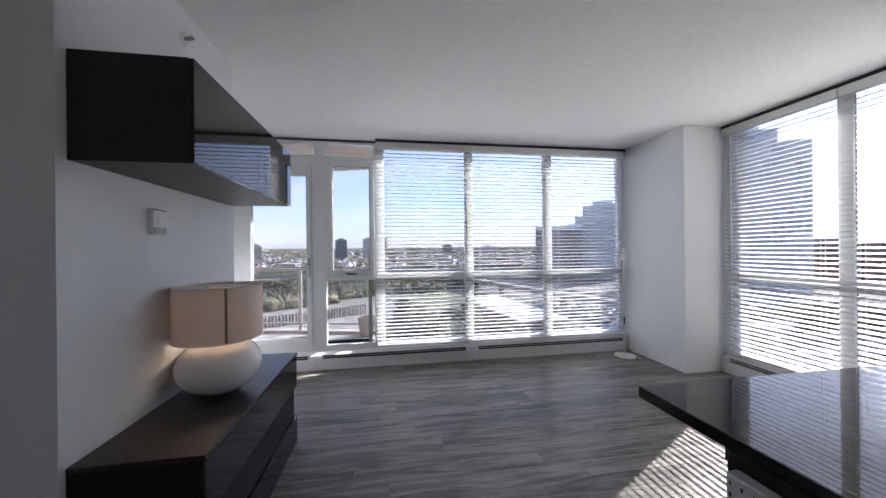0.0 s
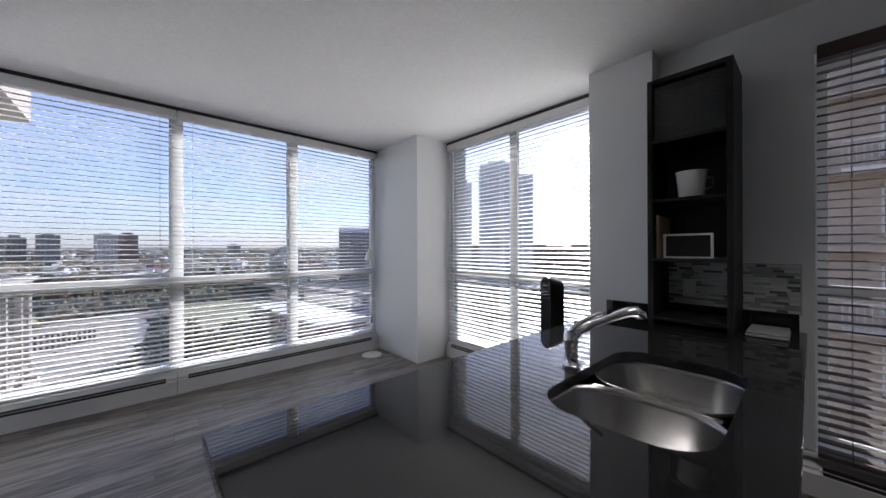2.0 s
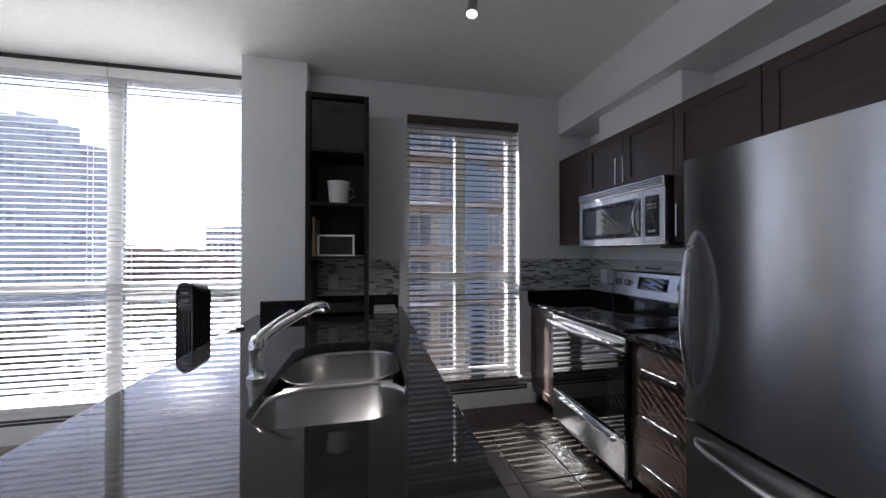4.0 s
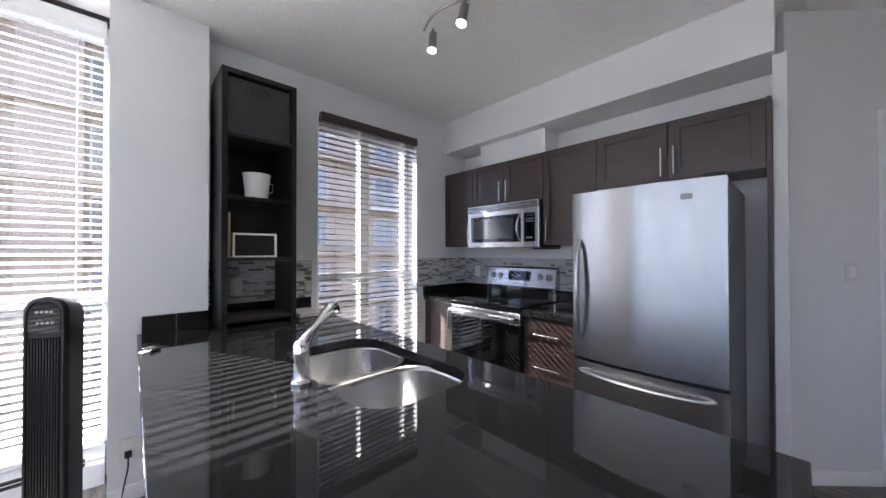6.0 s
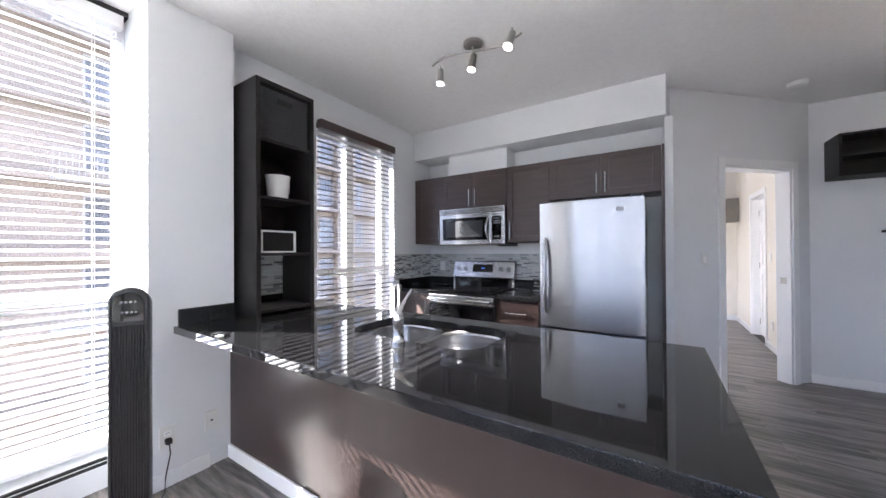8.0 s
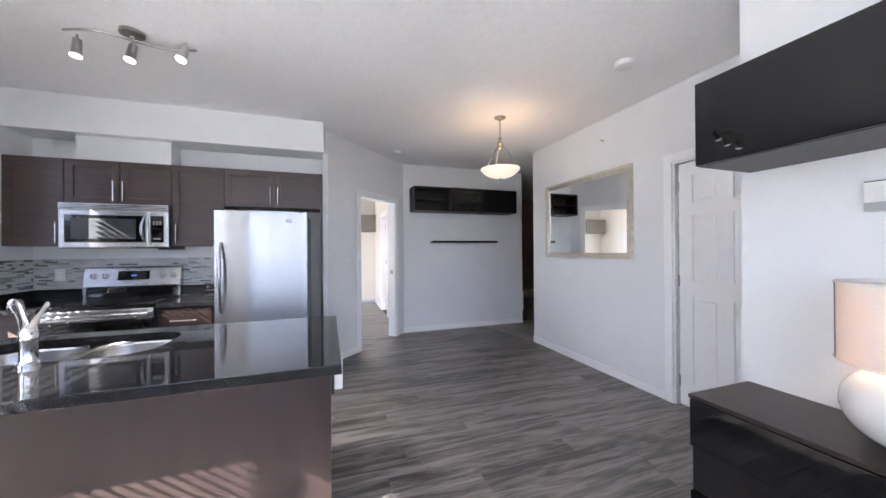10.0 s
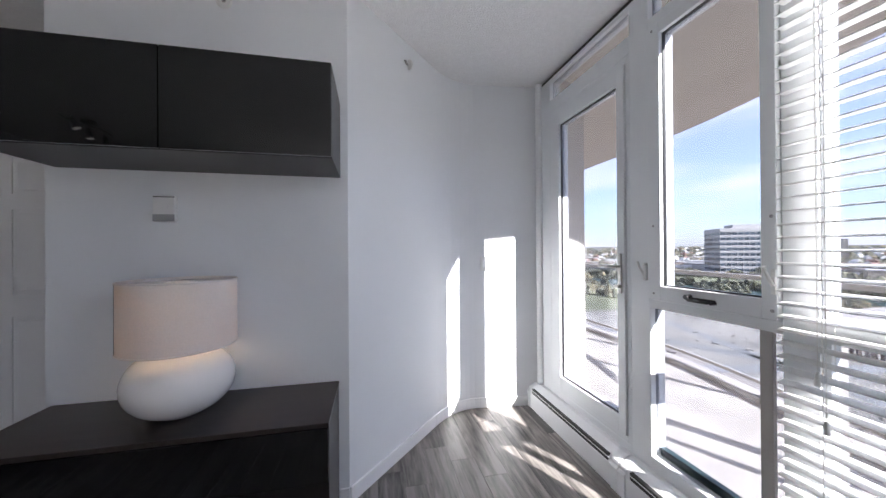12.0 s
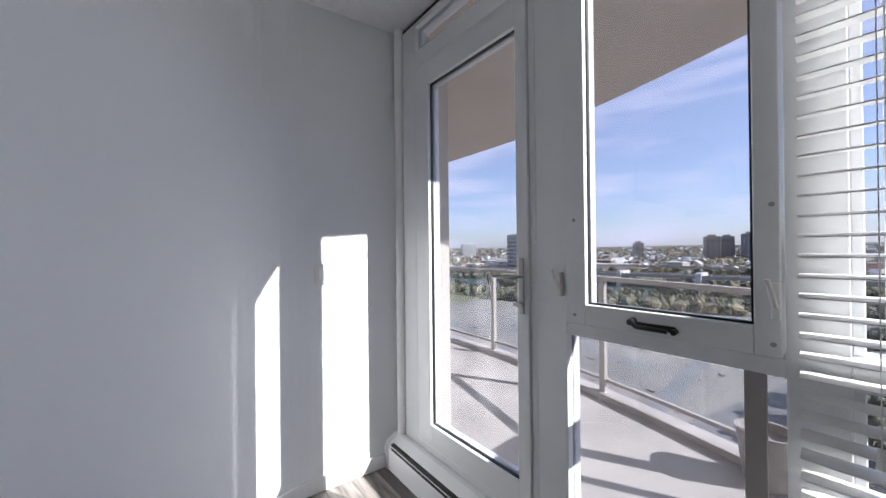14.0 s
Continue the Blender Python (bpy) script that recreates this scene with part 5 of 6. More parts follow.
# floating cabinets and ledge on the dining wall
for n, (a, b) in enumerate(((-0.84, -0.245), (-1.44, -0.845), (-2.04, -1.445))):
    ob = thing("wall_cabinet", (a, -2.829, 1.955), ["open-fronted black wall cabinet with one shelf", "black wall cabinet with a glass door", "black wall cabinet with a closed gloss door"][n], "wall cabinet", "black cabinets in a row on the dining wall")
    w, h, dd = b - a, 0.38, 0.31
    part("side", boxes([(0, 0.018, 0, dd, 0, h)]), M_BLACKMATT, ob)
    part("side", boxes([(w - 0.018, w, 0, dd, 0, h)]), M_BLACKMATT, ob)
    part("top", boxes([(0.0185, w - 0.0185, 0, dd, h - 0.018, h)]), M_BLACKMATT, ob)
    part("bottom", boxes([(0.0185, w - 0.0185, 0, dd, 0, 0.018)]), M_BLACKMATT, ob)
    part("back", boxes([(0.0185, w - 0.0185, 0, 0.006, 0.0185, h - 0.0185)]), M_BLACKMATT, ob)
    if n < 2:
        part("shelf", boxes([(0.0185, w - 0.0185, 0.01, dd - 0.02, 0.18, 0.192)]), M_BLACKMATT, ob)
    if n == 1:
        d = part("door", boxes([(0.001, w - 0.001, dd + 0.001, dd + 0.019, 0.001, 0.055), (0.001, w - 0.001, dd + 0.001, dd + 0.019, h - 0.055, h - 0.001),
                                (0.001, 0.06, dd + 0.001, dd + 0.019, 0.055, h - 0.055), (w - 0.06, w - 0.001, dd + 0.001, dd + 0.019, 0.055, h - 0.055)]), M_BLACKMATT, ob)
        part("glass", boxes([(0.06, w - 0.06, dd + 0.008, dd + 0.012, 0.055, h - 0.055)]), M_RAILGLASS, d)
    if n == 2:
        part("door", boxes([(0.001, w - 0.001, dd + 0.001, dd + 0.019, 0.001, h - 0.001)], bevel=0.0015), M_BLACK, ob)
for k in range(5):
    ob = thing("drinking_glass", (-1.30 + 0.055 * k, -2.68, 1.974), "small clear drinking glass in the glass-door cabinet", "glass", "drinking glasses")
    bm = lathe(bmesh.new(), [(0.0, 0.0), (0.018, 0.0), (0.022, 0.06), (0.020, 0.06), (0.016, 0.004), (0.0, 0.004)], 16)
    part("tumbler", bm, M_CLEAR, ob, smooth=True)
ob = thing("wall_ledge", (-1.785, -2.829, 1.455), "thin black floating ledge shelf on the dining wall", "shelf")
part("board", boxes([(0, 1.19, 0, 0.11, 0, 0.02)], bevel=0.002), M_BLACKMATT, ob)
part("lip", boxes([(0, 1.19, 0.111, 0.118, 0.0, 0.035)], bevel=0.001), M_BLACKMATT, ob)

# pendant bowl
PXY = (-0.72, -0.66)
ob = thing("pendant_lamp", (*PXY, CEIL), "satin nickel pendant with a lit alabaster glass bowl", "ceiling lamp")
bm = lathe(bmesh.new(), [(0.0, -0.03), (0.02, -0.028), (0.055, -0.012), (0.062, -0.0005), (0.0, -0.0005)], 32)
part("canopy", bm, M_NICKEL, ob, smooth=True)
bm = tube(bmesh.new(), (0, 0, -0.03), (0, 0, -0.25), 0.006)
lathe(bm, [(0.0, -0.20), (0.014, -0.205), (0.02, -0.23), (0.012, -0.25), (0.03, -0.27), (0.032, -0.28), (0.014, -0.30), (0.02, -0.33), (0.0, -0.345)], 24)
part("stem", bm, M_NICKEL, ob, smooth=True)
for k in range(3):
    a = radians(120 * k + 20)
    bm = bmesh.new()
    pipe(bm, [(0.02 * math.cos(a), 0.02 * math.sin(a), -0.29), (0.10 * math.cos(a), 0.10 * math.sin(a), -0.40), (0.197 * math.cos(a), 0.197 * math.sin(a), -0.548)], 0.004, 8)
    part("arm", bm, M_NICKEL, ob, smooth=True)
prof = [(0.207, -0.545), (0.204, -0.556), (0.176, -0.586), (0.132, -0.617), (0.08, -0.636), (0.035, -0.643), (0.0, -0.645)]
bm = lathe(bmesh.new(), prof + [(0.0, -0.637), (0.08, -0.628), (0.130, -0.609), (0.172, -0.579), (0.199, -0.554), (0.207, -0.545)], 48)
part("bowl", bm, M_ALAB, ob, "glowing cream alabaster bowl", smooth=True)
bm = lathe(bmesh.new(), [(0.0, -0.665), (0.008, -0.66), (0.012, -0.65), (0.006, -0.6425), (0.0, -0.6425)], 16)
part("finial", bm, M_NICKEL, ob, smooth=True)

# three-spot track light
ob = thing("track_light", (2.18, -0.16, CEIL), "satin nickel wavy bar light with three lit spots", "ceiling lamp")
bm = lathe(bmesh.new(), [(0.0, -0.03), (0.05, -0.03), (0.065, -0.02), (0.065, -0.0005), (0.0, -0.0005)], 32)
part("canopy", bm, M_NICKEL, ob, smooth=True)
bm = bmesh.new()
pipe(bm, [(0.34 - 0.68 * k / 20, 0.045 * math.sin(2 * math.pi * (k / 20)) - 0.01, -0.05) for k in range(21)], 0.007)
tube(bm, (0, 0, -0.05), (0, 0, -0.03), 0.012)
part("bar", bm, M_NICKEL, ob, smooth=True)
for (x, y), aim in zip(((0.29, -0.04), (0.0, -0.01), (-0.31, 0.07)), ((0.0, 0.10, -1), (0.08, 0.2, -1), (0.15, 0.35, -0.9))):
    a = Vector(aim).normalized()
    bm = tube(bmesh.new(), (x, y, -0.05), (x, y, -0.085), 0.006, seg=8)
    c = Vector((x, y, -0.088))
    tube(bm, c - a * 0.008, c + a * 0.07, 0.021, 0.025, 24)
    tube(bm, c + a * 0.07, c + a * 0.10, 0.025, 0.036, 24)
    s = part("spot_head", bm, M_NICKEL, ob, smooth=True)
    bm = tube(bmesh.new(), c + a * 0.1005, c + a * 0.103, 0.029, 0.029, 24)
    part("lens", bm, M_BULB, s, "lit lamp face")

# white floor lamp beside the corner column
ob = thing("floor_lamp", (3.05, 3.86, 0), "white metal reading floor lamp with a cone shade", "floor lamp")
bm = lathe(bmesh.new(), [(0.0, 0.0), (0.125, 0.0), (0.125, 0.012), (0.10, 0.022), (0.02, 0.028), (0.0, 0.028)], 36)
part("base", bm, M_WHITEPL, ob, smooth=True)
bm = bmesh.new()
tube(bm, (0, 0, 0.025), (0, 0, 1.36), 0.007)
pipe(bm, [(0, 0, 1.355), (-0.03, -0.035, 1.40), (-0.08, -0.10, 1.405), (-0.10, -0.125, 1.38)], 0.006)
part("pole", bm, M_WHITEPL, ob, smooth=True)
bm = lathe(bmesh.new(), [(0.018, 1.375), (0.022, 1.34), (0.05, 1.29), (0.062, 1.235), (0.059, 1.235), (0.046, 1.285), (0.014, 1.335)], 28, (-0.11, -0.14))
part("shade", bm, M_WHITEPL, ob, smooth=True)
bm = tube(bmesh.new(), (0, 0, 0.42), (0, 0, 0.50), 0.010)
part("switch", bm, M_BLKPL, ob, "black inline switch")
ob = thing("lamp_cord", (0, 0, 0), "thin white cord trailing from the floor lamp", "cord")
bm = bmesh.new()
pipe(bm, [(3.14, 3.82, 0.006), (3.2, 3.72, 0.006), (3.255, 3.70, 0.03), (3.275, 3.78, 0.16), (3.27, 3.90, 0.20), (3.22, 3.98, 0.205), (3.16, 4.0, 0.19)], 0.003, 8)
pipe(bm, [(3.13, 3.76, 0.006), (3.17, 3.70, 0.006), (3.20, 3.74, 0.006), (3.16, 3.78, 0.006)], 0.003, 8)
part("cable", bm, M_WHITEPL, ob, smooth=True)
outlet((-1.893, 3.70, 1.22), 96, "white light switch beside the balcony door", "switch")

# seen through the openings
ob = thing("bedroom_wall_box", (-0.11, -6.19, 1.80), "dark box cabinet high on the bedroom wall", "cabinet")
part("case", boxes([(0, 0.75, 0, 0.28, 0, 0.42)], bevel=0.004), M_TAUPE, ob)
ob = thing("hall_bench", (-3.9, -4.2, 0), "low white slatted shoe bench in the dim hall", "bench")
for x in (0.03, 0.87):
    part("leg", boxes([(x - 0.02, x + 0.02, 0.0, 0.3, 0, 0.40)]), M_WHITEPL, ob)
for k in range(3):
    part("slat", boxes([(0, 0.9, 0.02 + 0.1 * k, 0.10 + 0.1 * k, 0.40, 0.42)], bevel=0.002), M_WHITEPL, ob)
ob = thing("bedroom_cupboard", (3.15, -6.199, 1.83), "wide brown-grey cupboard high on the bedroom's far wall", "cabinet")
part("case", boxes([(0, 0.745, 0, 0.20, 0, 0.44)], bevel=0.004), M_TAUPE, ob)


# ---- balcony ----
def arc_y(x):
    """The balcony's outer edge."""
    return 5.84 + 0.62 * math.sin(min(1.0, max(0.0, -x / 3.2)) * math.pi / 2)


XS = [0.0 - 0.3 * k for k in range(19)]
def balcony_outline(inset=0.0):
    return [(x if k else x - inset, arc_y(x) - inset) for k, x in enumerate(XS)] + [(XS[-1], 4.285), (-inset if inset else 0.0, 4.285)]
structure("balcony_floor", prism(bmesh.new(), balcony_outline(), -0.28, -0.03), M_CONC, "pale concrete balcony floor")
bm = bmesh.new()
for a, b in zip(XS, XS[1:]):
    prism(bm, [(a, arc_y(a) - 0.16), (a, arc_y(a)), (b, arc_y(b)), (b, arc_y(b) - 0.16)], -0.029, 0.015)
structure("balcony_kerb", bm, M_CONC, "low concrete edge of the balcony")
structure("balcony_above", prism(bmesh.new(), [(x - 0.1, y * 1.04 if y > 5 else y) for x, y in balcony_outline()], 2.84, 3.2), M_STUCCO, "beige underside of the balcony above")
structure("fin_wall", prism(bmesh.new(), [(-1.79, 4.275), (-1.97, 4.72), (-5.6, 4.9), (-5.6, 4.345), (-1.85, 4.345), (-1.85, 4.275)], -0.28, 2.839), M_STUCCO, "beige stucco outer wall beside the balcony door")
rail = thing("balcony_railing", (0, 0, 0), "taupe metal balcony railing with clear glass panels", "railing")
bm = bmesh.new()
for z0, z1, o in ((1.045, 1.085, 0.05), (0.11, 0.14, 0.03)):
    nm = "top_rail" if z0 > 1 else "bottom_rail"
    bm = bmesh.new()
    for a, b in zip(XS, XS[1:]):
        prism(bm, [(a, arc_y(a) - 0.06 - o), (a, arc_y(a) - 0.06 + o * 0.3), (b, arc_y(b) - 0.06 + o * 0.3), (b, arc_y(b) - 0.06 - o)], z0, z1)
    bmesh.ops.remove_doubles(bm, verts=bm.verts[:], dist=0.0005)
    part(nm, bm, M_RAIL, rail)
posts = [-0.08, -1.46, -3.0, -4.5]
for x in posts:
    y = arc_y(x) - 0.085
    part("post", boxes([(x - 0.025, x + 0.025, y - 0.03, y + 0.03, -0.02, 1.044)], bevel=0.003), M_RAIL, rail)
for a, b in zip(posts, posts[1:]):
    n = 6
    bm = bmesh.new()
    q = [a - 0.04 + (b + 0.04 - (a - 0.04)) * k / n for k in range(n + 1)]
    for s, e in zip(q, q[1:]):
        prism(bm, [(s, arc_y(s) - 0.078), (s, arc_y(s) - 0.070), (e, arc_y(e) - 0.070), (e, arc_y(e) - 0.078)], 0.145, 1.04)
    o = part("glass_panel", bm, M_RAILGLASS, rail, "clear glass infill")
    o.visible_shadow = False
ob = thing("balcony_divider", (-0.16, 4.30, 0), "broad white-capped divider rail at the balcony's end", "railing")
part("cap", boxes([(0.0, 0.16, 0.0, 1.48, 1.05, 1.09)], bevel=0.004), M_RAIL, ob, "broad pale cap rail")
for y in (0.10, 0.62, 1.14, 1.44):
    part("post", boxes([(0.05, 0.10, y - 0.025, y + 0.025, -0.02, 1.049)], bevel=0.003), M_RAIL, ob)
part("bottom_rail", boxes([(0.06, 0.09, 0.0, 1.48, 0.10, 0.13)]), M_RAIL, ob)
ob = thing("plant_pot", (-0.31, 5.715, -0.028), "round concrete plant pot standing on the balcony", "plant pot")
bm = lathe(bmesh.new(), [(0.0, 0.0), (0.10, 0.0), (0.108, 0.02), (0.138, 0.28), (0.145, 0.31), (0.128, 0.31), (0.12, 0.26), (0.0, 0.24)], 32)
part("pot_body", bm, material("grey_clay", (0.36, 0.33, 0.30), 0.8, noise_scale=12, spread=0.15), ob, smooth=True)
# our own building's skin below and beside, seen only in reflections
structure("building_below", boxes([(-6.6, 4.1, -7.2, 4.27, -28.0, -0.26)]), M_STUCCO, "lower storeys of the same building")
structure("building_above", boxes([(-6.6, 4.15, -7.2, 4.34, CEIL + 0.21, 12.0)]), M_STUCCO, "upper storeys of the same building")

# ---- ground, river, roads ----
GZ = -28.0
def far_mat(name, c, rough=0.9, sc=0.05, sp=0.2, **k):
    return material(name, c, rough, noise_scale=sc, spread=sp, **k)
structure("ground", boxes([(-3500, 3500, -3500, 3500, GZ - 2, GZ)]), far_mat("far_ground", (0.25, 0.225, 0.19), sc=0.012, sp=0.35), "pale dusty city ground far below reaching the horizon")
def sheet(name, pts, z, mat, label):
    return structure(name, prism(bmesh.new(), pts, GZ + 0.005, GZ + z), mat, label)
M_ASPH = far_mat("road_asphalt", (0.20, 0.19, 0.18), sc=0.08, sp=0.15)
M_PALE = far_mat("pale_paving", (0.30, 0.27, 0.235), sc=0.09, sp=0.28)
M_WATER = material("river_water", (0.05, 0.08, 0.075), 0.38, spec=0.3, noise_scale=0.05, spread=0.3, bump=0.25, bump_scale=0.8)
M_GRASS = far_mat("dry_grass", (0.20, 0.20, 0.12), sc=0.05, sp=0.3)
sheet("water_river", [(-420, 90), (-225, 150), (-112, 190), (-60, 216), (-26, 233), (10, 238), (60, 262), (150, 350), (420, 560), (420, 640), (120, 420), (20, 318), (-60, 300), (-130, 285), (-420, 190)], 0.05, M_WATER, "teal river winding past the city")
sheet("grass_oval", [(36 + 34 * math.cos(radians(a)), 186 + 40 * math.sin(radians(a))) for a in range(0, 360, 15)], 0.10, M_GRASS, "mown grass inside a road loop")
sheet("grass_bank", [(-420, 30), (-150, 50), (-135, 148), (-60, 170), (-30, 190), (-26, 232), (-60, 215), (-112, 189), (-225, 149), (-420, 89)], 0.12, M_GRASS, "grassy river bank")
sheet("grass_island", [(-420, 200), (-130, 292), (-60, 306), (20, 326), (90, 400), (90, 440), (-80, 380), (-420, 300)], 0.12, M_GRASS, "scrub on the far bank")
sheet("pavement_site", [(-135, 62), (-60, 48), (-4, 60), (-8, 150), (-30, 188), (-60, 168), (-134, 147)], 0.16, M_PALE, "pale dusty building site")
sheet("pavement_lot", [(56, 10), (240, 10), (240, 175), (80, 130), (60, 60)], 0.09, M_ASPH, "asphalt car park")
sheet("pavement_lot", [(58, 100), (90, 100), (96, 170), (70, 175), (58, 140)], 0.11, M_PALE, "pale car park by the shed")
def road(name, pts, w, z0, z1, mat, label, piers=False):
    ob = None
    bm = bmesh.new()
    pts = [Vector(p) for p in pts]
    L, R = [], []
    for i, p in enumerate(pts):
        d = (pts[min(i + 1, len(pts) - 1)] - pts[max(i - 1, 0)]).normalized()
        s = Vector((-d.y, d.x)) * w / 2
        L.append(p + s), R.append(p - s)
    for i in range(len(pts) - 1):
        prism(bm, [tuple(L[i]), tuple(L[i + 1]), tuple(R[i + 1]), tuple(R[i])], z0, z1)
        if piers:
            m = (pts[i] + pts[i + 1]) / 2
            box(bm, m.x - 1.2, m.x + 1.2, m.y - 1.2, m.y + 1.2, GZ, z0)
        if z1 > GZ + 2:
            for a, b in ((L[i], L[i + 1]), (R[i], R[i + 1])):
                n = (b - a).normalized()
                s = Vector((-n.y, n.x)) * 0.2
                prism(bm, [tuple(a + s), tuple(b + s), tuple(b - s), tuple(a - s)], z1, z1 + 0.9)
    return structure(name, bm, mat, label)
M_BRIDGE = far_mat("bridge_concrete", (0.35, 0.32, 0.28), sc=0.1, sp=0.12)
road("road_overpass", [(-260, 430), (-130, 440), (-69, 430), (-20, 395), (20, 345), (45, 280), (62, 220), (74, 170), (88, 120), (100, 70)], 13, GZ + 7.0, GZ + 8.2, M_BRIDGE, "elevated concrete road curving past the river", True)
road("road_bridge", [(-330, 240), (-220, 262), (-110, 280), (-30, 290), (60, 300), (170, 320), (330, 330)], 16, GZ + 8.0, GZ + 9.6, M_BRIDGE, "long concrete road bridge over the river", True)
road("road_main", [(-20, 40), (-4, 100), (2, 150), (0, 190), (-12, 230), (-20, 300), (-30, 420)], 10, GZ + 0.01, GZ + 0.18, M_ASPH, "asphalt city street")
road("road_loop", [(-4, 120), (18, 138), (40, 136), (66, 150), (78, 190), (66, 228), (40, 240), (10, 226), (0, 190)], 8, GZ + 0.01, GZ + 0.21, M_ASPH, "asphalt loop road round the grass")
road("road_rail", [(-220, 640), (0, 560), (240, 520), (600, 470)], 30, GZ + 0.01, GZ + 0.2, M_ASPH, "broad asphalt highway")
for x, y in ((-112, 279), (-63, 284)):
    structure("bridge_pylon", prism(bmesh.new(), [(x - 1.6, y - 9), (x + 1.6, y - 9), (x + 1.6, y + 9), (x - 1.6, y + 9)], GZ, GZ + 12), material("white_concrete", (0.55, 0.53, 0.49), 0.7), "white concrete bridge pier")
r4 = random.Random(17)
bm = bmesh.new()
for k in range(90):
    x, y = r4.uniform(-115, -12), r4.uniform(66, 150)
    s4 = r4.uniform(0.2, 0.8)
    box(bm, 0, s4 * r4.uniform(1, 3), 0, s4, 0, s4 * 0.6, m=Matrix.Translation((x, y, GZ + 0.15)) @ Matrix.Rotation(r4.uniform(0, 3), 4, "Z"))
structure("site_rubble", bm, M_PALE, "scattered pale rubble on the building site")
for a, b, w4 in (((-120, 80), (-10, 128), 5), ((-110, 118), (-30, 92), 4), ((-70, 60), (-48, 150), 5), ((-22, 62), (-26, 160), 3.5)):
    road("road_site", [a, b], w4, GZ + 0.17, GZ + 0.20, far_mat("site_track", (0.24, 0.235, 0.23), sc=0.1), "grey track across the building site")
# sheet-pile wall
bm = bmesh.new()
for k in range(60):
    t = k / 60
    x, y = -72 + 62 * t, 118 + 40 * t
    box(bm, x, x + 0.6, y - (0.5 if k % 2 else 0), y + 0.5, GZ, GZ + 4.5)
structure("retaining_wall", bm, far_mat("rusty_sheet_pile", (0.18, 0.14, 0.12), sc=0.5, sp=0.3), "brown sheet-pile wall of the building site")


# ---- buildings ----
M_WIN = material("far_window_glass", (0.06, 0.08, 0.10), 0.12, rand=0.4, island=0.5)
# tower panes are paler, with distance haze put into the colour
M_WIN2 = material("tower_glass", (0.42, 0.46, 0.48), 0.2, rand=0.15, island=0.35)
def building(name, cx, cy, w, d, top, turn, wall, label, storey=3.2, bay=4.0, glass=None, fill=0.6, base=GZ, category="building", cap=True):
    """Storeys with bands and separate window panes on all four sides; one thing."""
    ob = thing(name, (cx, cy, base), label, category, "distant buildings", turn)
    H = top - base
    part("wall", boxes([(-w / 2, w / 2, -d / 2, d / 2, 0, H)]), wall, ob)
    bm, bs = bmesh.new(), bmesh.new()
    for side, L in enumerate((w, d, w, d)):
        off = (d if side % 2 == 0 else w) / 2
        m = Matrix.Rotation(radians(90 * side), 4, "Z")
        n = max(1, int(L / bay))
        for s in range(int(H / storey)):
            z = s * storey + 0.9
            for k in range(n):
                c = -L / 2 + (k + 0.5) * L / n
                hw = L / n * fill / 2
                box(bm, c - hw, c + hw, -off - 0.06, -off + 0.1, z, z + storey * 0.55, m=m)
            box(bs, -L / 2 - 0.2, L / 2 + 0.2, -off - 0.25, -off, z + storey * 0.72, z + storey * 0.82, m=m)
    part("window_panes", bm, glass or M_WIN, ob, kind="stuff")
    part("floor_bands", bs, wall, ob, kind="stuff")
    if cap:
        part("roof_plant", boxes([(-w * 0.25, w * 0.25, -d * 0.25, d * 0.25, H, H + 4)]), wall, ob)
    return ob


def at_az(az, dist):
    return dist * math.sin(radians(az)), dist * math.cos(radians(az))


def top_for(el, dist):
    return 1.36 + dist * math.tan(radians(el))


# tower_cladding and dark_block are lightened: distance haze is put into their colours
M_TOWER = far_mat("tower_cladding", (0.60, 0.62, 0.64), sp=0.08)
M_WHITEB = far_mat("white_cladding", (0.62, 0.61, 0.58), sp=0.06)
M_BEIGEB = far_mat("beige_block", (0.42, 0.37, 0.31), sp=0.08)
M_DARKB = far_mat("dark_block", (0.30, 0.285, 0.275), sp=0.1)
M_BRICKB = far_mat("brick_block", (0.24, 0.15, 0.12), sp=0.12)
x, y = at_az(51.4, 300)
building("glass_tower", x, y, 30, 24, top_for(13.6, 300), -45, M_TOWER, "tall blue-grey glass apartment tower", 3.0, 3.2, M_WIN2, 0.78)
x, y = at_az(55.6, 306)
building("glass_tower", x, y, 15, 22, top_for(11.9, 306), -45, M_TOWER, "lower wing of a blue-grey glass tower", 3.0, 3.2, M_WIN2, 0.78, cap=False)
x, y = at_az(45.7, 340)
building("glass_tower", x, y, 17, 22, top_for(10.9, 340), -45, M_TOWER, "slim grey glass apartment tower behind another", 3.0, 3.2, M_WIN2, 0.78)
x, y = at_az(70.5, 330)
building("white_block", x, y, 44, 26, top_for(3.3, 330), -68, M_WHITEB, "white mid-rise block with rows of windows", 3.6, 4.0)
for az, dist, el, w, mt in ((60.5, 380, -0.2, 40, M_BRICKB), (64.5, 400, 0.2, 34, M_BEIGEB), (67.5, 300, -1.2, 30, M_BRICKB), (74, 360, 0.6, 40, M_BEIGEB), (58, 480, 0.4, 46, M_DARKB), (48, 420, 0.3, 60, M_DARKB), (79, 300, 1.5, 40, M_BRICKB)):
    x, y = at_az(az, dist)
    building("city_block", x, y, w, 22, top_for(el, dist), -az, mt, "low brick and stucco city block", 3.4, 4.5)
x, y = at_az(28.5, 330)
building("condo_block", x, y, 40, 24, top_for(3.0, 330), -28, M_DARKB, "dark mid-rise block with a barrel roof", 3.2, 4.0)
bm = bmesh.new()
tube(bm, (-20, 0, 0), (20, 0, 0), 13, seg=32)
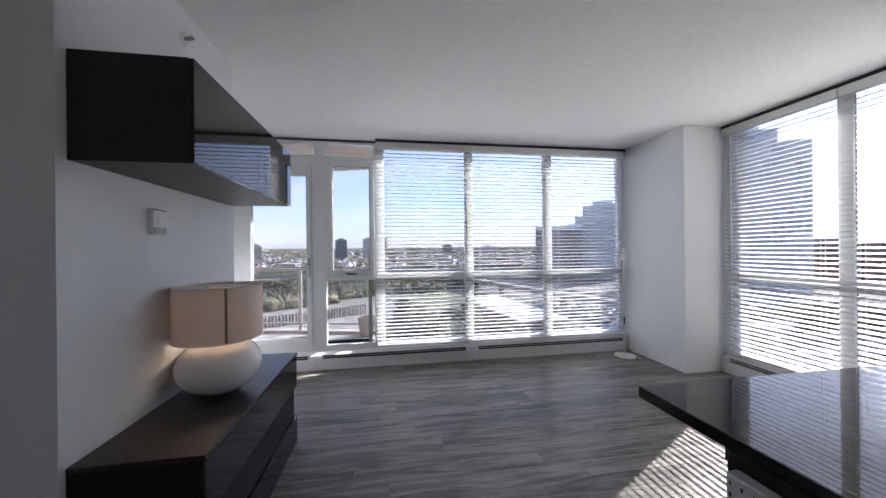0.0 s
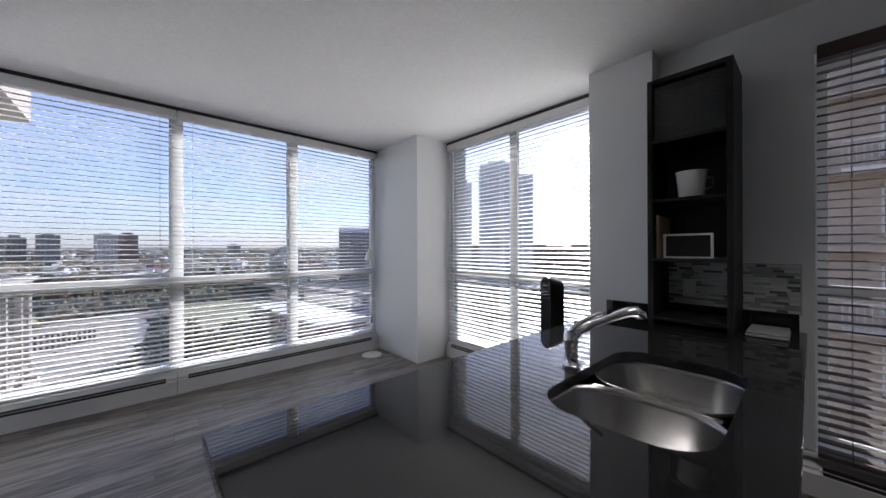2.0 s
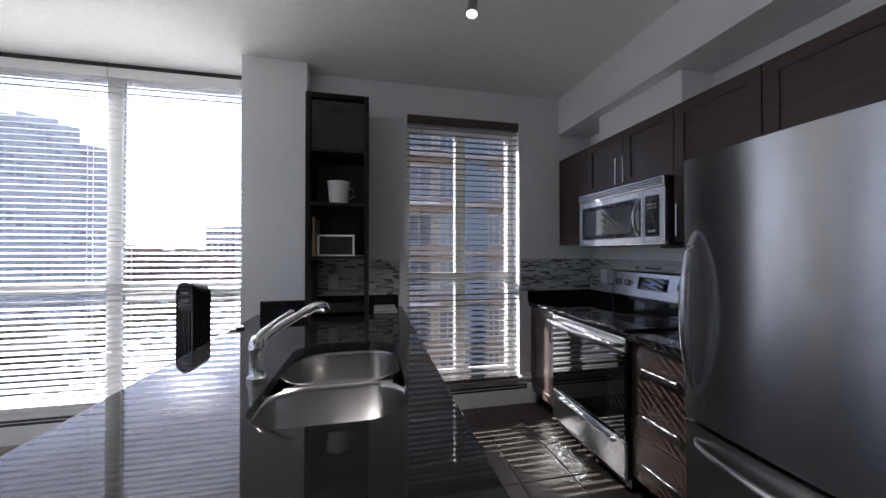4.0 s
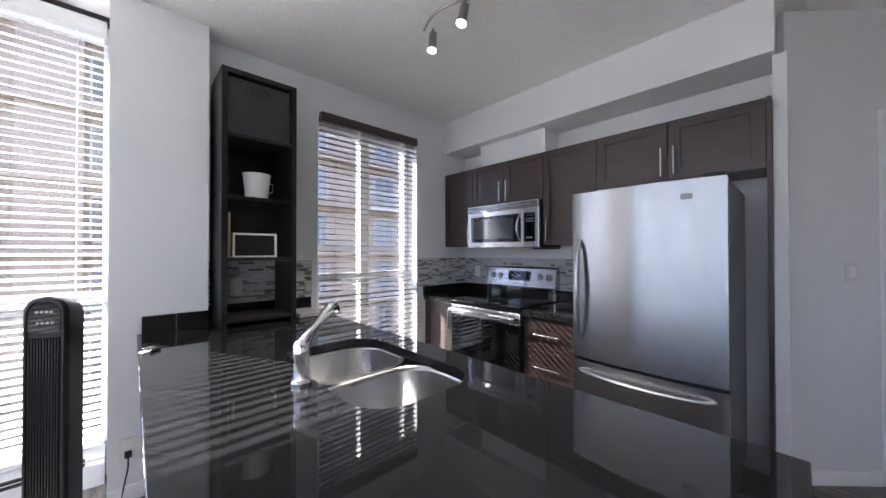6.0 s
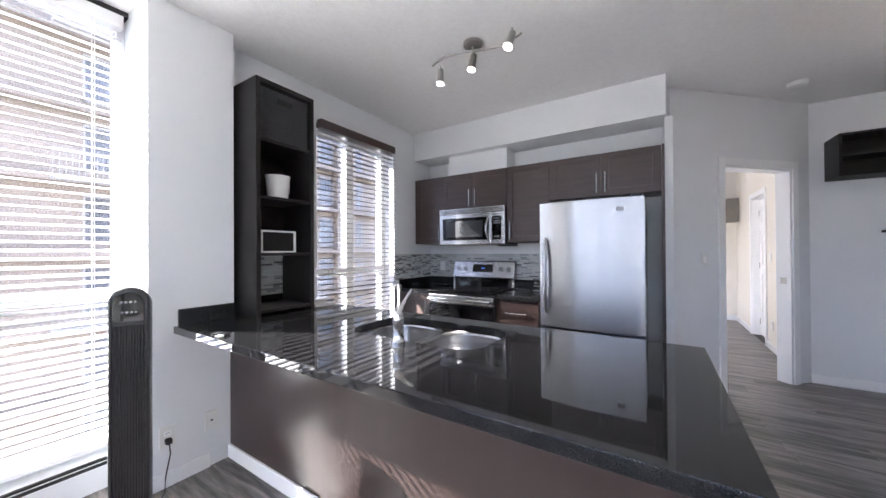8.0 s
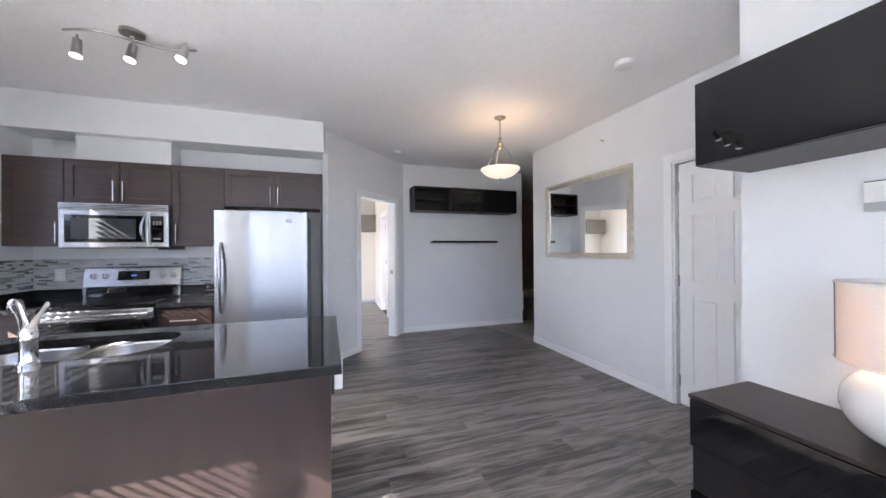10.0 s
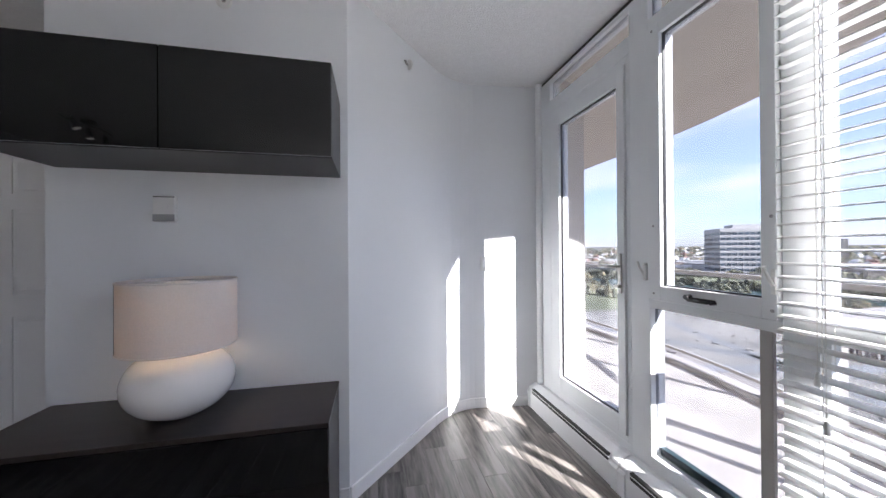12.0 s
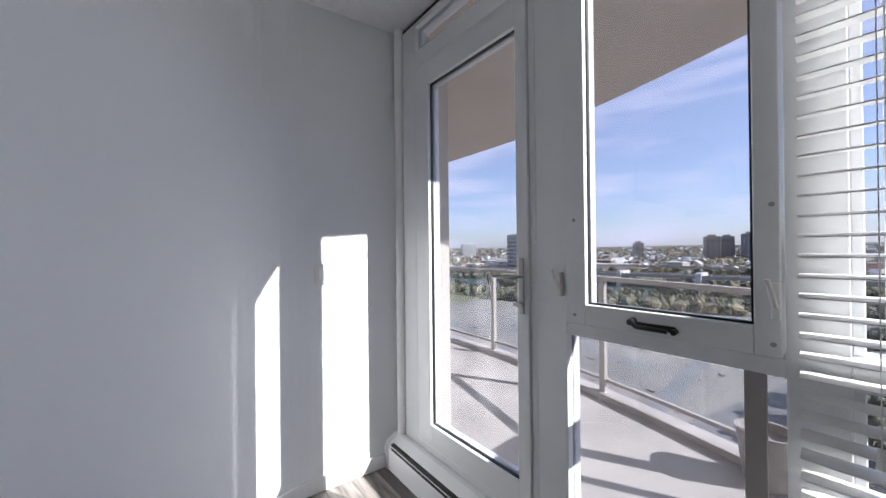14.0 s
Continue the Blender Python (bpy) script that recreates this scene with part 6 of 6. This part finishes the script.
bmesh.ops.scale(bm, vec=(1, 1, 0.35), verts=bm.verts[:])
ob = thing("barrel_roof", (x, y, top_for(3.0, 330)), "curved grey metal roof", "roof", turn=-28)
part("sheet", bm, M_TOWER, ob, smooth=True)
x, y = at_az(35.0, 350)
building("condo_block", x, y, 34, 24, top_for(6.4, 350), -33, M_TOWER, "blue-grey glass and concrete apartment block", 3.0, 3.4, M_WIN2, 0.75)
x, y = at_az(32.2, 360)
building("condo_block", x, y, 14, 24, top_for(4.8, 360), -33, M_TOWER, "stepped side of a glass apartment block", 3.0, 3.4, M_WIN2, 0.75, cap=False)
x, y = at_az(-35.2, 470)
building("office_block", x, y, 58, 40, top_for(2.45, 470), 58, far_mat("grey_cladding", (0.42, 0.41, 0.39), sp=0.06), "white and grey office block with ribbon windows", 5.2, 4.5, None, 0.85)
for az, el, w, mt, dist in ((-7.7, 1.7, 24, M_DARKB, 900), (-3.2, 1.85, 28, M_WHITEB, 900), (-1.3, 1.95, 28, M_BRICKB, 930), (-11.5, 1.45, 24, M_BEIGEB, 900), (-10.0, 1.4, 22, M_DARKB, 930), (-20, 0.8, 18, M_BEIGEB, 900),
                            (10, 0.7, 34, M_BEIGEB, 1300), (17, 0.4, 40, M_WHITEB, 1100), (-28, 0.9, 30, M_BEIGEB, 1000), (-46, 1.0, 40, M_WHITEB, 1000), (-56, 1.4, 40, M_BEIGEB, 800)):
    x, y = at_az(az, dist)
    building("far_block", x, y, w, 20, top_for(el, dist), -az + 15, mt, "distant apartment block above the trees", 3.0, 5.0)
# shed with a white roof
ob = thing("long_shed", (47, 130, GZ), "long brick shed with a flat white roof", "building", turn=6)
part("wall", boxes([(-8, 8, -28, 28, 0, 5.5)]), M_BRICKB, ob)
part("roof", boxes([(-8.8, 8.8, -28.8, 28.8, 5.5, 6.2)]), material("white_membrane", (0.75, 0.74, 0.72), 0.6, noise_scale=0.2, spread=0.08), ob, "flat white roof")
# low roofs of the district across the river
r2 = random.Random(11)
for k in range(190):
    az, dist = r2.uniform(-72, 85), 430 + 900 * r2.random() ** 1.3
    x, y = at_az(az, dist)
    ob = thing("low_building", (x, y, GZ), "low pale-roofed commercial building across the river", "building", "low buildings", r2.uniform(0, 90))
    w, d, h = r2.uniform(12, 42), r2.uniform(9, 24), r2.uniform(6, 13)
    part("wall", boxes([(-w / 2, w / 2, -d / 2, d / 2, 0, h)]), r2.choice((M_BEIGEB, M_BRICKB, M_WHITEB)), ob)
    part("roof", boxes([(-w / 2 - 0.4, w / 2 + 0.4, -d / 2 - 0.4, d / 2 + 0.4, h, h + 0.8)]), r2.choice((M_WHITEB, M_DARKB, M_BEIGEB)), ob)

# apartment block opposite the kitchen, with bays, balconies and blue panels
apt = thing("apartment_building", (21.5, -4.0, GZ), "beige and blue apartment block close opposite the kitchen window", "building")
M_APT = far_mat("cream_stucco", (0.38, 0.325, 0.265), sc=0.3, sp=0.05)
M_BLUE = far_mat("blue_panel", (0.21, 0.245, 0.27), sc=0.3, sp=0.05)
M_APTW = material("apartment_glass", (0.20, 0.21, 0.22), 0.1, rand=0.3)
Y0, Y1, ZT = -44.0, 9.5, 26.0
part("wall", boxes([(0.0, 14.0, Y0, Y1, 0, ZT - GZ)]), M_APT, apt)
blue_at = [-1.1 - 1.85, -1.1 - 1.85 - 9.6, -1.1 - 1.85 - 19.2, -1.1 - 1.85 - 28.8, 6.6]
for yb in blue_at:
    first = yb == blue_at[0]
    part("bay", boxes([(-0.45, -0.01, yb, yb + 1.8, 0, ZT - GZ - 4)]), M_BLUE if first else M_APT, apt, "blue cladding strip" if first else "cream cladding strip")
ledge = [1.3 - GZ + 3.0 * k for k in range(-9, 9)]
for z in ledge:
    part("ledge", boxes([(-0.65, -0.46, Y0, Y1, z - 0.12, z + 0.12), (-0.46, -0.02, Y0, Y1, z - 0.12, z - 0.02)]), M_APT, apt)
for n, z in enumerate(ledge):
    for yb in blue_at:
        for a, b in ((yb - 1.0, yb - 0.15), (yb + 1.95, yb + 3.1), (yb + 3.5, yb + 5.2)):
            if a < Y0 or b > Y1:
                continue
            wn_ = part("window", boxes([(-0.06, -0.005, a, a + 0.07, z + 0.45, z + 2.45), (-0.06, -0.005, b - 0.07, b, z + 0.45, z + 2.45), (-0.06, -0.005, a, b, z + 2.38, z + 2.45),
                                        (-0.06, -0.005, a, b, z + 0.45, z + 0.52), (-0.06, -0.005, (a + b) / 2 - 0.03, (a + b) / 2 + 0.03, z + 0.5, z + 2.4)]), M_WHITEB, apt)
            part("pane", boxes([(-0.03, -0.004, a + 0.05, b - 0.05, z + 0.5, z + 2.4)]), M_APTW, wn_)
    for yb in blue_at[:4]:
        if n % 2 == 0:
            a, b = yb + 3.3, yb + 6.2
            bm = boxes([(-1.3, -0.66, a, b, z - 0.13, z + 0.02), (-1.3, -1.26, a, b, z + 1.0, z + 1.05)])
            for q in range(18):
                yy = a + (b - a) * q / 17
                box(bm, -1.29, -1.27, yy - 0.012, yy + 0.012, z + 0.02, z + 1.0)
            part("balcony", bm, M_WHITEB, apt, "pale metal balcony with bars")


# ---- cars and trees ----
M_CARS = material("car_paint", (0.42, 0.42, 0.44), 0.25, island=0.9, coat=0.3)
def car_bm(bm, x, y, z, turn):
    m = Matrix.Translation((x, y, z)) @ Matrix.Rotation(turn, 4, "Z")
    pts = [(-2.2, 0.25), (2.2, 0.25), (2.25, 0.7), (1.3, 0.85), (0.7, 1.4), (-1.1, 1.42), (-1.9, 0.95), (-2.25, 0.85)]
    a = [bm.verts.new(m @ Vector((px, -0.85, pz))) for px, pz in pts]
    b = [bm.verts.new(m @ Vector((px, 0.85, pz))) for px, pz in pts]
    for i in range(len(pts)):
        bm.faces.new((a[i], a[(i + 1) % 8], b[(i + 1) % 8], b[i]))
    bm.faces.new(a), bm.faces.new(b[::-1])
r3 = random.Random(5)
bm = bmesh.new()
for row in range(14):
    yy = 16 + row * 11
    for k in range(56):
        x = 60 + k * 3.1
        if r3.random() < 0.72 and (row != 6 or k > 10):
            car_bm(bm, x, yy + r3.uniform(-0.3, 0.3), GZ + 0.1, math.pi / 2 + r3.uniform(-0.03, 0.03))
            if r3.random() < 0.8:
                car_bm(bm, x, yy + 5.0, GZ + 0.1, math.pi / 2)
for k in range(26):
    car_bm(bm, 62 + r3.uniform(0, 28), 104 + 2.9 * k * 0.9, GZ + 0.12, r3.uniform(-0.1, 0.1))
for k in range(60):
    car_bm(bm, r3.uniform(-200, 300), 300 + r3.uniform(0, 260), GZ + 0.2, r3.uniform(0, 3))
o = mesh_object("parked_cars", bm, M_CARS)
tagged(o, label="hundreds of parked cars far below", kind="stuff")

def tree(name, mat, label, seed):
    """Trunk, limbs and a crown of many small clumps."""
    r = random.Random(seed)
    ob = thing(name, (0, 0, -500), label, "tree", "trees")
    bm = bmesh.new()
    tube(bm, (0, 0, 0), (0, 0, 3.2), 0.28, 0.18, 8)
    for k in range(5):
        a = 2 * math.pi * k / 5
        tube(bm, (0, 0, 2.6), (1.6 * math.cos(a), 1.6 * math.sin(a), 5.0), 0.12, 0.05, 6)
    part("trunk", bm, M_DARKB, ob)
    bm = bmesh.new()
    for k in range(70):
        a, rr, z = r.uniform(0, 6.28), r.random() ** 0.6, r.uniform(-1, 1)
        p = Vector((2.6 * rr * math.cos(a) * math.sqrt(1 - z * z * 0.8), 2.6 * rr * math.sin(a) * math.sqrt(1 - z * z * 0.8), 5.4 + 2.6 * z))
        m = Matrix.Translation(p) @ Euler((r.uniform(0, 3), r.uniform(0, 3), 0)).to_matrix().to_4x4() @ Matrix.Diagonal((r.uniform(0.5, 0.9), r.uniform(0.5, 0.9), r.uniform(0.3, 0.6), 1))
        bmesh.ops.create_icosphere(bm, subdivisions=1, radius=1.0, matrix=m)
    part("crown", bm, mat, ob, kind="stuff")
    return ob
M_LEAF = [far_mat("leaf_green", (0.11, 0.108, 0.078), island=0.4, sp=0.3, sc=0.8), far_mat("leaf_gold", (0.24, 0.20, 0.12), island=0.35, sp=0.3, sc=0.8), far_mat("leaf_olive", (0.165, 0.16, 0.105), island=0.4, sp=0.3, sc=0.8)]
protos = [tree("tree", M_LEAF[0], "green tree below the windows", 1), tree("tree", M_LEAF[1], "golden autumn tree below the windows", 2), tree("tree", M_LEAF[2], "olive-leaved tree below the windows", 3)]
spots = []
for k in range(210):
    zone = r3.random()
    if zone < 0.30:
        t = r3.random()
        x = -260 + 235 * t
        y = 138 + 0.33 * (x + 260) + r3.uniform(-9, 9)
    elif zone < 0.55:
        x, y = r3.uniform(-330, 60), r3.uniform(0, 30)
        y = 300 + (x + 330) * 0.18 + y
    elif zone < 0.75:
        x, y = r3.uniform(70, 230), 82 + r3.uniform(-2, 2)
    elif zone < 0.88:
        x, y = r3.uniform(0, 70), r3.uniform(232, 262)
    else:
        x, y = r3.uniform(-2, 30), r3.uniform(60, 120)
    spots.append((x, y))
for i, (x, y) in enumerate(spots):
    o = copy_thing(protos[i % 3], pose(x, y, GZ, 0, 0, r3.uniform(0, 360)))
    o.scale = (1, 1, 1)
    s = r3.uniform(0.8, 1.5)
    o.matrix_basis = pose(x, y, GZ, 0, 0, r3.uniform(0, 360)) @ Matrix.Diagonal((s, s, s, 1))
for p in protos:
    for o in (*p.children, p):
        bpy.data.objects.remove(o)
# low hills that rise behind the river flats
def far_rise(dist, az):
    """The height of the land over the plain, dist metres out at the bearing az."""
    t = max(0.0, dist - 700) / 1900
    return 42 * t + 5 * t * noise.noise(Vector((az * 6, dist / 500, 0)))


bm = bmesh.new()
n, radii = 120, (640, 800, 1000, 1250, 1550, 1900, 2300, 2700)
rings = [[bm.verts.new((d * math.sin(a), d * math.cos(a), GZ - (0.6 if d < 700 else 0) + far_rise(d, a))) for a in (radians(-110 + 230 * k / n) for k in range(n + 1))] for d in radii]
for inner, outer in zip(rings, rings[1:]):
    for k in range(n):
        bm.faces.new((inner[k], inner[k + 1], outer[k + 1], outer[k]))
structure("ground_hills", bm, far_mat("hill_scrub", (0.15, 0.14, 0.105), sc=0.01, sp=0.35), "low wooded hills at the horizon", smooth=True)


# far woods and low hills
for name, mt, n, seed in (("woods_green", M_LEAF[0], 5200, 21), ("woods_gold", M_LEAF[1], 2600, 22), ("woods_olive", M_LEAF[2], 4600, 23)):
    r = random.Random(seed)
    bm = bmesh.new()
    verts, faces = [], []
    ico = bmesh.new()
    bmesh.ops.create_icosphere(ico, subdivisions=1, radius=1.0)
    iv, if_ = [v.co.copy() for v in ico.verts], [[v.index for v in f.verts] for f in ico.faces]
    ico.free()
    for k in range(n):
        az, u = radians(r.uniform(-80, 95)), r.random()
        dist = 420 + 1700 * u ** 1.2
        if -0.2 < az < 0.35 and name == "woods_gold" and u > 0.3:
            dist = r.uniform(700, 1000)
        z = GZ + 2 + far_rise(dist, az)
        sx, sz = r.uniform(2.5, 6.5) * (0.7 + dist / 1600), r.uniform(2.5, 5.5)
        c = Vector((dist * math.sin(az), dist * math.cos(az), z))
        b = len(verts)
        rot = Matrix.Rotation(r.uniform(0, 6), 3, "Z")
        for v in iv:
            q = rot @ v
            j = r.uniform(0.8, 1.2)
            verts.append((c.x + q.x * sx * j, c.y + q.y * sx * j, c.z + q.z * sz * j))
        faces += [[b + i for i in f] for f in if_]
    me = bpy.data.meshes.new(name)
    me.from_pydata(verts, [], faces)
    me.materials.append(mt)
    tagged(new(name, me), label="far autumn woods on low hills", kind="stuff")
# houses of the far suburbs, too many to count
r = random.Random(31)
for name, mt, count in (("suburb_houses", M_WHITEB, 900), ("suburb_roofs", M_DARKB, 700), ("suburb_brick_houses", M_BRICKB, 350)):
    bm = bmesh.new()
    for k in range(count):
        az, dist = radians(r.uniform(-78, 92)), 480 + 1500 * r.random() ** 1.2
        w, d, h = r.uniform(2.5, 6.5), r.uniform(2.5, 5), r.uniform(3, 6)
        m = Matrix.Translation((dist * math.sin(az), dist * math.cos(az), GZ + far_rise(dist, az))) @ Matrix.Rotation(r.uniform(0, 3), 4, "Z")
        pts = [m @ Vector(p) for p in ((-w, -d, 0), (w, -d, 0), (w, d, 0), (-w, d, 0), (-w, -d, h), (w, -d, h), (w, d, h), (-w, d, h), (-w, 0, h * 1.6), (w, 0, h * 1.6))]
        v = [bm.verts.new(p) for p in pts]
        for f in ((0, 1, 5, 4), (2, 3, 7, 6), (1, 2, 6, 9, 5), (3, 0, 4, 8, 7), (4, 5, 9, 8), (6, 7, 8, 9)):
            bm.faces.new([v[q] for q in f])
    tagged(mesh_object(name, bm, mt), label="small houses among the trees of the far suburbs", kind="stuff")
# scrub along both banks of the river
banks = [((-420, 92), (-225, 152), (-112, 192), (-60, 218), (-26, 235)), ((-420, 186), (-130, 281), (-60, 296), (20, 314), (80, 360)), ((-135, 150), (-60, 172), (-28, 192)), ((-26, 240), (10, 246), (60, 272))]
for name, mt, count, seed in (("scrub_gold", M_LEAF[1], 900, 41), ("scrub_olive", M_LEAF[2], 1300, 42), ("scrub_green", M_LEAF[0], 800, 43)):
    r = random.Random(seed)
    verts, faces = [], []
    for k in range(count):
        line = r.choice(banks)
        q = r.randrange(len(line) - 1)
        a, b, t = Vector(line[q]), Vector(line[q + 1]), r.random()
        p = a.lerp(b, t)
        side = Vector((-(b - a).y, (b - a).x)).normalized()
        out = -1 if line in (banks[0], banks[3]) else 1
        p = p + side * (r.random() ** 1.5 * 26 * (1 if out > 0 else -1))
        sx, sz = r.uniform(1.0, 3.6), r.uniform(1.2, 4.2)
        rot, first = Matrix.Rotation(r.uniform(0, 6), 3, "Z"), len(verts)
        for v in iv:
            c, g = rot @ v, r.uniform(0.7, 1.3)
            verts.append((p.x + c.x * sx * g, p.y + c.y * sx * g, GZ + sz * 0.7 + c.z * sz * g))
        faces += [[first + i for i in f] for f in if_]
    me = bpy.data.meshes.new(name)
    me.from_pydata(verts, [], faces)
    me.materials.append(mt)
    tagged(new(name, me), label="autumn scrub along the river banks", kind="stuff")


# ---- pieces: planks, tiles, mosaic ----
rng = random.Random(7)
PW, PLEN = 0.152, 1.22


def in_kitchen(x, y):
    return x > 1.0 and y < 0.12


# tile edge between dining floor and hall: from (-1.57, -2.83) to (-1.81, -1.70)
def hall_side(x, y):
    return (x + 1.57) * (-1.70 + 2.83) - (y + 2.83) * (-1.81 + 1.57) < 0


rows, y = [], -2.83
plank_meshes = {}
while y < YN - 0.01:
    w = min(PW, YN - y)
    x = -1.93 - rng.uniform(0.0, PLEN)
    while x < XE:
        a, b = max(x, -2.0), min(x + PLEN, XE)
        x += PLEN
        if y + w / 2 < 0.12:
            if a > 1.0:
                continue
            b = min(b, 1.0)
        if y < -1.70:
            lim = -1.57 - (y + w / 2 + 2.83) * 0.24 / 1.13
            if b < lim + 0.02:
                continue
            a = max(a, lim)
        if b - a > 0.03:
            rows.append(((b - a - 0.0015, w - 0.0015, 0.011), ((a + b) / 2, y + w / 2, -0.0055)))
    y += PW
pieces("plank", M_PLANK, floor, rows)
rows, y = [], -6.174
bm = bmesh.new()
while y < -1.83:
    west = -0.12 if y < -2.84 else 1.0
    x = west - rng.uniform(0, PLEN)
    while x < 3.9:
        a, b = max(x, west), min(x + PLEN, 3.9)
        x += PLEN
        if b - a > 0.05:
            box(bm, a + 0.001, b - 0.001, y + 0.001, y + PW - 0.001, -0.011, 0.0)
    y += PW
part("bedroom_planks", bm, M_PLANK, floor, kind="stuff")
structure("tile_edge_strip", prism(bmesh.new(), [(-1.575, -2.83), (-1.565, -2.83), (-1.805, -1.70), (-1.815, -1.70)], -0.01, 0.002), M_NICKEL, "metal edge strip between planks and tiles")
structure("tile_edge_strip", boxes([(0.994, 1.0, -1.64, 0.12, -0.01, 0.002)]), M_NICKEL, "metal edge strip between planks and tiles")
T = 0.33
rows = []
for i in range(9):
    for j in range(6):
        x, yy = 1.0 + T * (i + 0.5), 0.12 - T * (j + 0.5)
        if x < 3.6:
            rows.append(((T - 0.005, T - 0.005, 0.011), (x, yy, -0.0065)))
pieces("tile", M_KTILE, floor, rows)
for i in range(11):
    for j in range(12):
        x0, y0 = -4.9 + T * i, -5.6 + T * j
        x1, y1 = x0 + T - 0.005, y0 + T - 0.005
        pts = [(x0, y0), (x1, y0), (x1, y1), (x0, y1)]
        cut = lambda yy: -1.575 - (yy + 2.83) * 0.24 / 1.13
        if y1 < -2.83:
            if x1 > -2.35:
                continue
        elif x0 > cut(y0) - 0.02:
            continue
        elif x1 > cut(y1):
            pts = [(x0, y0), (min(x1, cut(y0)), y0), (min(x1, cut(y1)), y1), (x0, y1)]
        if y0 > -1.72:
            continue
        bm = prism(bmesh.new(), pts, -0.012, -0.001)
        ob = mesh_object("tile", bm, M_HTILE)
        ob.parent = floor

M_MOS = [material("mosaic_white", (0.55, 0.57, 0.57), 0.2, rand=0.12, island=0.12), material("mosaic_grey", (0.28, 0.30, 0.31), 0.15, rand=0.2, island=0.2),
         material("mosaic_dark", (0.13, 0.13, 0.135), 0.12, rand=0.2, island=0.2)]
backing = structure("backsplash", boxes([(XK - 0.004, XK, -1.70, -1.0, 0.985, 1.275), (XK - 0.004, XK, 0.08, 0.775, 0.985, 1.275), (1.97, 3.609, -1.70, -1.696, 0.985, 1.275)]),
                    material("mosaic_grout", (0.45, 0.45, 0.44), 0.8, noise_scale=50), "glass mosaic backsplash in white, grey and dark strips")
def strips(a, b, mix=(0.62, 0.25, 0.13)):
    out, z = [], 0.992
    while z < 1.265:
        h, x = 0.0155, a - rng.uniform(0, 0.05)
        while x < b:
            L = rng.choice((0.048, 0.073, 0.098))
            s, e = max(x, a), min(x + L, b)
            x += L
            if e - s > 0.006:
                out.append((s, e, z, z + h - 0.002, rng.choices((0, 1, 2), mix)[0]))
        z += h
    return out
for a, b in ((-1.69, -1.0), (0.085, 0.775)):
    for s, e, z0, z1, c in strips(a, b):
        pieces("mosaic_strip", M_MOS[c], backing, [((0.004, round(e - s - 0.002, 3), z1 - z0), (XK - 0.0055, (s + e) / 2, (z0 + z1) / 2))])
bms = [bmesh.new() for _ in range(3)]
for s, e, z0, z1, c in strips(1.975, 3.60, (0.80, 0.15, 0.05)):
    box(bms[c], s, e - 0.002, -1.6965, -1.6925, z0, z1)
for c in range(3):
    part("mosaic_strips", bms[c], M_MOS[c], backing, kind="stuff")
